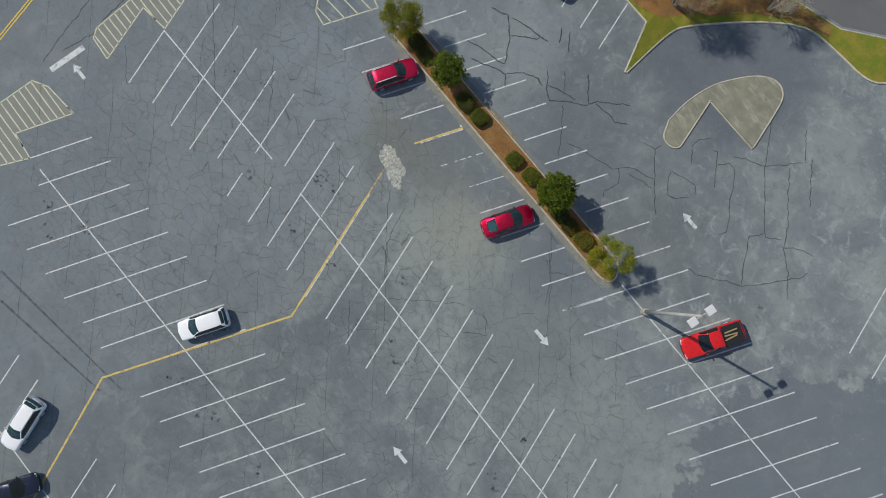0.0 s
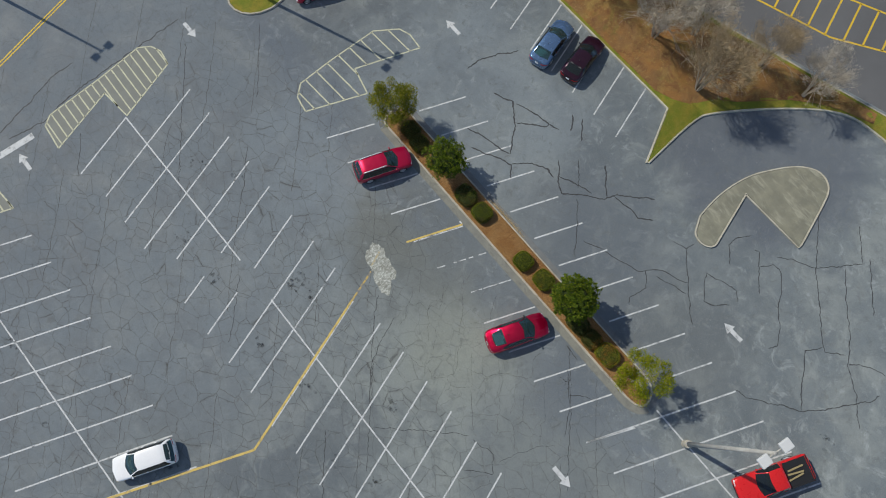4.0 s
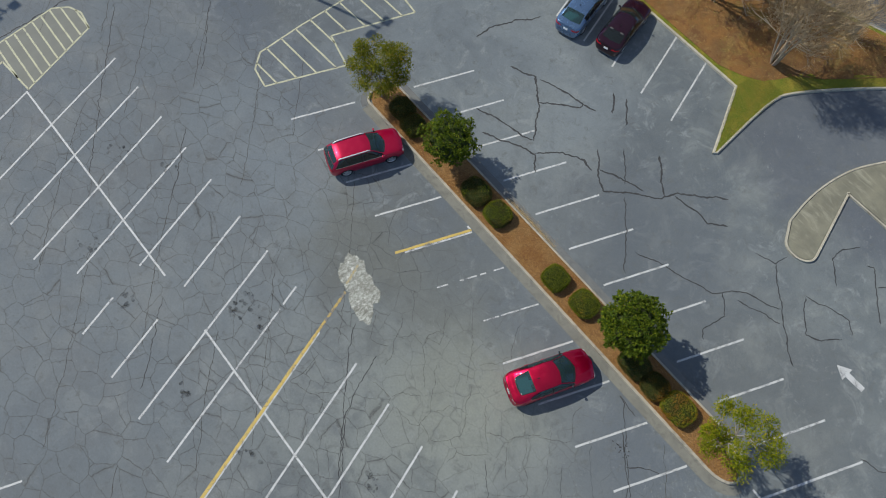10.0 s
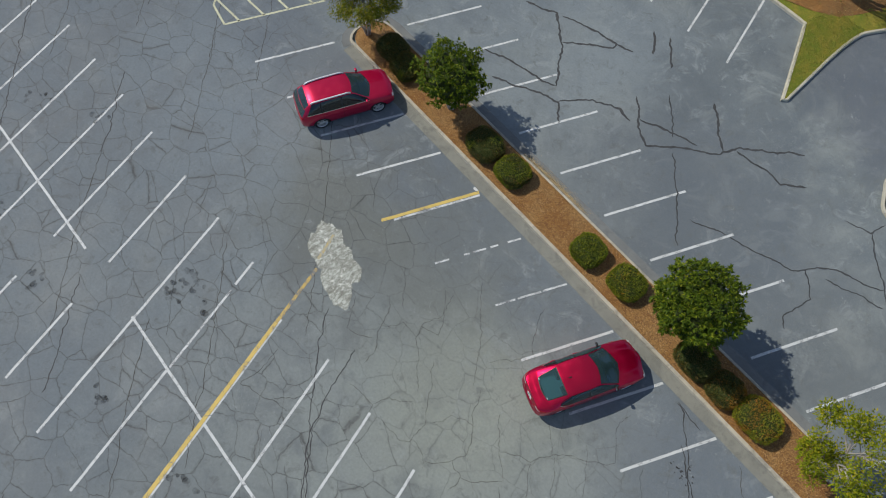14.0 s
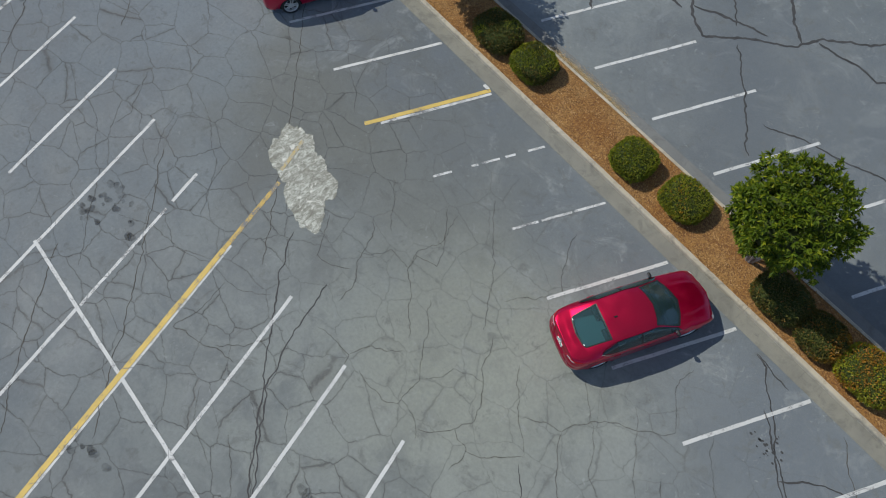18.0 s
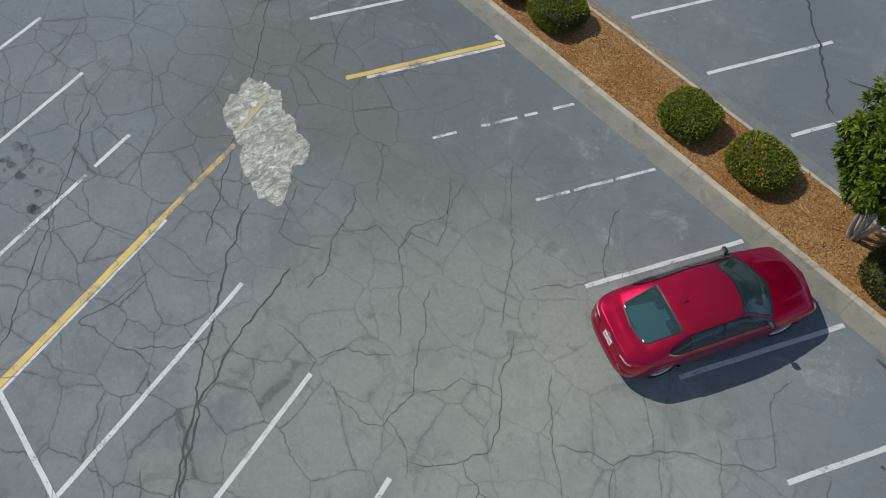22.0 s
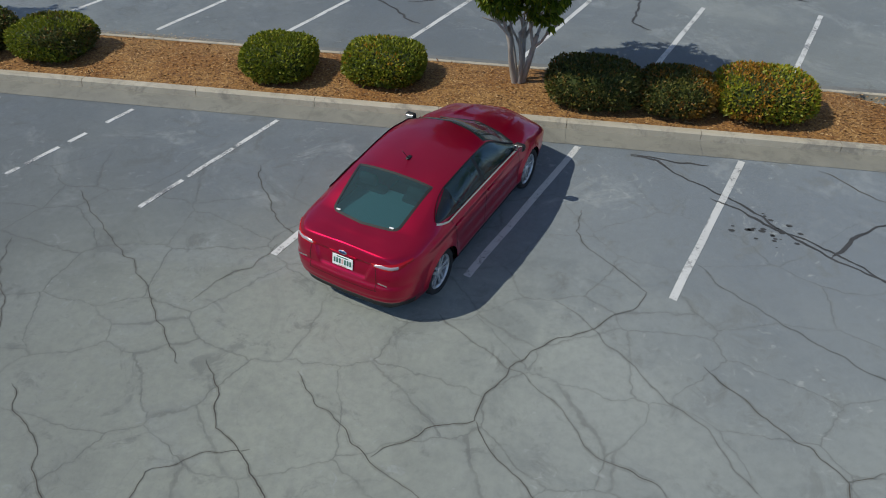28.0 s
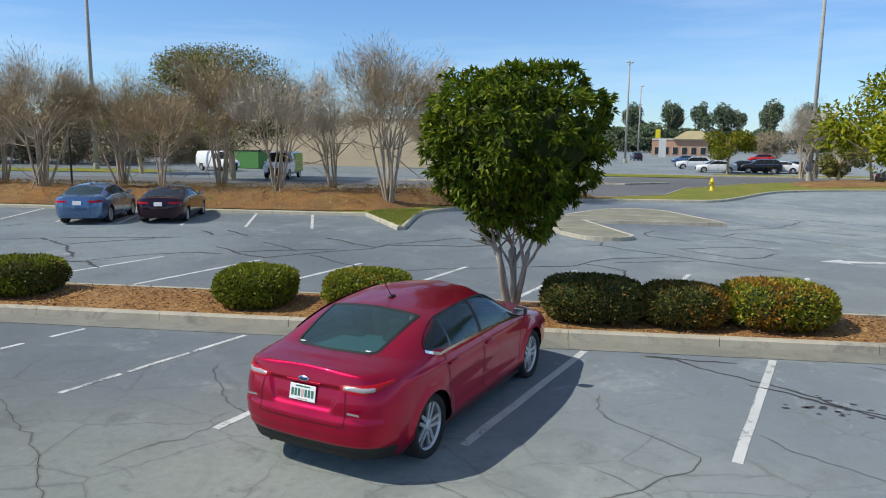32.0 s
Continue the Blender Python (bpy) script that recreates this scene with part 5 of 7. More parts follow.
            for sg, wdt in ((-1, 0.13), (1, 0.14)):
                q = sh.point(0.95, 2.95)
                part("lettering_bar", box_bm(0.004, wdt, 0.020, 0, 1, (q.x - 0.015, sg * 0.60, q.z)), M_CHROME, root)
            # wedge-shaped tail lamps with a clear bar
            for sg in (-1, 1):
                tl = skin_patch(sh, "tail_lamp", np.linspace(1.10, 3.60, 24), lambda q: (3.78 - 0.14 * math.sin(math.pi * min(1, q * 1.3)) + 0.16 * q * q, 4.06 + 0.20 * min(1, q * 2.6) - 0.06 * q * q), 0.010, M_TAIL, root, sg)
                tl["label"] = "red wedge-shaped tail lamp"
                skin_patch(sh, "reversing_lamp", np.linspace(1.20, 2.62, 16), lambda q: (3.81 - 0.06 * math.sin(math.pi * min(1, q * 0.9)), 4.02 + 0.13 * min(1, q * 3) - 0.12 * q * q), 0.016, M_REVERSE, tl, sg)
            # exhaust tips
            for sg in (-1, 1):
                part("exhaust_tip", tube_bm([(L0 + 0.40, sg * 0.50, 0.245), (L0 + 0.15, sg * 0.50, 0.240)], 0.036, 14), M_PLASTIC, root, smooth=True)
    # cabin
    if kind != "van":
        zc = {"sedan": 0.52, "suv": 0.66, "pickup": 0.75}[kind] * zs
        xf = {"sedan": 0.18, "suv": 0.15, "pickup": 0.05}[kind]
        rows_ = ((xf, (-0.37, 0.37)), (xf - 0.92, (-0.37, 0.37))) if kind != "pickup" else ((xf, (-0.4, 0.4)),)
        for xs_, ys_ in rows_:
            for y in ys_:
                bm = box_bm(0.50, 0.50, 0.16, 0.05, 2, (xs_, y, zc))
                b2 = box_bm(0.16, 0.48, 0.60, 0.06, 2)
                bmesh.ops.transform(b2, matrix=pose(xs_ - 0.30, y, zc + 0.32, 0, -16, 0), verts=b2.verts[:])
                me = bpy.data.meshes.new("tmp")
                b2.to_mesh(me)
                b2.free()
                bm.from_mesh(me)
                bpy.data.meshes.remove(me)
                st_ = part("seat", bm, M_SEAT, root, smooth=True)
                bm = box_bm(0.10, 0.26, 0.17, 0.045, 2)
                bmesh.ops.transform(bm, matrix=pose(xs_ - 0.42, y, zc + 0.72, 0, -12, 0), verts=bm.verts[:])
                part("headrest", bm, M_SEAT, st_, smooth=True)
        part("dashboard", box_bm(0.42, 1.30, 0.26, 0.09, 3, (sh.point(spec["wind"][1], 7).x - 0.34, 0, sh.point(spec["wind"][1], 7).z - 0.18)), M_SEAT, root, smooth=True)
        if kind == "sedan":
            part("rear_shelf", box_bm(0.80, 1.10, 0.03, 0.01, 1, (-1.42 * scale[0], 0, 1.05 * zs)), M_SHELF, root)
        part("cabin_floor", box_bm(2.6 * scale[0], 1.45, 0.10, 0, 1, (-0.1, 0, 0.30 * zs)), M_PLASTIC, root)
    part("wiper", tube_bm([(sh.point(spec["wind"][1] - 0.02, 5.6).x, sh.point(spec["wind"][1] - 0.02, 5.6).y, sh.point(spec["wind"][1] - 0.02, 5.6).z + 0.02), (sh.point(spec["wind"][1] - 0.12, 6.6).x, -0.1, sh.point(spec["wind"][1] - 0.12, 6.9).z + 0.02)], 0.009, 6), M_PLASTIC, root)
    if kind == "sedan":
        rp = sh.point(6.25, 7)
        an = part("roof_aerial", box_bm(0.10, 0.05, 0.03, 0.012, 2, (rp.x + 0.05, 0, rp.z + 0.01)), M_PLASTIC, root, smooth=True)
        part("aerial_mast", tube_bm([(rp.x + 0.03, 0, rp.z + 0.02), (rp.x - 0.10, 0, rp.z + 0.19)], 0.005, 6), M_PLASTIC, an)
        if fine:
            for y in (-0.40, 0.40):
                g0 = sh.point(5.10, 7)
                part("window_sticker", box_bm(0.03, 0.06, 0.002, 0, 1, (g0.x + 0.06, y, g0.z + 0.012)), M_PLATE, root)
    if roof_rails:
        for sg in (-1, 1):
            pts = [sh.point(u, 5.12) for u in np.linspace(3.1, 6.9, 12)]
            part("roof_rail", tube_bm([(p.x, p.y * sg, p.z + (0.05 if 0 < k < 11 else 0.0)) for k, p in enumerate(pts)], 0.038, 8), M_RAIL, root, smooth=True)
    return root, sh


def heading(x, y, ang, z=0.0):
    """A pose for a car at x, y that faces ang degrees from +y towards +x."""
    return pose(x, y, z, 0, 0, 90 - ang)


P_RED = car_paint("cherry_red_paint", (0.46, 0.001, 0.039), 0.33, 0.82, 0.8)
P_CRIMSON = car_paint("crimson_paint", (0.40, 0.001, 0.040), 0.3, 0.45, 0.7)
P_BRIGHT = car_paint("bright_red_paint", (0.62, 0.012, 0.014), 0.25, 0.1)
P_WHITE = car_paint("white_car_paint", (0.78, 0.79, 0.80), 0.25, 0.0)
P_BLUE = car_paint("steel_blue_paint", (0.12, 0.21, 0.36), 0.2, 0.65)
P_PURPLE = car_paint("plum_paint", (0.022, 0.003, 0.012), 0.14, 0.3)
P_NAVY = car_paint("navy_paint", (0.015, 0.022, 0.045), 0.22, 0.4)
P_BLACK = car_paint("black_car_paint", (0.012, 0.012, 0.014), 0.2, 0.2)
P_GREENISH = plain("green_wrap", (0.30, 0.42, 0.05), 0.4)

build_car("sedan", "sedan", P_RED, "cherry red four-door sedan parked nose-in at the median", "car", heading(-2.138, -2.406, 20.0), True, style="twin")
build_car("suv", "suv", P_CRIMSON, "crimson crossover with silver roof rails parked at the median", "car", heading(-18.82, -1.78, 20.0), style="twin", roof_rails=True)
build_car("hatchback", "suv", P_WHITE, "white compact crossover parked across a yellow line", "car", heading(-12.05, -28.45, 201.0), scale=(0.98, 0.98, 0.93))
build_car("suv", "suv", P_WHITE, "white crossover parked beside a yellow line", "car", heading(-15.2, -45.6, 160.0), scale=(1.02, 1, 1), roof_rails=True)
build_car("sedan", "sedan", P_NAVY, "dark navy sedan parked at the lot's edge", "car", heading(-11.3, -49.6, 21.0), glass=M_GLASS_DARK)
pickup, _ = build_car("pickup_truck", "pickup", P_BRIGHT, "bright red pickup truck with an open black bed", "pickup truck", heading(16.75, 4.35, 201.0), glass=M_GLASS_DARK, style="steel")
build_car("sedan", "sedan", P_BLUE, "steel blue sedan parked facing the planted verge", "car", heading(-18.35, 15.6, -15.0), scale=(0.99, 1, 1), style="multi")
build_car("sedan", "sedan", P_PURPLE, "dark plum coupe-like sedan parked facing the planted verge", "car", heading(-15.65, 16.55, -14.0), scale=(0.97, 0.98, 0.92), style="multi", glass=M_GLASS_DARK)
# the pickup's bed is open: black liner, planks and a tailgate top
part("bed_liner", box_bm(1.70, 1.62, 0.03, 0.01, 1, (-1.80, 0, 1.128)), M_PLASTIC, pickup)
# black strip on one rail: the rail and its shadow in one colour
part("rail_cap", box_bm(1.86, 0.13, 0.03, 0.01, 1, (-1.80, 0.875, 1.130)), M_PLASTIC, pickup)
part("tailgate_cap", box_bm(0.10, 1.70, 0.03, 0.01, 1, (-2.74, 0.0, 1.118)), M_PLASTIC, pickup)
for k, (y, a) in enumerate(((-0.25, 4), (0.05, -3), (0.30, 9))):
    b = part("plank", box_bm(1.15, 0.12, 0.05, 0.008, 1), plain("old_timber_%d" % k, (0.30, 0.24, 0.12), 0.8), pickup)
    b.matrix_local = pose(-1.70 + 0.1 * k, y, 1.17 + 0.03 * k, 0, 3, a)


# ---- plants ----
def leaf_material(name, a, b, c, rough=0.42, gloss=0.5, trans=0.25):
    """Leaf colour varies from leaf to leaf."""
    k = Mat(name, a, rough, spec=gloss)
    g = k.n("ShaderNodeNewGeometry").outputs["Random Per Island"]
    x = k.mix(k.ramp(g, 0.15, 0.7), a, b)
    x = k.mix(k.ramp(g, 0.78, 1.0, 0.0, 0.9), x, c)
    x = k.mix(k.ramp(k.noise(1.4, 3), 0.35, 0.7, 0.0, 0.5), x, a)
    k.color(x)
    k.b.inputs["Subsurface Weight"].default_value = 0.0
    k.b.inputs["Transmission Weight"].default_value = 0.0
    k.b.inputs["Sheen Weight"].default_value = 0.05
    # thin leaf: part of the light passes
    t = k.t
    tr = t.nodes.new("ShaderNodeBsdfTranslucent")
    k.link(x, tr.inputs["Color"])
    mx = t.nodes.new("ShaderNodeMixShader")
    mx.inputs[0].default_value = trans
    k.link(k.b.outputs[0], mx.inputs[1])
    k.link(tr.outputs[0], mx.inputs[2])
    k.link(mx.outputs[0], t.nodes["Material Output"].inputs["Surface"])
    return k.m


def bark_material(name, a, b, scale=8.0):
    k = Mat(name, a, 0.85)
    mp = k.n("ShaderNodeMapping")
    mp.inputs["Scale"].default_value = (1, 1, 0.25)
    k.link(k.coords(), mp.inputs["Vector"])
    f = k.noise(scale, 5, 0.6, mp.outputs[0])
    k.color(k.mix(k.ramp(f, 0.3, 0.7), a, b)).bump(f, 0.5, 0.02)
    return k.m


M_MAGNOLIA = leaf_material("magnolia_leaf", (0.055, 0.098, 0.006), (0.150, 0.210, 0.010), (0.34, 0.36, 0.018), 0.48, 0.17, 0.34)
M_OLIVE = leaf_material("olive_leaf", (0.12, 0.15, 0.012), (0.26, 0.26, 0.02), (0.44, 0.32, 0.04), 0.6, 0.12, 0.3)
M_YELLOWGREEN = leaf_material("yellow_green_leaf", (0.15, 0.195, 0.008), (0.31, 0.33, 0.013), (0.50, 0.40, 0.025), 0.6, 0.10, 0.3)
M_HEDGE = leaf_material("hedge_leaf", (0.115, 0.155, 0.011), (0.25, 0.275, 0.018), (0.38, 0.33, 0.03), 0.5, 0.25, 0.28)
# dark reddish leaf; on shrubs by the trees it also carries painted shade
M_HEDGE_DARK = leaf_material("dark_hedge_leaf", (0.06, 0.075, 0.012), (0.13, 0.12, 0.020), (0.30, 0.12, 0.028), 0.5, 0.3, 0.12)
M_HEDGE_ORANGE = leaf_material("orange_tipped_hedge_leaf", (0.17, 0.20, 0.012), (0.36, 0.36, 0.02), (0.62, 0.20, 0.02), 0.45, 0.4, 0.28)
M_HEDGE_RUST = leaf_material("rusty_hedge_leaf", (0.22, 0.13, 0.014), (0.42, 0.17, 0.018), (0.50, 0.33, 0.03), 0.45, 0.4, 0.25)
# for solid plant cores: the shade between leaves put into a dark green
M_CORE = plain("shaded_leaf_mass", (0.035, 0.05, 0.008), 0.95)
M_BARK = bark_material("pale_bark", (0.44, 0.40, 0.35), (0.29, 0.255, 0.215))
M_MYRTLE = bark_material("smooth_tan_bark", (0.46, 0.38, 0.285), (0.33, 0.265, 0.19))
M_TWIG = bark_material("brown_twigs", (0.52, 0.40, 0.24), (0.42, 0.32, 0.19), 3.0)
M_TWIG_GREY = bark_material("grey_twigs", (0.62, 0.56, 0.46), (0.52, 0.46, 0.37), 3.0)
M_OAK = leaf_material("oak_leaf", (0.15, 0.155, 0.04), (0.25, 0.24, 0.07), (0.34, 0.27, 0.11), 0.7, 0.2, 0.25)
rng = np.random.default_rng(7)


def leaves_mesh(name, pos, along, nrm, length, width, mats, parent, fold=0.25, fmat=None):
    """Many folded leaves in one mesh. pos, along, nrm: (n, 3)."""
    along = along / np.linalg.norm(along, axis=1, keepdims=True)
    side = np.cross(along, nrm)
    side /= np.maximum(np.linalg.norm(side, axis=1, keepdims=True), 1e-6)
    up = np.cross(side, along)
    n = len(pos)
    L, W = np.broadcast_to(length, n)[:, None], np.broadcast_to(width, n)[:, None]
    base, tip = pos, pos + along * L - up * L * 0.12
    mid = pos + along * L * 0.45
    v = np.stack([base, mid + side * W * 0.5 + up * W * fold, tip, mid - side * W * 0.5 + up * W * fold], 1).reshape(-1, 3)
    i = np.arange(n) * 4
    f = np.concatenate([np.stack([i, i + 1, i + 2], 1), np.stack([i, i + 2, i + 3], 1)])
    me = bpy.data.meshes.new(name)
    me.vertices.add(len(v))
    me.vertices.foreach_set("co", v.astype(np.float32).ravel())
    me.loops.add(len(f) * 3)
    me.loops.foreach_set("vertex_index", f.astype(np.int32).ravel())
    me.polygons.add(len(f))
    me.polygons.foreach_set("loop_start", np.arange(len(f), dtype=np.int32) * 3)
    for m in (mats if isinstance(mats, (list, tuple)) else [mats]):
        me.materials.append(m)
    if fmat is not None:
        me.polygons.foreach_set("material_index", np.concatenate([fmat, fmat]).astype(np.int32))
    me.update(calc_edges=True)
    ob = new(name, me)
    ob.parent = parent
    return ob


def unit(n):
    v = rng.normal(size=(n, 3))
    return v / np.linalg.norm(v, axis=1, keepdims=True)


def lumpy(dirs, seed, amp, freq=1.7):
    return np.array([1 + amp * noise.noise(Vector(d) * freq + Vector((seed, seed * 0.7, 0))) + amp * 0.5 * noise.noise(Vector(d) * freq * 2.6 + Vector((0, seed, 3))) for d in dirs])


def rosettes(centres, outward, per, length, width, spread=0.8):
    """Leaves in whorls at twig tips."""
    n = len(centres)
    c = np.repeat(centres, per, 0)
    o = np.repeat(outward, per, 0)
    a = o + rng.normal(size=(n * per, 3)) * spread + np.array([0, 0, -0.45])
    a /= np.linalg.norm(a, axis=1, keepdims=True)
    nn = o * 1.0 + np.array([0, 0, 0.6]) + rng.normal(size=(n * per, 3)) * 0.35
    s = rng.uniform(0.7, 1.2, n * per)
    return c + a * 0.02, a, nn, length * s, width * s


def branch(bm, p, d, length, r, depth, tips, bend=0.25, kids=3, sides=6, up=0.35, shrink=0.68):
    """A limb that forks; tips gathers the ends."""
    pts, rad = [p], [r]
    q = Vector(p)
    d = Vector(d).normalized()
    seg = 4
    for i in range(seg):
        d = (d + Vector(rng.normal(size=3)) * bend * 0.35 + Vector((0, 0, up * 0.25))).normalized()
        q = q + d * length / seg
        pts.append(q.copy())
        rad.append(r * (1 - 0.42 * (i + 1) / seg))
    tube_into(bm, pts, rad, sides, False)
    tips.append((q.copy(), d.copy(), depth))
    if depth <= 0:
        return
    for k in range(kids):
        t = 0.5 + 0.5 * (k + 1) / kids
        i = min(seg, max(1, round(t * seg)))
        dd = (d + Vector(rng.normal(size=3)) * 0.55).normalized()
        branch(bm, pts[i], dd, length * shrink * rng.uniform(0.8, 1.15), rad[i] * 0.72, depth - 1, tips, bend, kids, max(4, sides - 1), up, shrink)


def magnolia(x, y, label, rx=1.54, rz=1.44, zc=2.98, count=1900, seed=1.0, base=0.2):
    root = empty("magnolia_tree", pose(x, y, base))
    tagged(root, label, "tree")
    bm = bmesh.new()
    tips = []
    for k in range(5):
        a = 2 * math.pi * k / 5 + seed
        r0 = 0.05 if k else 0.0
        branch(bm, (0.06 * math.cos(a), 0.06 * math.sin(a), -0.05), (0.23 * math.cos(a), 0.23 * math.sin(a), 1), 1.15, 0.072 if k % 2 == 0 else 0.050, 2, tips, 0.20, 3, 9, 0.32, 0.60)
    part("trunk", bm, M_BARK, root, "pale grey forking stems", smooth=True)
    d = unit(count)
    d = d[d[:, 2] > -0.93]
    rr = lumpy(d, seed, 0.36, 2.6)
    depth = np.where(rng.uniform(size=len(d)) < 0.8, rng.uniform(0.90, 1.02, len(d)), rng.uniform(0.45, 0.9, len(d)))
    sc = np.array([rx, rx, rz])
    flat = np.where(d[:, 2] < 0, 0.96, 1.0)
    e = np.where(d[:, 2] > 0, 2.7, 2.0)
    box = (np.hypot(d[:, 0], d[:, 1]) ** e + np.abs(d[:, 2]) ** e) ** (-1 / e)
    c = d * sc * (rr * depth * flat * box)[:, None]
    c[:, 2] = np.clip(c[:, 2], -rz * 1.05, rz * 1.02) + zc - base
    # narrower towards the bottom
    tz = np.clip((zc - base - c[:, 2]) / rz, 0, 1)
    c[:, :2] *= (1 - 0.42 * tz ** 1.4)[:, None]
    p, a, nn, L, W = rosettes(c, d, 10, 0.165, 0.056, 0.75)
    leaves_mesh("crown", p, a, nn, L, W, M_MAGNOLIA, root)
    # closed lump under the leaves, coloured as the crown's inner shade
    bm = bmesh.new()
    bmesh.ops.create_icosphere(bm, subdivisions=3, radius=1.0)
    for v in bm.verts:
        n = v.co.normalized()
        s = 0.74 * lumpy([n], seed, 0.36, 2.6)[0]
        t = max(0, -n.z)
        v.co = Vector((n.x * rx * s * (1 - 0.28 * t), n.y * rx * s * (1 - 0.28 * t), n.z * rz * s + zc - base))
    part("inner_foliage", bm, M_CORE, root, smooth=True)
    return root


def airy_tree(x, y, label, mat, height, rx, clumps=26, per=60, seed=2.0, base=0.2, low=0.5, size=0.5):
    """A light, open evergreen: upright stems whose limbs end in separate clumps of leaves."""
    root = empty("small_tree", pose(x, y, base))
    tagged(root, label, "tree")
    bm = bmesh.new()
    tops = []
    for k in range(5):
        a = 2 * math.pi * k / 5 + seed
        q, d = Vector((0.08 * math.cos(a), 0.08 * math.sin(a), -0.05)), Vector((0.14 * math.cos(a), 0.14 * math.sin(a), 1))
        pts = [q.copy()]
        for i in range(6):
            d = (d + Vector((rng.normal() * 0.08, rng.normal() * 0.08, 0))).normalized()
            q = q + d * height * 0.10
            pts.append(q.copy())
        tube_into(bm, pts, [0.058 - 0.005 * i for i in range(7)], 8, False)
        tops += pts[4:]
    P, A, N, Ls, Ws = [], [], [], [], []
    zm, hz = height * (low + 1) / 2, height * (1 - low) / 2
    for k in range(clumps):
        d = unit(1)[0]
        c = d * (0.45 + 0.55 * rng.uniform() ** 0.5) * np.array([rx - size * 0.5, rx - size * 0.5, hz - size * 0.3])
        c[2] += zm
        o = min(tops, key=lambda t: (t - Vector(c)).length)
        h = o.lerp(Vector(c), 0.5) + Vector((0, 0, -0.08))
        tube_into(bm, [o, h, Vector(c)], [0.026, 0.018, 0.008], 5, False)
        m = per + int(rng.integers(0, per // 2))
        o = unit(m)
        P.append(c + o * (rng.uniform(0.15, 1.0, m) ** 0.6)[:, None] * size * np.array([1, 1, 0.7]) * rng.uniform(0.75, 1.2))
        A.append(o + rng.normal(size=(m, 3)) * 0.6)
        N.append(o + np.array([0, 0, 0.8]))
        Ls.append(rng.uniform(0.08, 0.15, m))
        Ws.append(rng.uniform(0.036, 0.062, m))
    part("trunk", bm, M_BARK, root, "several thin pale stems", smooth=True)
    leaves_mesh("crown", np.concatenate(P), np.concatenate(A), np.concatenate(N), np.concatenate(Ls), np.concatenate(Ws), mat, root)
    return root


def hedge_bush(x, y, rx, ry, h, mat, label, seed, second=None, share_=0.0):
    """A clipped shrub: flat-topped, with upright sides and rounded shoulders."""
    h *= 0.88
    root = empty("clipped_shrub", pose(x, y, 0.2))
    tagged(root, label, "shrub", "clipped shrubs on the median")
    n = 7000
    d = unit(n)
    e = 3.1
    k = (np.abs(d[:, 0]) ** e + np.abs(d[:, 1]) ** e + np.abs(d[:, 2]) ** e) ** (-1 / e)
    rr = k * lumpy(d, seed, 0.06, 2.2) * rng.uniform(0.93, 1.02, n)
    taper = 1 - 0.05 * np.clip(-d[:, 2], 0, 1)
    p = d * rr[:, None] * np.array([rx, ry, h * 0.5])
    p[:, :2] *= taper[:, None]
    p[:, 2] += h * 0.47
    keep = p[:, 2] > -0.05
    p, d = p[keep], d[keep]
    a = d + rng.normal(size=p.shape) * 0.6 + np.array([0, 0, 0.35])
    nn = d + rng.normal(size=p.shape) * 0.5
    fm = None
    mats = mat
    if second is not None:
        mats = [mat, second]
        f = np.array([noise.noise(Vector(q) * 1.6 + Vector((seed, 0, 0))) for q in p]) + rng.normal(size=len(p)) * 0.12
        fm = (f > 0.5 - share_).astype(int)
    leaves_mesh("foliage", p, a, nn, rng.uniform(0.05, 0.085, len(p)), rng.uniform(0.03, 0.045, len(p)), mats, root, 0.2, fm)
    # dark lump that fills the shrub, its colour standing for shade inside
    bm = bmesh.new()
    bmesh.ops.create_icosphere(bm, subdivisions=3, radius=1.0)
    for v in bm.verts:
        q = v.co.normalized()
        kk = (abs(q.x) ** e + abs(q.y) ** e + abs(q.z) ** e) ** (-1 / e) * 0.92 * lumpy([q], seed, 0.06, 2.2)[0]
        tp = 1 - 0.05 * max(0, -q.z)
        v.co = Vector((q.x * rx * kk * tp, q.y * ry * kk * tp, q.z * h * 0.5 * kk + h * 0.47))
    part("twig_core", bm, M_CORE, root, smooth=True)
    return root


magnolia(-1.22, 1.92, "round dark green magnolia on pale forked stems in the median", 1.49, 1.42, 3.0, 2000, seed=1.3)
magnolia(-15.4, 1.86, "smaller dark green magnolia in the median", 1.42, 1.15, 2.55, 1000, 4.1)
airy_tree(-21.5, 1.55, "open olive-leaved small tree at the median's head", M_OLIVE, 4.4, 2.0, 46, 230, 2.0, low=0.38)
airy_tree(5.75, 1.75, "sparse yellow-green small tree at the median's tip", M_YELLOWGREEN, 4.5, 2.05, 30, 220, 5.0, low=0.48, size=0.46)
GREEN = "clipped green shrub with rounded shoulders in the mulch"
# tree shade is put into the leaf colour of these two
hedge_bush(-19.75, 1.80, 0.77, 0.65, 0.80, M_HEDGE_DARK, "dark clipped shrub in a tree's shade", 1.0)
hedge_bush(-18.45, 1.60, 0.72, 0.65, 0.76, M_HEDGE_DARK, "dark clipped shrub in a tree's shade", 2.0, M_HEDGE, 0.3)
# red-brown is its own colour, part of the darkness is painted shade
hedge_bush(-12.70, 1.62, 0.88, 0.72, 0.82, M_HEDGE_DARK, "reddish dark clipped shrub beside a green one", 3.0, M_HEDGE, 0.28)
hedge_bush(-10.85, 1.66, 0.77, 0.70, 0.77, M_HEDGE, "clipped green shrub with yellowed tips in the mulch", 4.0, M_HEDGE_DARK, 0.35)
hedge_bush(-5.93, 1.56, 0.70, 0.67, 0.77, M_HEDGE, GREEN, 5.0)
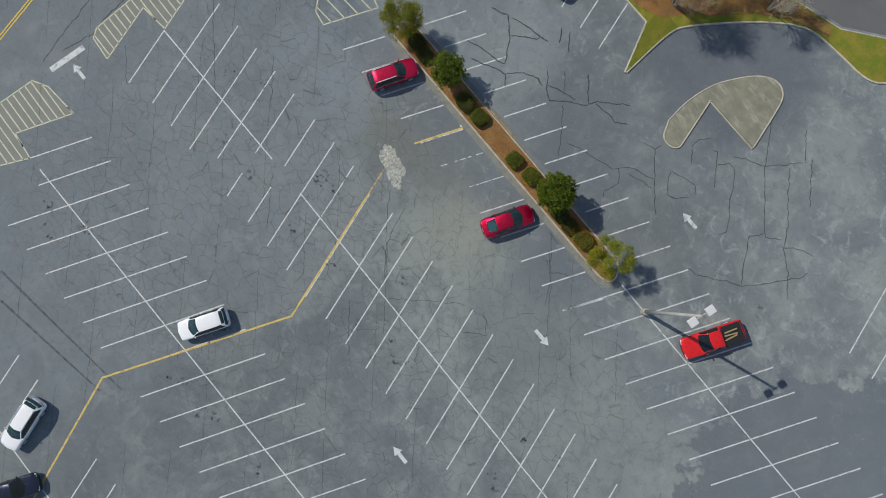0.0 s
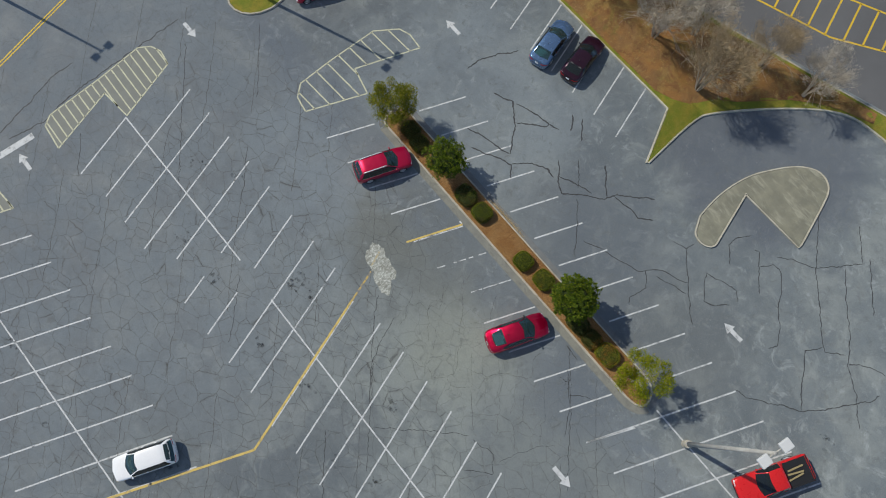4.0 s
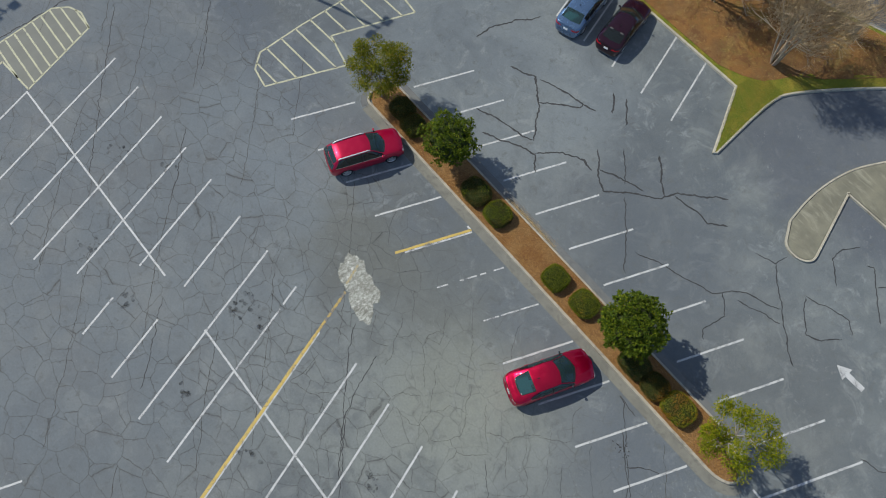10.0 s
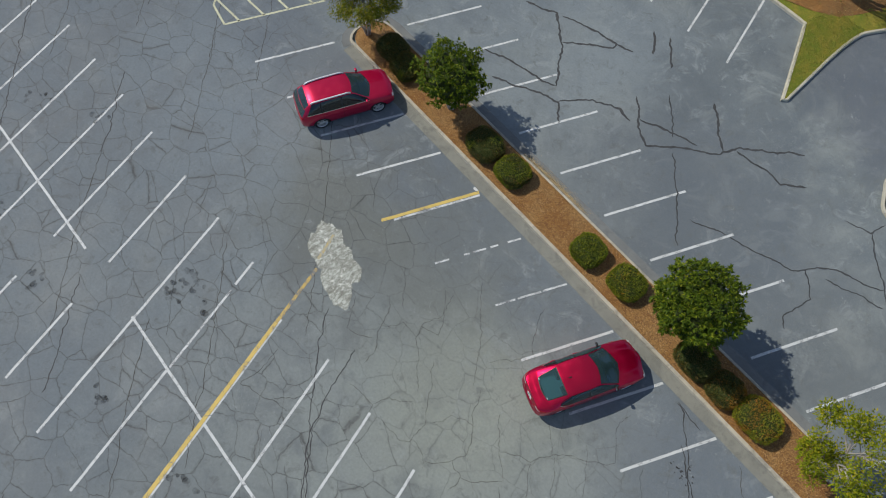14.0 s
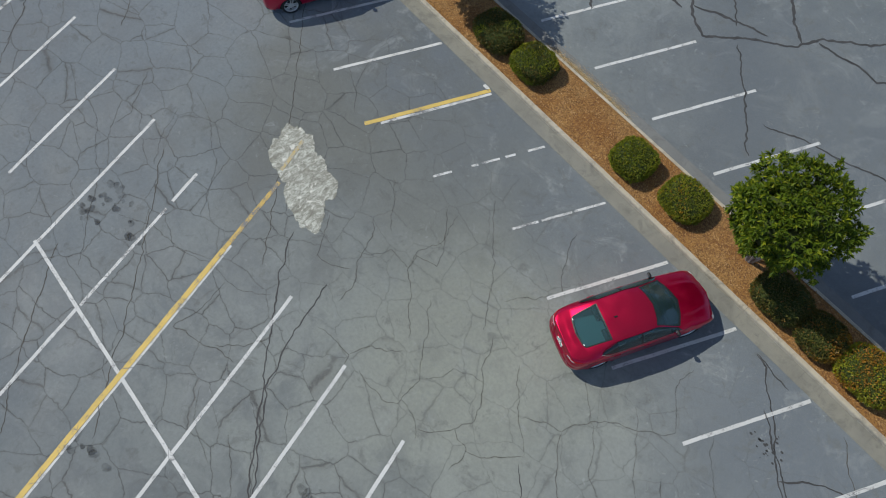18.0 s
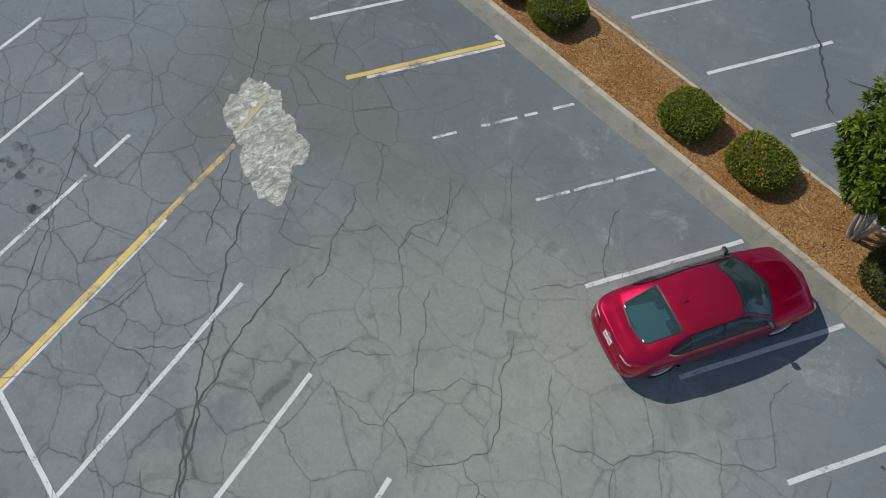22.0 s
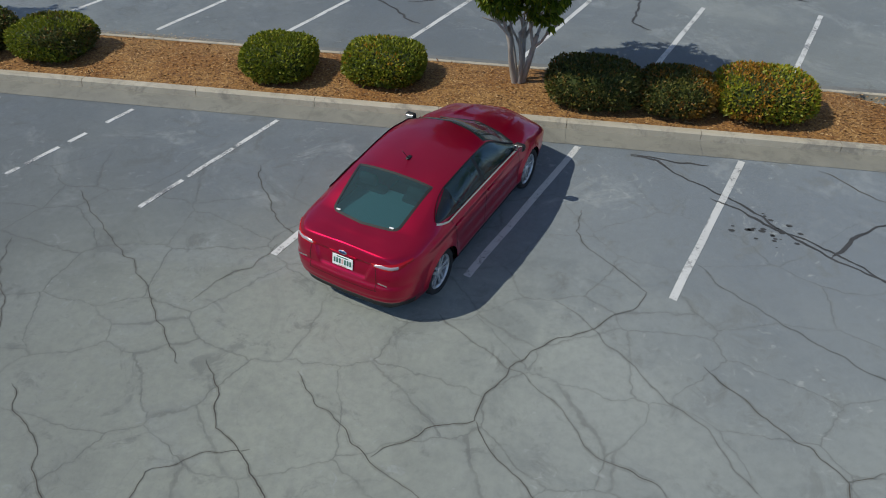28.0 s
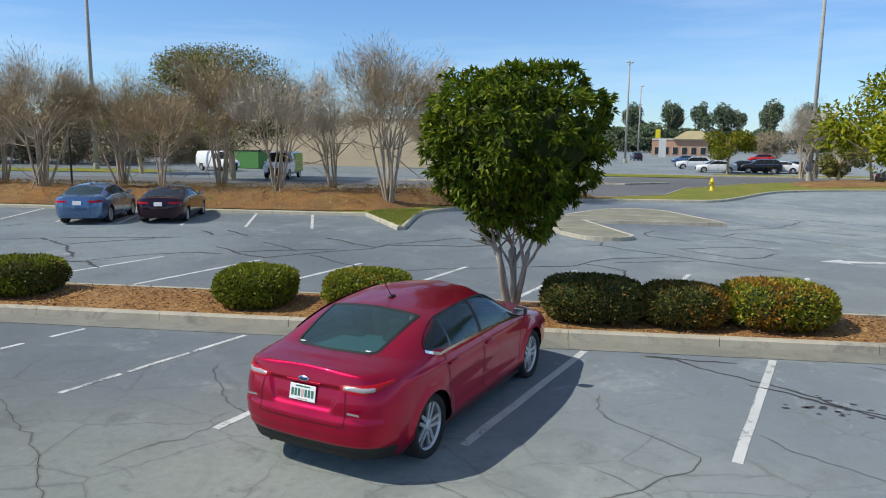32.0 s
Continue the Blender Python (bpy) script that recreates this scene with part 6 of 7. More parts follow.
hedge_bush(-3.86, 1.76, 0.77, 0.68, 0.72, M_HEDGE, GREEN, 6.0, M_HEDGE_ORANGE, 0.3)
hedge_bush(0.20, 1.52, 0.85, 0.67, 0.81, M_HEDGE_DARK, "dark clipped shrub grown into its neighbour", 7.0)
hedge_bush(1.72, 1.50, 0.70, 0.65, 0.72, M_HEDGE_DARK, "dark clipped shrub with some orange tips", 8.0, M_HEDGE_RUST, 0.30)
hedge_bush(3.28, 1.60, 0.88, 0.72, 0.82, M_HEDGE_ORANGE, "light green clipped shrub with orange tips", 9.0, M_HEDGE_RUST, 0.40)


def crape_myrtle(name, height, spread, seed, twig, stems=7, wide=0.36):
    """A bare, vase-shaped tree: stems that fan out into a rounded haze of fine rising twigs."""
    root = empty(name)
    bm = bmesh.new()
    tips = []
    for k in range(stems):
        a = 2 * math.pi * k / stems + seed
        o = rng.uniform(0.45, 1.25)
        branch(bm, (0.14 * math.cos(a), 0.14 * math.sin(a), -0.1), (spread * 0.62 * o * math.cos(a), spread * 0.62 * o * math.sin(a), 1), height * 0.42, 0.070, 3, tips, 0.18, 3, 6, 0.10, 0.62)
    part("trunk", bm, M_MYRTLE, root, "many smooth tan stems", smooth=True)
    P, A, N, Ls, Ws = [], [], [], [], []
    for q, d, dep in tips:
        if dep > 2:
            continue
        m = (72, 40, 12)[dep]
        d = np.array(d)
        out = np.array([q.x, q.y, 0.0]) / max(0.5, math.hypot(q.x, q.y))
        P.append(np.array(q) - d * (rng.uniform(0, 1, m) * height * 0.12)[:, None] + rng.normal(size=(m, 3)) * 0.046 * height * np.array([0.8, 0.8, 0.7]))
        A.append(d * 0.6 + out * 0.30 + rng.normal(size=(m, 3)) * 0.36 + np.array([0, 0, 0.35]))
        N.append(unit(m))
        Ls.append(rng.uniform(0.018, 0.056, m) * height)
        Ws.append(rng.uniform(0.0024, 0.0044, m))
    P, A, N, Ls, Ws = map(np.concatenate, (P, A, N, Ls, Ws))
    An = A / np.linalg.norm(A, axis=1, keepdims=True)
    E = P + An * Ls[:, None] * 0.8
    lobe = 1 + 0.18 * np.array([noise.noise(Vector(e) * 0.8 + Vector((seed, 0, 0))) for e in E])
    keep = (((E[:, 2] - 0.70 * height) / (0.33 * height)) ** 2 + (np.hypot(E[:, 0], E[:, 1]) / (wide * height)) ** 2) < lobe
    leaves_mesh("crown", P[keep], A[keep], N[keep], Ls[keep], Ws[keep], twig, root, 0.0)
    return root


BARE = "bare tan-stemmed crape myrtle with hazy brown twigs on the verge"
cm_a = tagged(crape_myrtle("crape_myrtle", 8.3, 0.30, 0.3, M_TWIG, 9, 0.38), BARE, "tree", "bare trees on the verge")
cm_b = tagged(crape_myrtle("crape_myrtle", 7.2, 0.22, 1.3, M_TWIG_GREY, 7), "bare grey-twigged crape myrtle on the verge", "tree", "bare trees on the verge")
cm_c = tagged(crape_myrtle("crape_myrtle", 8.0, 0.26, 2.2, M_TWIG, 8), BARE, "tree", "bare trees on the verge")
cm_a.matrix_world = pose(-7.75, 21.9, 0.35, 0, 0, 30)
cm_b.matrix_world = pose(-13.4, 22.4, 0.4)
cm_c.matrix_world = pose(-25.6, 22.0, 0.4)
for src, x, y, rot, s in ((cm_c, -19.4, 22.3, 70, 0.80), (cm_b, -11.4, 25.0, 200, 0.95), (cm_a, -17.5, 25.0, 120, 0.96), (cm_c, -23.3, 25.2, 160, 0.92), (cm_a, -30.0, 24.6, 250, 0.92), (cm_b, -34.0, 23.0, 20, 1.0), (cm_c, -38.0, 24.5, 300, 1.1), (cm_b, -1.9, 28.1, 90, 0.85), (cm_c, -6.0, 27.1, 40, 0.8), (cm_c, -44.0, 23.5, 110, 1.0), (cm_b, 22.6, 57.0, 45, 1.0), (cm_b, 24.4, 58.6, 190, 1.05), (cm_b, 30.5, 57.4, 10, 1.0)):
    copy_thing(src, pose(x, y, 0.38, 0, 0, rot)).scale = (s, s, s)

# bark chips and grass blades
def chips(name, n, sampler, mats, label, category, size, z, up=0.0):
    p = sampler(n)
    a = rng.normal(size=(len(p), 3)) * np.array([1, 1, 0.25]) + np.array([0, 0, up])
    nn = np.tile(np.array([[0.0, 0.0, 1.0]]), (len(p), 1)) + rng.normal(size=(len(p), 3)) * 0.4
    if up:
        nn = unit(len(p))
    root = leaves_mesh(name, p + np.array([0, 0, z]), a, nn, rng.uniform(0.6, 1.4, len(p)) * size, rng.uniform(0.25, 0.5, len(p)) * size * (0.3 if up else 1), mats, None, 0.1, rng.integers(0, len(mats), len(p)))
    return tagged(root, label, category, kind="stuff")


M_CHIP = [plain("bark_chip_%d" % i, c, 0.95) for i, c in enumerate(((0.34, 0.18, 0.06), (0.20, 0.09, 0.03), (0.46, 0.29, 0.13), (0.27, 0.14, 0.05)))]
M_BLADE = [plain("grass_blade_%d" % i, c, 0.9) for i, c in enumerate(((0.12, 0.20, 0.02), (0.20, 0.24, 0.03), (0.30, 0.25, 0.06)))]


def on_median(n):
    x = rng.uniform(-21.4, 6.6, n)
    y = 0.78 + (2.68 - 0.78) * rng.uniform(0, 1, n)
    u = np.minimum(1, np.minimum(y - 0.72, 2.72 - y) / 0.9)
    z = 0.135 + 0.09 * u * u * (3 - 2 * u)
    return np.stack([x, y, z], 1)


def on_tip(n):
    t = rng.uniform(0, 1, (n, 2))
    y = 14.7 + 6.2 * np.sqrt(t[:, 0])
    w = (y - 14.4) / 6.5
    x = -5.85 - 2.35 * np.clip((y - 14.4) / 4.5, 0, 1) + t[:, 1] * (2.35 * np.clip((y - 14.4) / 4.5, 0, 1) - 0.0 * w) * 0.95 + 0.1
    return np.stack([x, y, np.full(n, 0.16)], 1)


chips("bark_chips", 9000, on_median, M_CHIP, "loose brown bark chips on the median", "bark chips", 0.075, 0.012)
chips("grass_blades", 9000, on_tip, M_BLADE, "short green and straw grass blades on the verge's tip", "grass", 0.07, 0.0, 1.0)


def on_verge(n):
    x = -44 + 46 * rng.uniform(0, 1, n)
    lo = np.interp(x, (-44, -9.9, -7.2, -5.0, -2.4, 1.0, 3.0), (19.6, 19.6, 20.9, 23.8, 27.2, 29.8, 31.0))
    hi = np.interp(x, (-44, -16.0, -10.2, -3.6, 3.0), (26.0, 26.6, 27.5, 29.5, 31.4))
    y = lo + (hi - lo) * rng.uniform(0, 1, n)
    d = np.minimum(1, np.minimum(y - lo, hi - y) / 2.2)
    return np.stack([x, y, 0.17 + 0.78 * d * d * (3 - 2 * d)], 1)


M_STALK = [plain("dry_stalk_%d" % i, c, 0.95) for i, c in enumerate(((0.46, 0.32, 0.11), (0.36, 0.19, 0.05), (0.26, 0.13, 0.035), (0.40, 0.30, 0.09), (0.24, 0.23, 0.035)))]
chips("dry_grass", 15000, on_verge, M_STALK, "dry grass and pine straw standing on the verge", "dry grass", 0.17, 0.0, 0.7)


def on_far_gutter(n):
    x = -11.6 + 4.4 * rng.beta(2, 2, n)
    return np.stack([x, 2.92 + rng.exponential(0.07, n), np.full(n, 0.012)], 1)


M_STRAW = [plain("dry_straw_%d" % i, c, 0.95) for i, c in enumerate(((0.48, 0.37, 0.20), (0.58, 0.47, 0.28), (0.36, 0.24, 0.11)))]
chips("straw_litter", 5000, on_far_gutter, M_STRAW, "dry straw and leaf litter along the kerb", "leaf litter", 0.032, 0.012)


# ---- lamps, signs and the far side ----
M_POLE = concrete_material("weathered_pole", (0.46, 0.45, 0.41), (0.36, 0.35, 0.32), (0.30, 0.29, 0.26))
M_HEAD = plain("lamp_housing", (0.62, 0.63, 0.62), 0.45)
M_LAMPGLASS = plain("lamp_lens", (0.70, 0.72, 0.72), 0.2)
M_DARKMETAL = plain("dark_bronze_metal", (0.035, 0.032, 0.03), 0.5, 0.4)


def street_lamp(x, y, h, r, label, heads=(0, 180), arm=0.42, rot=0, base_h=0.75, lean=(0, 0)):
    root = empty("street_lamp", pose(x, y, 0, *lean, 0) @ pose(0, 0, 0, 0, 0, rot))
    tagged(root, label, "lamp post")
    part("base", tube_bm([(0, 0, -0.1), (0, 0, base_h - 0.05), (0, 0, base_h)], [0.30, 0.30, 0.26], 20), M_KERB, root, smooth=False)
    part("pole", tube_bm([(0, 0, base_h), (0, 0, h * 0.5), (0, 0, h)], [r, r * 0.82, r * 0.6], 14), M_POLE, root, smooth=True)
    part("base_plate", box_bm(0.42, 0.42, 0.03, 0.005, 1, (0, 0, base_h + 0.015)), M_POLE, root)
    for a in heads:
        c, s = math.cos(radians(a)), math.sin(radians(a))
        part("arm", tube_bm([(0, 0, h - 0.12), (c * arm, s * arm, h - 0.05)], 0.045, 10), M_POLE, root, smooth=True)
        hd = part("lamp_head", box_bm(0.64, 0.58, 0.22, 0.05, 2), M_HEAD, root, smooth=False)
        hd.matrix_local = pose(c * (arm + 0.3), s * (arm + 0.3), h - 0.03, 0, 0, a)
        part("lens", box_bm(0.56, 0.46, 0.02, 0.005, 1, (0, 0, -0.12)), M_LAMPGLASS, hd)
    return root


street_lamp(11.42, 1.66, 14.0, 0.17, "tall pale lamp post with two square heads among the bays", rot=84, lean=(0.8, 2.0))
street_lamp(-38.4, -0.3, 15.2, 0.15, "tall pale lamp post on a round grass island", rot=100)
street_lamp(-53.5, -17.8, 13.7, 0.15, "tall pale lamp post beside the street", rot=100)
street_lamp(-45.6, 56.5, 24.0, 0.22, "very tall pale mast in the farther lot", rot=30)
street_lamp(13.8, 115.0, 17.0, 0.20, "tall grey lamp post beside the far road", rot=60)
street_lamp(24.4, 60.0, 24.0, 0.20, "very tall pale mast behind bare trees", rot=20)
street_lamp(22.5, 165.0, 17.0, 0.2, "tall grey lamp post beside the far road", heads=(0,), rot=60)

# round grass island with its kerb
ri_poly = arc(-38.6, 0.3, 2.4, 3.0, 0, 350, 20)
rk = tagged(empty("round_kerb"), "pale kerb round a small grass island", "kerb", kind="structure")
kerb_run(rk, ri_poly + ri_poly[:1], 0.15, 0.15, 2.4, 1)
bed("round_lawn", [(x * 0.94 - 38.6 * 0.06, y * 0.94 + 0.018) for x, y in ri_poly], 0.13, 0.06, M_GRASS, "small round grass island in the lot", "lawn", 0.5)

# rubbed white patch where a marking was ground away
M_PATCH = Mat("pale_patching_compound", (0.5, 0.5, 0.46), 0.9, space="World")
_mp = M_PATCH.n("ShaderNodeMapping")
_mp.inputs["Rotation"].default_value = (0, 0, radians(-60))
_mp.inputs["Scale"].default_value = (2.2, 1.0, 1.0)
M_PATCH.link(M_PATCH.coords(), _mp.inputs["Vector"])
_n = M_PATCH.noise(1.5, 9, 0.72, _mp.outputs[0], 1.8)
_c = M_PATCH.mix(M_PATCH.ramp(_n, 0.38, 0.62), (0.25, 0.255, 0.22), (0.50, 0.525, 0.48))
for _s, _w in ((1.3, 0.035), (2.7, 0.03)):
    _d = M_PATCH.math("ABSOLUTE", M_PATCH.math("SUBTRACT", M_PATCH.noise(_s, 7, 0.68, _mp.outputs[0], 1.2), 0.5))
    _c = M_PATCH.mix(M_PATCH.ramp(_d, _w, 0.004, 0.0, 0.7), _c, (0.15, 0.15, 0.125))
_c = M_PATCH.mix(M_PATCH.ramp(M_PATCH.noise(3.2, 6, 0.7, None, 1.0), 0.56, 0.66, 0.0, 0.8), _c, (0.66, 0.67, 0.62))
M_PATCH.color(_c).bump(_n, 0.25, 0.01)
bm = bmesh.new()
cv = bm.verts.new((0, 0, 0.014))
ringv = []
for k in range(220):
    a = 2 * math.pi * k / 220
    ca, sa = math.cos(a), math.sin(a)
    rr = 1 + 0.10 * math.sin(2 * a + 0.6) + 0.40 * noise.noise((ca * 1.5, sa * 1.5, 4.0)) + 0.13 * noise.noise((ca * 4.1, sa * 4.1, 1.0)) + 0.08 * noise.noise((ca * 11, sa * 11, 2.0)) + 0.05 * noise.noise((ca * 34, sa * 34, 2.0))
    ringv.append([bm.verts.new((1.80 * rr * s * ca, 0.96 * rr * s * sa, z + 0.004 * noise.noise((k * 0.13, s * 5, 0)))) for s, z in ((0.5, 0.012), (0.86, 0.010), (1.0, 0.003))])
for k in range(220):
    a, b = ringv[k], ringv[(k + 1) % 220]
    bm.faces.new((cv, a[0], b[0]))
    for q in range(2):
        bm.faces.new((a[q], a[q + 1], b[q + 1], b[q]))
pt = part("pale_patch", bm, M_PATCH.m, None)
pt.matrix_world = pose(-12.72, -6.95, 0.004, 0, 0, -24)
tagged(pt, "rough pale patch of repair compound on the asphalt", "pavement patch", kind="structure")

# what is left of the yellow line across the patch
M_YELLOW_OLD = paint_material("worn_yellow_road_paint", (0.50, 0.37, 0.12), 0.50, (0.34, 0.34, 0.29))
paint_line((-11.88, -10.45), (-12.8, -7.75), 0.15, paint_material("half_worn_yellow_road_paint", (0.52, 0.37, 0.10), 0.51), "yellow_line", "worn yellow painted line on asphalt", 0.0055, "yellow lines")
paint_line((-13.12, -7.45), (-13.62, -6.25), 0.12, M_YELLOW_OLD, "yellow_line", "worn yellow painted line on asphalt", 0.024, "yellow lines")

def film_material(name, base, scale, thin, thick):
    """Dirt that only partly covers what it lies on."""
    k = Mat(name, base, 0.95, space="World")
    tr = k.n("ShaderNodeBsdfTransparent")
    mx = k.n("ShaderNodeMixShader")
    k.link(k.ramp(k.noise(scale, 5, 0.7), 0.35, 0.75, thin, thick), mx.inputs[0])
    k.link(tr.outputs[0], mx.inputs[1])
    k.link(k.b.outputs[0], mx.inputs[2])
    k.link(mx.outputs[0], k.t.nodes["Material Output"].inputs["Surface"])
    return k.m


# oil spots in the bays and two long dark strips
bm = bmesh.new()
oil = random.Random(11)
spots = [(-19.0, -32.8), (-10.5, -33.7), (0.5, -32.6), (-5.2, -32.8), (-9.0, -16.7), (-10.7, -27.4), (-25.8, -31.6), (-27.1, -34.4), (1.0, -17.8), (-25.8, -11.2), (-24.4, -17.8), (17.5, 9.5)]
spots += [(oil.uniform(-30, 22), oil.choice((-12.5, -17.5, -28.5, -33.5)) + oil.uniform(-1, 1)) for _ in range(24)]
for sx, sy in spots:
    for _ in range(oil.randint(4, 11)):
        cx, cy, q = sx + oil.gauss(0, 0.28), sy + oil.gauss(0, 0.22), oil.uniform(0.03, 0.15)
        ph = oil.uniform(0, 6)
        rim_ = [q * (1 + 0.22 * math.sin(2 * h * 0.5236 + ph) + 0.12 * math.sin(3 * h * 0.5236 - ph)) for h in range(12)]
        bm.faces.new([bm.verts.new((cx + rim_[h] * math.cos(h * 0.5236), cy + rim_[h] * math.sin(h * 0.5236), 0.0032 + 0.0012 * _)) for h in range(12)])
# two straight dark strips, narrower at one end, in the same film
for q0, q1 in (((-27.4, -39.7), (-12.2, -37.6)), ((-25.3, -41.25), (-13.4, -39.15))):
    d0, d1 = Vector((*q0, 0.0034)), Vector((*q1, 0.0034))
    sv = (d1 - d0).cross(Vector((0, 0, 1))).normalized() * 0.11
    bm.faces.new([bm.verts.new(v) for v in (d0 + sv, d1 + sv * 0.6, d1 - sv * 0.6, d0 - sv)])
M_OIL = film_material("oil_stain", (0.04, 0.043, 0.047), 2.2, 0.10, 0.62)
tagged(part("oil_spots", bm, M_OIL, None), "dark oil spots in the parking bays and two long dark strips", "oil stain", kind="stuff")

# ---- sealed and open cracks ----
def crack_ribbon(bm, pts, w, seed, rough=0.09, z=0.003):
    fine_ = []
    for a, b in zip(pts, pts[1:]):
        a, b = Vector((*a, 0)), Vector((*b, 0))
        n = max(2, int((b - a).length / 0.05))
        fine_ += [a.lerp(b, i / n) for i in range(n)]
    fine_.append(Vector((*pts[-1], 0)))
    prev = None
    for i, p in enumerate(fine_):
        d = (fine_[min(i + 1, len(fine_) - 1)] - fine_[max(i - 1, 0)]).normalized()
        s = Vector((-d.y, d.x, 0))
        j = noise.noise((p.x * 1.3 + seed, p.y * 1.3, 0)) * rough * 2 + noise.noise((p.x * 4.2, p.y * 4.2 + seed, 0)) * rough * 1.1 + noise.noise((p.x * 12, p.y * 12 + seed, 0)) * rough * 0.30
        ww = w * (0.55 + 0.75 * abs(noise.noise((p.x * 2.1, p.y * 2.1, seed)))) * min(1, 0.3 + i * 0.2, 0.3 + (len(fine_) - 1 - i) * 0.2)
        c = p + s * j
        cur = [bm.verts.new((c.x + s.x * ww, c.y + s.y * ww, z)), bm.verts.new((c.x - s.x * ww, c.y - s.y * ww, z))]
        if prev:
            bm.faces.new((prev[0], prev[1], cur[1], cur[0]))
        prev = cur


SEALED_WEST = [
    [(-18.2, 9.2), (-16.6, 9.9), (-14.7, 8.4), (-13.7, 7.2), (-13.3, 6.7)],
    [(-16.3, 10.0), (-14.8, 10.5), (-13.3, 10.8), (-13.2, 10.5), (-15.1, 8.8)],
    [(-13.3, 10.8), (-12.4, 11.1)],
    [(-17.2, 5.5), (-16.1, 6.0), (-14.5, 6.3), (-13.3, 6.7)],
    [(-15.7, 4.7), (-14.6, 5.2), (-13.5, 5.9), (-12.5, 6.1), (-11.7, 5.3)],
    [(-12.6, 6.2), (-11.6, 7.5), (-10.4, 8.1), (-9.6, 8.0)],
    [(-10.4, 9.3), (-9.1, 8.1), (-8.2, 7.6), (-7.0, 8.8), (-5.7, 9.9), (-5.4, 10.7), (-3.2, 12.9)],
    [(-9.4, 8.4), (-8.0, 9.0), (-6.7, 9.5)],
    [(-7.7, 11.9), (-6.6, 10.8), (-5.7, 10.1)],
]
SEALED_TIP = [
    [(-5.3, 10.6), (-4.1, 10.8), (-2.9, 10.8), (-2.0, 11.5)],
    [(-21.3, 9.0), (-21.2, 10.4), (-20.6, 11.9), (-19.8, 13.3)],
    [(-12.6, 12.9), (-11.6, 11.8)],
    [(-11.8, 13.2), (-10.5, 11.8)],
    [(-9.4, 10.6), (-7.7, 8.9)],
    [(-7.1, 8.3), (-5.2, 6.5), (-3.8, 4.9)],
    [(-4.3, 6.3), (-3.0, 6.9), (-1.3, 7.3)],
    [(0.1, 11.5), (1.2, 11.9), (1.4, 12.7)],
    [(1.2, 11.9), (3.2, 10.1), (5.1, 8.4), (5.7, 8.1)],
    [(-1.4, 7.3), (0.1, 7.9), (1.3, 9.4), (2.5, 9.7), (3.2, 10.1)],
]
SEALED_EAST = [
    [(0.5, 8.3), (1.5, 7.4), (1.2, 6.0), (1.6, 5.5)],
    [(1.3, 8.6), (2.4, 9.0), (3.7, 9.4)],
    [(3.6, 11.7), (3.9, 11.1), (5.0, 10.0), (5.6, 10.3), (6.4, 11.3)],
    [(3.6, 11.7), (4.9, 12.2), (6.0, 12.5), (6.6, 11.9)],
    [(4.3, 13.5), (3.1, 14.6), (3.0, 15.3), (3.6, 16.5)],
    [(4.6, 15.8), (4.9, 16.0), (7.2, 13.6)],
    [(5.8, 15.2), (6.4, 16.1), (7.0, 16.1), (8.3, 14.9), (9.0, 13.7), (10.1, 12.8), (10.7, 11.8), (10.5, 11.1)],
    [(6.1, 16.7), (6.9, 17.4), (8.0, 18.0), (8.5, 18.3), (9.7, 19.9), (10.6, 21.3)],
]
SEALED_FAR = [
    [(5.8, 21.7), (8.6, 18.3), (10.7, 16.4), (13.0, 14.3), (13.3, 14.1), (14.4, 15.1)],
    [(13.0, 14.2), (12.3, 13.1), (13.3, 11.8), (14.3, 10.5), (15.1, 9.7)],
    [(11.0, 7.1), (11.9, 7.3), (13.5, 8.5), (15.2, 9.7), (16.4, 11.4), (17.1, 12.9), (17.8, 14.0), (17.9, 14.8)],
    [(10.0, 20.0), (11.6, 18.3), (13.8, 16.3), (15.0, 14.7), (16.8, 13.5), (18.6, 11.9)],
    [(10.7, 22.0), (13.8, 18.9)],
    [(15.0, 14.7), (16.1, 15.8), (17.3, 16.2)],
    [(8.4, 23.4), (10.6, 21.3)],
]
SEALED_BAY = [[(0.9, -0.1), (1.35, -0.2), (1.8, -0.75), (2.4, -1.15), (2.9, -1.75), (3.6, -2.45), (4.3, -2.9), (5.6, -4.6)], [(3.6, -2.45), (4.05, -1.9), (4.5, -1.5), (5.2, -1.3)], [(0.9, -0.1), (1.6, -0.15), (2.2, -0.25)]]
STREET_JOINT = [
    [(-40.5, -25.5), (-41.7, -21.7), (-42.8, -17.7), (-42.8, -15.8)],
    [(-40.2, -23.5), (-39.7, -20.5), (-40.4, -16.9), (-40.5, -11.6), (-40.6, -6.8)],
]
LOT_CRACKS = [
    [(-3.9, -15.0), (-2.1, -13.2), (-0.4, -11.3), (1.2, -9.8)],
    [(1.5, -9.8), (2.4, -9.6), (3.3, -9.3), (4.2, -10.2), (2.8, -11.6)],
    [(2.1, -1.2), (4.2, -2.7), (6.2, -4.8), (8.5, -6.9)],
    [(-18.9, -15.7), (-16.4, -18.1), (-15.3, -19.2)],
    [(-5.7, -17.5), (-1.9, -20.6)],
    [(-38.2, -7.6), (-33.1, -11.4), (-28.2, -15.0)],
    [(-35.8, -1.7), (-30.3, -5.9)],
    [(-36.9, -18.7), (-33.8, -20.9)],
    [(-27.3, -8.9), (-25.3, -10.7), (-23.9, -12.1)],
]
SEALED = SEALED_WEST + SEALED_TIP + SEALED_EAST + SEALED_FAR
bm = bmesh.new()
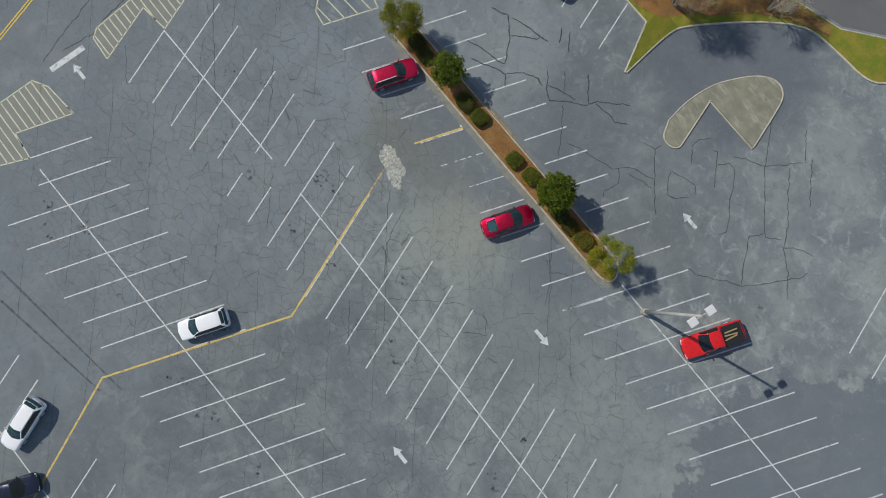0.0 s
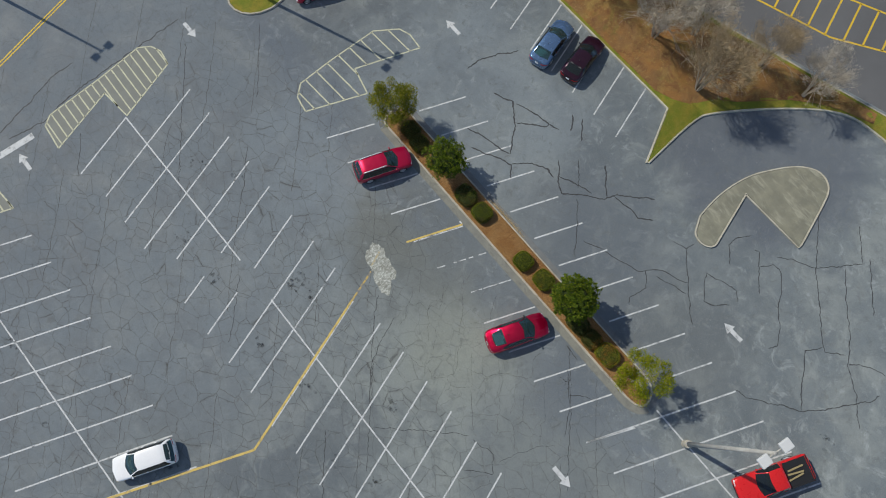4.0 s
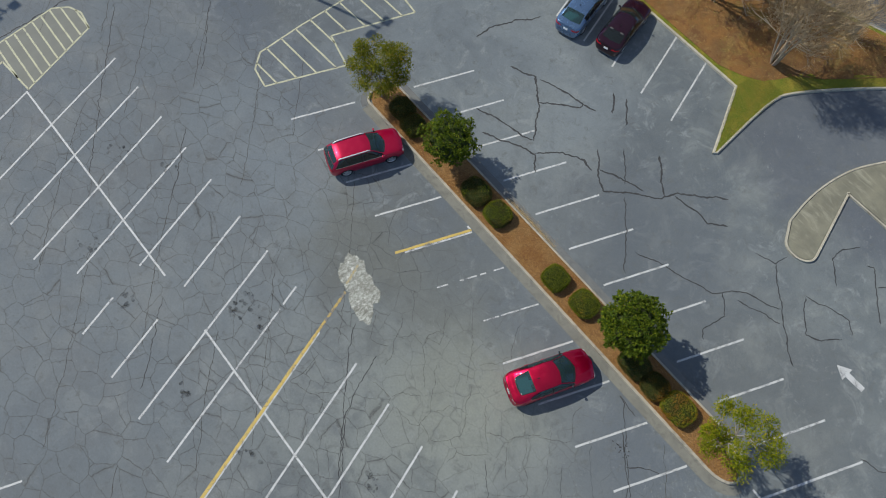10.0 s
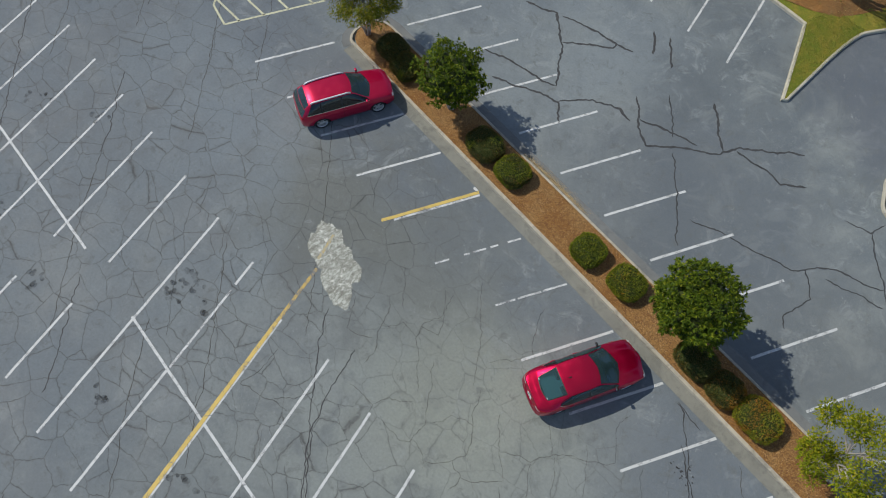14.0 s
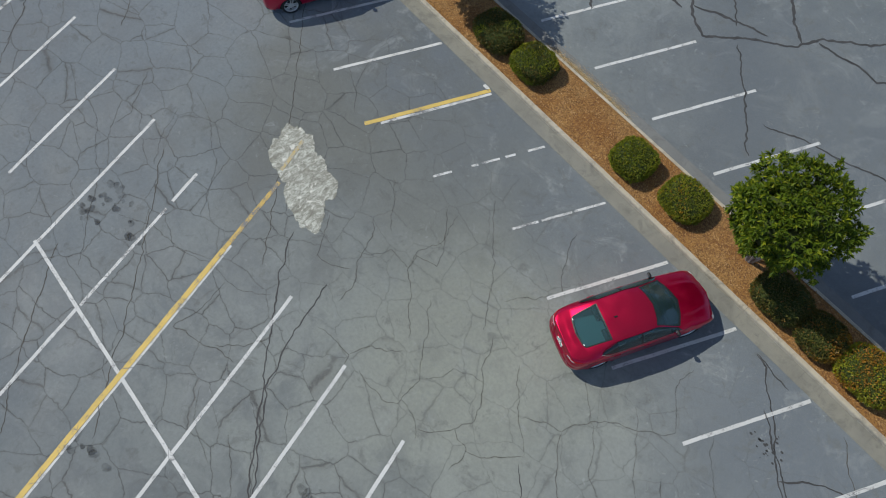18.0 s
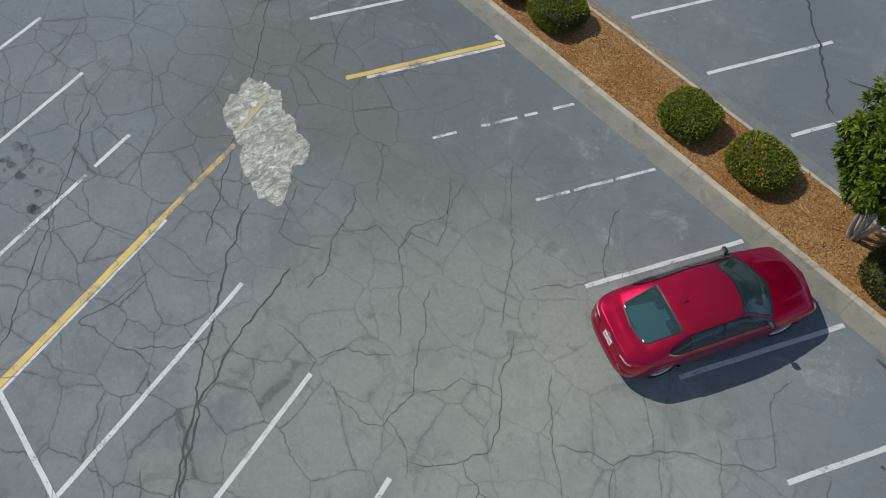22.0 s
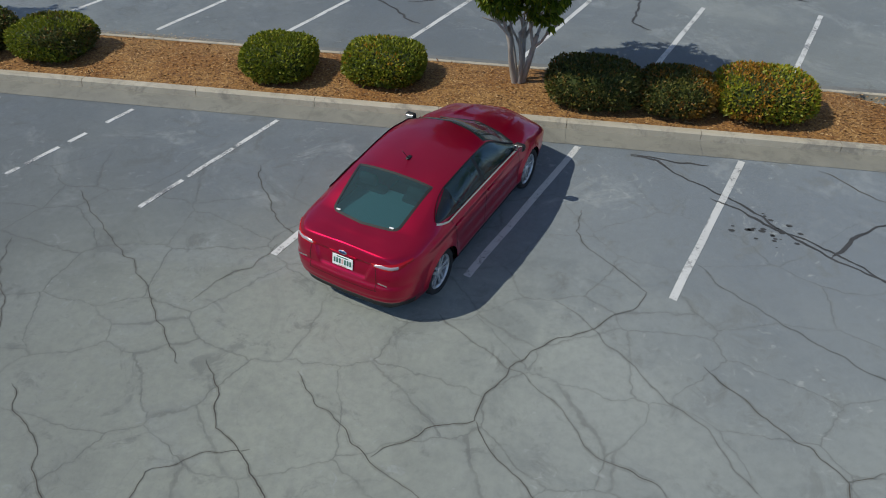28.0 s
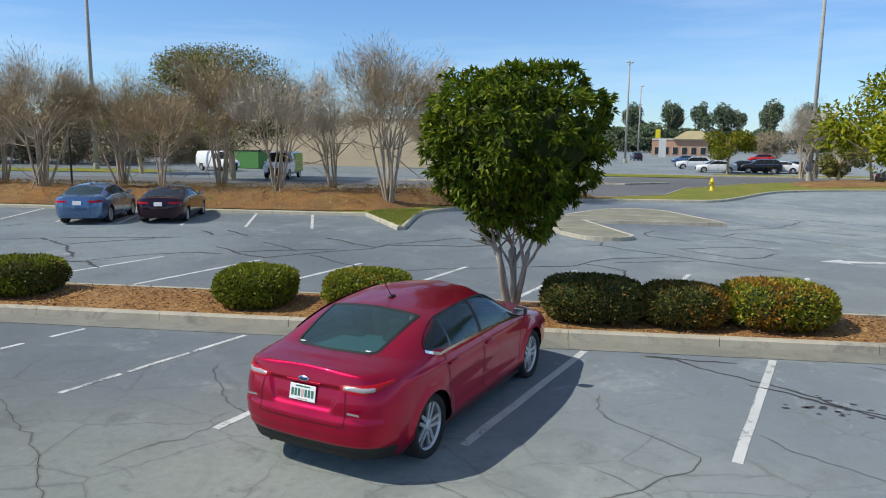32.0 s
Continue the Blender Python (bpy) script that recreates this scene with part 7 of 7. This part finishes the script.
for i, c in enumerate(SEALED):
    crack_ribbon(bm, c, 0.070 if i < 13 else 0.042, i * 1.7, 0.055, 0.003 + 0.0011 * (i % 5))
for i, c in enumerate(STREET_JOINT):
    crack_ribbon(bm, c, 0.06, 50 + i * 1.7, 0.07, 0.0034)
for i, c in enumerate(LOT_CRACKS):
    crack_ribbon(bm, c, 0.028, 60 + i * 1.7, 0.07, 0.0036 + 0.0007 * (i % 3))
for i, c in enumerate(SEALED_BAY):
    crack_ribbon(bm, c, 0.030, 31 + i * 1.7, 0.04, 0.003 + 0.0012 * i)
for k in range(26):
    a = k * 2.4
    bx, by = 2.9 + 0.5 * math.cos(a) * (k % 5) * 0.3, -1.95 + 0.4 * math.sin(a) * (k % 7) * 0.2
    q = 0.012 + 0.03 * ((k * 37) % 10) / 10
    vv = [bm.verts.new((bx + q * math.cos(1.05 * h) * 1.5, by + q * math.sin(1.05 * h), 0.003)) for h in range(6)]
    bm.faces.new(vv)
tagged(part("sealed_cracks", bm, M_TAR, None), "dark tar-sealed cracks wandering over the asphalt", "pavement crack", kind="stuff")
# open cracks that break the old aisle into plates: a thin dark gap in a band of dust
BEHIND_SEDAN = [
    [(-7.88, -2.74), (-7.06, -3.46), (-6.24, -4.12), (-5.64, -4.72), (-5.09, -5.4), (-4.73, -5.86)],
    [(-4.4, -5.74), (-4.08, -6.12), (-3.91, -6.68), (-3.36, -7.04), (-3.09, -7.39), (-2.88, -7.92), (-3.01, -8.36), (-2.41, -8.51), (-2.23, -8.86), (-2.23, -9.2)],
    [(-10.56, -4.72), (-9.95, -5.2), (-9.5, -5.62), (-9.02, -6.02)],
    [(-8.59, -4.15), (-7.92, -4.76), (-7.38, -5.23), (-7.16, -5.67), (-7.93, -5.88), (-7.66, -6.41), (-6.87, -6.93), (-6.36, -7.41), (-5.93, -7.73)],
    [(-6.49, -6.47), (-6.25, -6.81), (-5.78, -7.09), (-5.5, -7.55), (-5.01, -7.95), (-4.69, -8.25), (-4.74, -8.69), (-4.64, -9.2), (-4.99, -9.48), (-6.11, -9.46)],
    [(-4.7, -8.91), (-4.16, -9.02), (-3.72, -9.24), (-3.56, -9.45)],
    [(-3.72, -9.24), (-3.35, -8.99), (-3.01, -8.36)],
]
SEDAN_AISLE = [
    [(-4.75, -8.09), (-4.38, -7.68), (-4.35, -7.33), (-3.87, -6.99), (-3.42, -6.85)],
    [(-3.27, -5.75), (-2.91, -6.17), (-2.5, -6.42), (-2.13, -6.76), (-1.78, -7.04), (-1.24, -7.4)],
    [(-1.24, -7.4), (-1.65, -7.87), (-1.83, -8.19), (-2.41, -8.51)],
    [(-1.76, -4.48), (-1.15, -5.01), (-0.6, -5.36), (-0.14, -5.81), (0.15, -6.22), (0.79, -6.55), (1.13, -6.77), (1.46, -7.2), (1.16, -7.69), (0.93, -7.95), (0.5, -8.33), (0.28, -8.63)],
    [(-2.14, -6.71), (-1.6, -6.3), (-1.06, -6.11), (-1.01, -5.82), (-0.71, -5.27), (-0.29, -4.74), (0.28, -4.45), (0.73, -3.96), (0.91, -3.62), (0.56, -3.18), (0.2, -2.8), (-0.0, -2.43), (-0.01, -1.88)],
    [(-1.06, -6.11), (-0.96, -6.38), (-0.53, -6.7), (-0.29, -7.05), (0.26, -7.5)],
]
EAST_BAYS = [
    [(-0.28, -4.02), (0.29, -4.51), (0.73, -5.0), (0.9, -5.29), (1.47, -5.82), (1.88, -6.54)],
    [(1.46, -7.2), (1.9, -7.0), (2.34, -6.87), (2.77, -6.97), (3.2, -7.38), (3.7, -7.63), (4.02, -7.98)],
    [(1.47, -7.36), (1.77, -7.66), (2.29, -8.07), (2.39, -8.3)],
    [(2.29, -8.07), (2.62, -7.67), (2.86, -7.31)],
    [(1.59, -4.83), (2.2, -5.58), (2.57, -5.91), (2.85, -6.25), (2.77, -6.97)],
    [(2.85, -6.25), (3.3, -6.07), (4.0, -6.22), (4.72, -5.85)],
    [(1.68, -2.91), (2.22, -3.56), (2.82, -4.09), (3.31, -4.4), (3.86, -4.95), (3.89, -5.36), (4.45, -5.95), (4.98, -6.41)],
    [(-5.28, -1.51), (-5.05, -2.08), (-4.67, -2.59), (-4.36, -3.1), (-3.97, -3.3)],
    [(-4.25, -3.49), (-4.62, -4.14), (-5.07, -4.8)],
]
WEST_AISLE = [
    [(-6.66, -9.37), (-6.43, -8.74), (-5.7, -8.18)],
    [(-7.92, -9.62), (-7.2, -9.43), (-6.64, -9.41), (-6.47, -9.68)],
    [(-9.17, -7.31), (-8.78, -7.01), (-8.55, -6.4), (-7.7, -6.36)],
    [(-9.78, -6.16), (-9.3, -6.54), (-8.87, -7.47), (-8.43, -7.91), (-8.23, -8.66)],
    [(-14.23, -14.25), (-15.33, -13.4), (-16.94, -12.1), (-19.08, -11.14), (-20.1, -11.02)],
    [(-15.03, -12.44), (-14.01, -11.76), (-12.63, -11.47), (-11.6, -11.01), (-10.93, -10.98), (-10.27, -10.69), (-9.61, -10.14)],
    [(-10.97, -11.04), (-10.64, -11.91), (-10.63, -12.91), (-9.55, -12.54), (-8.62, -12.11)],
    [(-17.44, -8.78), (-16.61, -10.09), (-15.99, -10.61)],
    [(-7.78, -6.3), (-7.99, -5.74), (-7.78, -4.92), (-8.18, -3.99)],
    [(-9.37, -12.32), (-8.83, -11.65), (-8.54, -10.82)],
    [(-8.6, -13.24), (-7.79, -14.01), (-6.61, -14.23)],
]
PATCH_SIDE = [
    [(-6.96, -13.42), (-6.2, -13.72), (-5.41, -14.34)],
    [(-18.26, -10.81), (-18.32, -10.21), (-19.49, -8.83)],
    [(-13.34, -10.36), (-14.7, -9.02), (-16.23, -8.31), (-17.59, -7.91)],
    [(-10.76, -7.18), (-9.88, -8.34), (-9.31, -8.18), (-8.79, -7.81)],
    [(-13.49, -4.24), (-14.45, -3.33), (-14.97, -2.51)],
]


plates, dust = bmesh.new(), bmesh.new()
for i, c in enumerate(BEHIND_SEDAN + SEDAN_AISLE + EAST_BAYS + WEST_AISLE + PATCH_SIDE):
    crack_ribbon(plates, c, 0.0060 + 0.0025 * math.sin(i * 2.3), 60 + i * 1.3, 0.055, 0.0036)
    crack_ribbon(dust, c, 0.034, 60 + i * 1.3, 0.055, 0.0022 + 0.00009 * (i % 12))
tagged(part("plate_cracks", plates, M_CRACK, None), "thin open cracks between plates of old asphalt", "pavement crack", kind="stuff")
tagged(part("crack_dust", dust, film_material("crack_dust", (0.10, 0.10, 0.09), 5.0, 0.02, 0.26), None), "darker dust along the cracks of the old asphalt", "pavement dirt", kind="stuff")
# long paving seams, all one way, away from the parked sedan
OPEN = []
sd = Vector((0.745, -0.667))
sn = Vector((0.667, 0.745))
for k in range(-14, 15):
    off = k * 3.5 + 0.5 * math.sin(k * 2.1)
    t = -46 + 5 * math.sin(k * 1.3)
    while t < 44:
        ln = 5 + 6 * abs(math.sin(k * 3.1 + t))
        a = sn * off + sd * t + Vector((-6, -14))
        b = a + sd * ln
        mid_ = a.lerp(b, 0.5)
        if not (0.0 < a.y < 3.3 or 0.0 < b.y < 3.3 or a.y * b.y < 0) and max(a.y, b.y) < 0 and min((q - Vector((-1.5, -6))).length for q in (a, mid_, b)) > 8:
            OPEN.append([tuple(a), tuple(mid_ + sn * 0.15 * math.sin(t)), tuple(b)])
        t += ln + 2 + 7 * abs(math.cos(k + t * 0.7))
bm = bmesh.new()
for i, c in enumerate(OPEN):
    crack_ribbon(bm, c, 0.017, i * 0.9, 0.05, 0.0042)
tagged(part("paving_seams", bm, M_CRACK, None), "long dark paving seams in the asphalt", "pavement seam", kind="stuff")
WIDE = [[(-11.0, -8.4), (-10.0, -9.6), (-7.9, -11.5), (-5.0, -14.0)], [(-8.9, -8.6), (-8.05, -10.7), (-7.4, -11.8), (-5.1, -13.8), (-1.5, -17.0)], [(-1.2, -7.65), (-0.5, -8.05), (0.25, -8.75), (1.1, -9.3)], [(5.7, -5.55), (5.05, -6.3), (4.7, -7.1), (4.3, -7.95), (3.9, -9.6)]]
bm = bmesh.new()
for i, c in enumerate(WIDE):
    crack_ribbon(bm, c, 0.028 if i < 2 else 0.016, i * 1.3 + 0.4, 0.06, 0.0046)
tagged(part("wide_cracks", bm, M_TAR, None), "dark tar-filled cracks between the bays", "pavement crack", kind="stuff")

# ---- the far side of the road ----
def hydrant(x, y):
    root = empty("fire_hydrant", pose(x, y, 0.16, 0, 0, 30))
    tagged(root, "yellow fire hydrant on the grass verge", "fire hydrant")
    m = plain("hydrant_yellow", (0.70, 0.52, 0.02), 0.45)
    bm = bmesh.new()
    prof = [(0.17, 0), (0.17, 0.05), (0.115, 0.06), (0.11, 0.58), (0.145, 0.60), (0.145, 0.65), (0.125, 0.66), (0.115, 0.75), (0.07, 0.83), (0.03, 0.86), (0.03, 0.92), (0.0, 0.92)]
    rings = [[bm.verts.new((r * math.cos(2 * math.pi * k / 16), r * math.sin(2 * math.pi * k / 16), z)) for k in range(16)] for r, z in prof[:-1]]
    for a, b in zip(rings, rings[1:]):
        for k in range(16):
            bm.faces.new((a[k], a[(k + 1) % 16], b[(k + 1) % 16], b[k]))
    bm.faces.new(rings[-1])
    part("barrel", bm, m, root, smooth=True)
    for a in (0, 90, 180):
        c, s = math.cos(radians(a)), math.sin(radians(a))
        part("outlet", tube_bm([(c * 0.08, s * 0.08, 0.48), (c * 0.19, s * 0.19, 0.48)], 0.07 if a == 90 else 0.052, 12), m, root)


hydrant(10.75, 38.9)
M_STUCCO = speckled("beige_stucco", (0.56, 0.46, 0.31), (0.50, 0.41, 0.28), 0.3, 0.9, 20, 0.2, "World")
M_TRIM = speckled("pale_parapet", (0.66, 0.62, 0.53), (0.6, 0.56, 0.48), 0.5, 0.8, 20, 0.2, "World")
M_ORANGE = speckled("terracotta_stucco", (0.58, 0.34, 0.22), (0.50, 0.29, 0.19), 0.4, 0.9, 20, 0.2, "World")
M_DARKROOF = speckled("dark_roofing", (0.10, 0.095, 0.09), (0.14, 0.13, 0.125), 0.4, 0.9, 20, 0.2, "World")
M_YELLOWROOF = speckled("ochre_roofing", (0.42, 0.36, 0.20), (0.36, 0.31, 0.17), 0.4, 0.8, 20, 0.2, "World")
M_BROWNWALL = speckled("brown_brick_far", (0.20, 0.15, 0.11), (0.16, 0.12, 0.09), 0.5, 0.9, 20, 0.2, "World")
M_SHOPGLASS = plain("shop_glass", (0.03, 0.035, 0.04), 0.1)


def block(name, x, y, rot, sx, sy, h, wall, roof, label, doors=0, parapet=0.5):
    root = empty(name, pose(x, y, 0, 0, 0, rot))
    tagged(root, label, "building")
    part("wall", box_bm(sx, sy, h, 0, 1, (0, 0, h / 2)), wall, root)
    part("roof", box_bm(sx - 0.5, sy - 0.5, 0.1, 0, 1, (0, 0, h + 0.05)), M_DARKROOF, root)
    for a, b, c, d in ((sx + 0.12, 0.3, 0, -sy / 2), (sx + 0.12, 0.3, 0, sy / 2), (0.3, sy - 0.3, -sx / 2, 0), (0.3, sy - 0.3, sx / 2, 0)):
        part("parapet", box_bm(a, b, parapet, 0.02, 1, (c, d, h + parapet / 2 - 0.12)), roof, root)
    for k in range(doors):
        xx = -sx / 2 + sx * (k + 0.6) / doors
        fr = part("window", box_bm(sx / doors * 0.62, 0.12, 2.3, 0.02, 1, (xx, -sy / 2 - 0.03, 1.5)), M_TRIM, root)
        part("pane", box_bm(sx / doors * 0.56, 0.04, 2.1, 0, 1, (xx, -sy / 2 - 0.10, 1.5)), M_SHOPGLASS, fr)
    return root


block("beige_building", -27.5, 92.0, -9, 46.0, 22.0, 6.2, M_STUCCO, M_TRIM, "long plain beige stucco building behind the road")
block("brown_building", -92.0, 110.0, 22, 60.0, 16.0, 4.2, M_BROWNWALL, M_DARKROOF, "low brown shop row behind bare trees", 9)
rest = block("restaurant", 42.5, 222.0, -10, 16.0, 14.0, 4.8, M_ORANGE, M_TRIM, "terracotta restaurant with a pitched ochre roof", 6)
bm = bmesh.new()
rv = [bm.verts.new(c) for c in ((-2, -8, 5.0), (9.5, -8, 5.0), (9.5, 8, 5.0), (-2, 8, 5.0), (2, 0, 7.6), (6.5, 0, 7.6))]
for f in ((0, 1, 5, 4), (1, 2, 5), (2, 3, 4, 5), (3, 0, 4)):
    bm.faces.new([rv[k] for k in f])
part("pitched_roof", bm, M_YELLOWROOF, rest)
sg = empty("roadside_sign", pose(29.6, 178.0, 0, 0, 0, -8))
tagged(sg, "tall roadside sign with a yellow panel and white cabinet", "sign")
part("post", box_bm(0.5, 0.5, 5.0, 0.02, 1, (0, 0, 2.5)), M_HEAD, sg)
part("panel", box_bm(1.2, 0.4, 2.2, 0.05, 1, (-0.6, 0, 6.0)), plain("sign_yellow", (0.75, 0.62, 0.02), 0.4), sg)
part("cabinet", box_bm(1.3, 0.5, 4.6, 0.05, 1, (0.9, 0, 2.3)), M_HEAD, sg)
sp = empty("sign_post", pose(-31.8, 33.0, 0))
tagged(sp, "thin black sign post beside the verge", "post")
part("post", tube_bm([(0, 0, -0.1), (0, 0, 3.2)], 0.07, 10), M_DARKMETAL, sp)
part("cap", tube_bm([(0, 0, 3.2), (0, 0, 3.3)], [0.09, 0.03], 10), M_DARKMETAL, sp)
dm = empty("dumpster", pose(-33.9, 68.5, 0, 0, 0, -15))
tagged(dm, "green waste container beside a building", "container")
part("bin", box_bm(3.4, 2.2, 2.0, 0.06, 1, (0, 0, 1.0)), plain("container_green", (0.07, 0.22, 0.05), 0.5), dm)
part("lid", box_bm(3.5, 2.3, 0.12, 0.03, 1, (0, 0, 2.06)), M_PLASTIC, dm)

# a green lawn island and kerb strip beyond the road
bed("far_lawn", [(-62, 52), (-38, 54), (-38, 60), (-62, 58)], 0.05, 0.12, M_GRASS, "green lawn strip in the farther lot", "lawn", 2.0)
bed("far_lawn_east", [(2, 62), (16, 61), (16, 66), (2, 67)], 0.05, 0.12, M_GRASS, "thin lawn strip beyond the road", "lawn", 2.0)
bed("far_lawn_lot", [(18, 66), (60, 64), (60, 70), (18, 71)], 0.05, 0.12, M_GRASS, "lawn strip before the farther lot", "lawn", 2.0)
fk = tagged(empty("far_kerb"), "pale kerb of the farther lot", "kerb", kind="structure")
kerb_run(fk, [(9.5, 66.0), (17.5, 65.2), (60, 63.5)], 0.2, 0.15, 6.0, 1)
kerb_run(fk, [(-12, 47.5), (6, 47.0), (10, 50)], 0.2, 0.15, 6.0, 1)

# vehicles beyond the road
build_car("van", "van", P_WHITE, "white work van parked by the beige building", "van", pose(-34.6, 61.0, 0, 0, 0, -32), glass=M_GLASS_DARK, style="steel")
vn, _ = build_car("van", "van", P_WHITE, "white van with a green rear panel", "van", pose(-23.0, 49.0, 0, 0, 0, -85), scale=(1.0, 1.08, 1.1), glass=M_GLASS_DARK, style="steel")
part("wrap_panel", box_bm(2.6, 2.22, 1.65, 0.05, 1, (-1.35, 0, 1.34)), P_GREENISH, vn)
FARCARS = ((20.0, 77.5, 176, "sedan", P_WHITE, "white sedan"), (19.6, 88.5, 178, "suv", P_WHITE, "white crossover"), (23.4, 79.0, 168, "sedan", P_NAVY, "navy sedan"), (25.0, 77.0, 165, "suv", P_BLACK, "black crossover"), (27.3, 78.0, 168, "sedan", P_WHITE, "white sedan"), (29.0, 79.0, 165, "sedan", P_BLUE, "blue sedan"), (31.6, 80.0, 168, "suv", P_WHITE, "white crossover"), (34.0, 81.0, 165, "sedan", P_BLACK, "black sedan"), (41.5, 134.0, 175, "suv", P_BRIGHT, "red crossover"), (24.4, 118.0, 178, "sedan", P_BLUE, "blue sedan"), (18.6, 138.0, 95, "suv", P_NAVY, "dark crossover"), (29.0, 44.0 + 8, 20, "sedan", P_BLACK, "black sedan"))
for x, y, a, kd, pm, nm in FARCARS:
    build_car("car", kd, pm, nm + " parked in the farther lot", "car", pose(x, y, 0, 0, 0, a), glass=M_GLASS_DARK, plate=False, group="cars in the farther lot")
build_car("sedan", "sedan", P_CRIMSON, "crimson sedan at the lot's upper end", "car", heading(-35.0, 4.2, 200), glass=M_GLASS_DARK)
build_car("suv", "suv", P_BLACK, "black crossover at the lot's upper end", "car", heading(-33.2, 8.2, 200), glass=M_GLASS_DARK)


# distant trees
def far_tree(name, x, y, h, w, mat, label, seed, low=0.25, n=900, size=0.5, z=0.0):
    root = empty(name, pose(x, y, z))
    tagged(root, label, "tree", "far trees")
    bm = bmesh.new()
    tips = []
    branch(bm, (0, 0, -0.2), (0.02, 0.02, 1), h * 0.6, h * 0.022 + 0.05, 2, tips, 0.15, 3, 6, 0.3, 0.5)
    part("trunk", bm, M_TWIG, root, smooth=True)
    k = max(7, int(w * 2))
    P, O = [], []
    for i in range(k):
        d = unit(1)[0]
        c = d * np.array([w * 0.36, w * 0.36, h * (1 - low) * 0.36]) + np.array([0, 0, h * (low + (1 - low) * 0.52)])
        o = unit(n // k)
        P.append(c + o * rng.uniform(0.5, 1.0, (len(o), 1)) * np.array([w * 0.24, w * 0.24, h * (1 - low) * 0.19]))
        O.append(o)
    P, O = np.concatenate(P), np.concatenate(O)
    leaves_mesh("crown", P, O + rng.normal(size=P.shape) * 0.6, O + np.array([0, 0, 0.7]), rng.uniform(0.6, 1.2, len(P)) * size, rng.uniform(0.4, 0.8, len(P)) * size, mat, root)
    return root


M_BRUSH = leaf_material("brown_brush", (0.29, 0.235, 0.165), (0.40, 0.33, 0.22), (0.27, 0.28, 0.12), 0.8, 0.2, 0.1)
M_WOOD = leaf_material("far_wood_leaf", (0.10, 0.145, 0.085), (0.155, 0.20, 0.115), (0.20, 0.225, 0.13), 0.7, 0.2, 0.1)
far_tree("green_tree", 20.2, 73.0, 5.0, 5.2, M_OLIVE, "small round green tree in the farther lot", 1, 0.3, 3600, 0.30)
far_tree("oak_tree", -25.4, 44.0, 10.8, 11.5, M_OAK, "spreading olive green tree behind the verge", 2, 0.22, 30000, 0.20)
far_tree("oak_tree", -38.0, 52.0, 7.5, 6.5, M_OAK, "olive green tree behind the verge", 3, 0.2, 15000, 0.18)
far_tree("shrubby_tree", 24.6, 54.0, 4.2, 3.0, M_OAK, "low yellow-green tree beside bare trees", 4, 0.10, 3200, 0.22)
far_tree("shrubby_tree", 28.0, 55.5, 4.8, 3.6, M_OAK, "low yellow-green tree on the verge", 4, 0.10, 3200, 0.22)
pine = far_tree("pine_tree", 60, 330, 22, 7, M_WOOD, "tall dark pine on the skyline", 5, 0.45, 1800, 0.9)
wood = far_tree("wood_tree", 45, 300, 12, 17, M_WOOD, "dark green tree in the distant wood", 6, 0.0, 3600, 1.2)
brush = far_tree("brush_tree", -60, 120, 7, 8, M_BRUSH, "bare brown tree behind the shops", 7, 0.0, 5000, 0.32)
for i in range(20):
    copy_thing(pine, pose(20 + i * 5.2 + 3 * math.sin(i * 2.3), 318 + 14 * math.sin(i * 1.7), 0, 0, 0, i * 50)).scale = [0.72 + 0.3 * abs(math.sin(i * 1.9))] * 3
for i in range(60):
    copy_thing(wood, pose(-190 + i * 6.4, 318 + 10 * math.sin(i * 2.1) - (70 if i < 24 else 0), 0, 0, 0, i * 70)).scale = [0.58 + 0.3 * abs(math.sin(i * 1.3))] * 3
for i in range(22):
    copy_thing(brush, pose(-100 + i * 2.5, 72 + 7 * math.sin(i * 1.9) + i * 0.35, 0, 0, 0, i * 40)).scale = [0.75 + 0.4 * abs(math.sin(i * 1.1))] * 3
for x, y, s in ((52, 120, 0.8), (60, 110, 0.85), (70, 118, 0.9), (48, 150, 0.9), (82, 120, 0.9), (92, 118, 0.8), (76, 150, 1.0)):
    copy_thing(brush, pose(x, y, 0, 0, 0, x * 9)).scale = [s] * 3
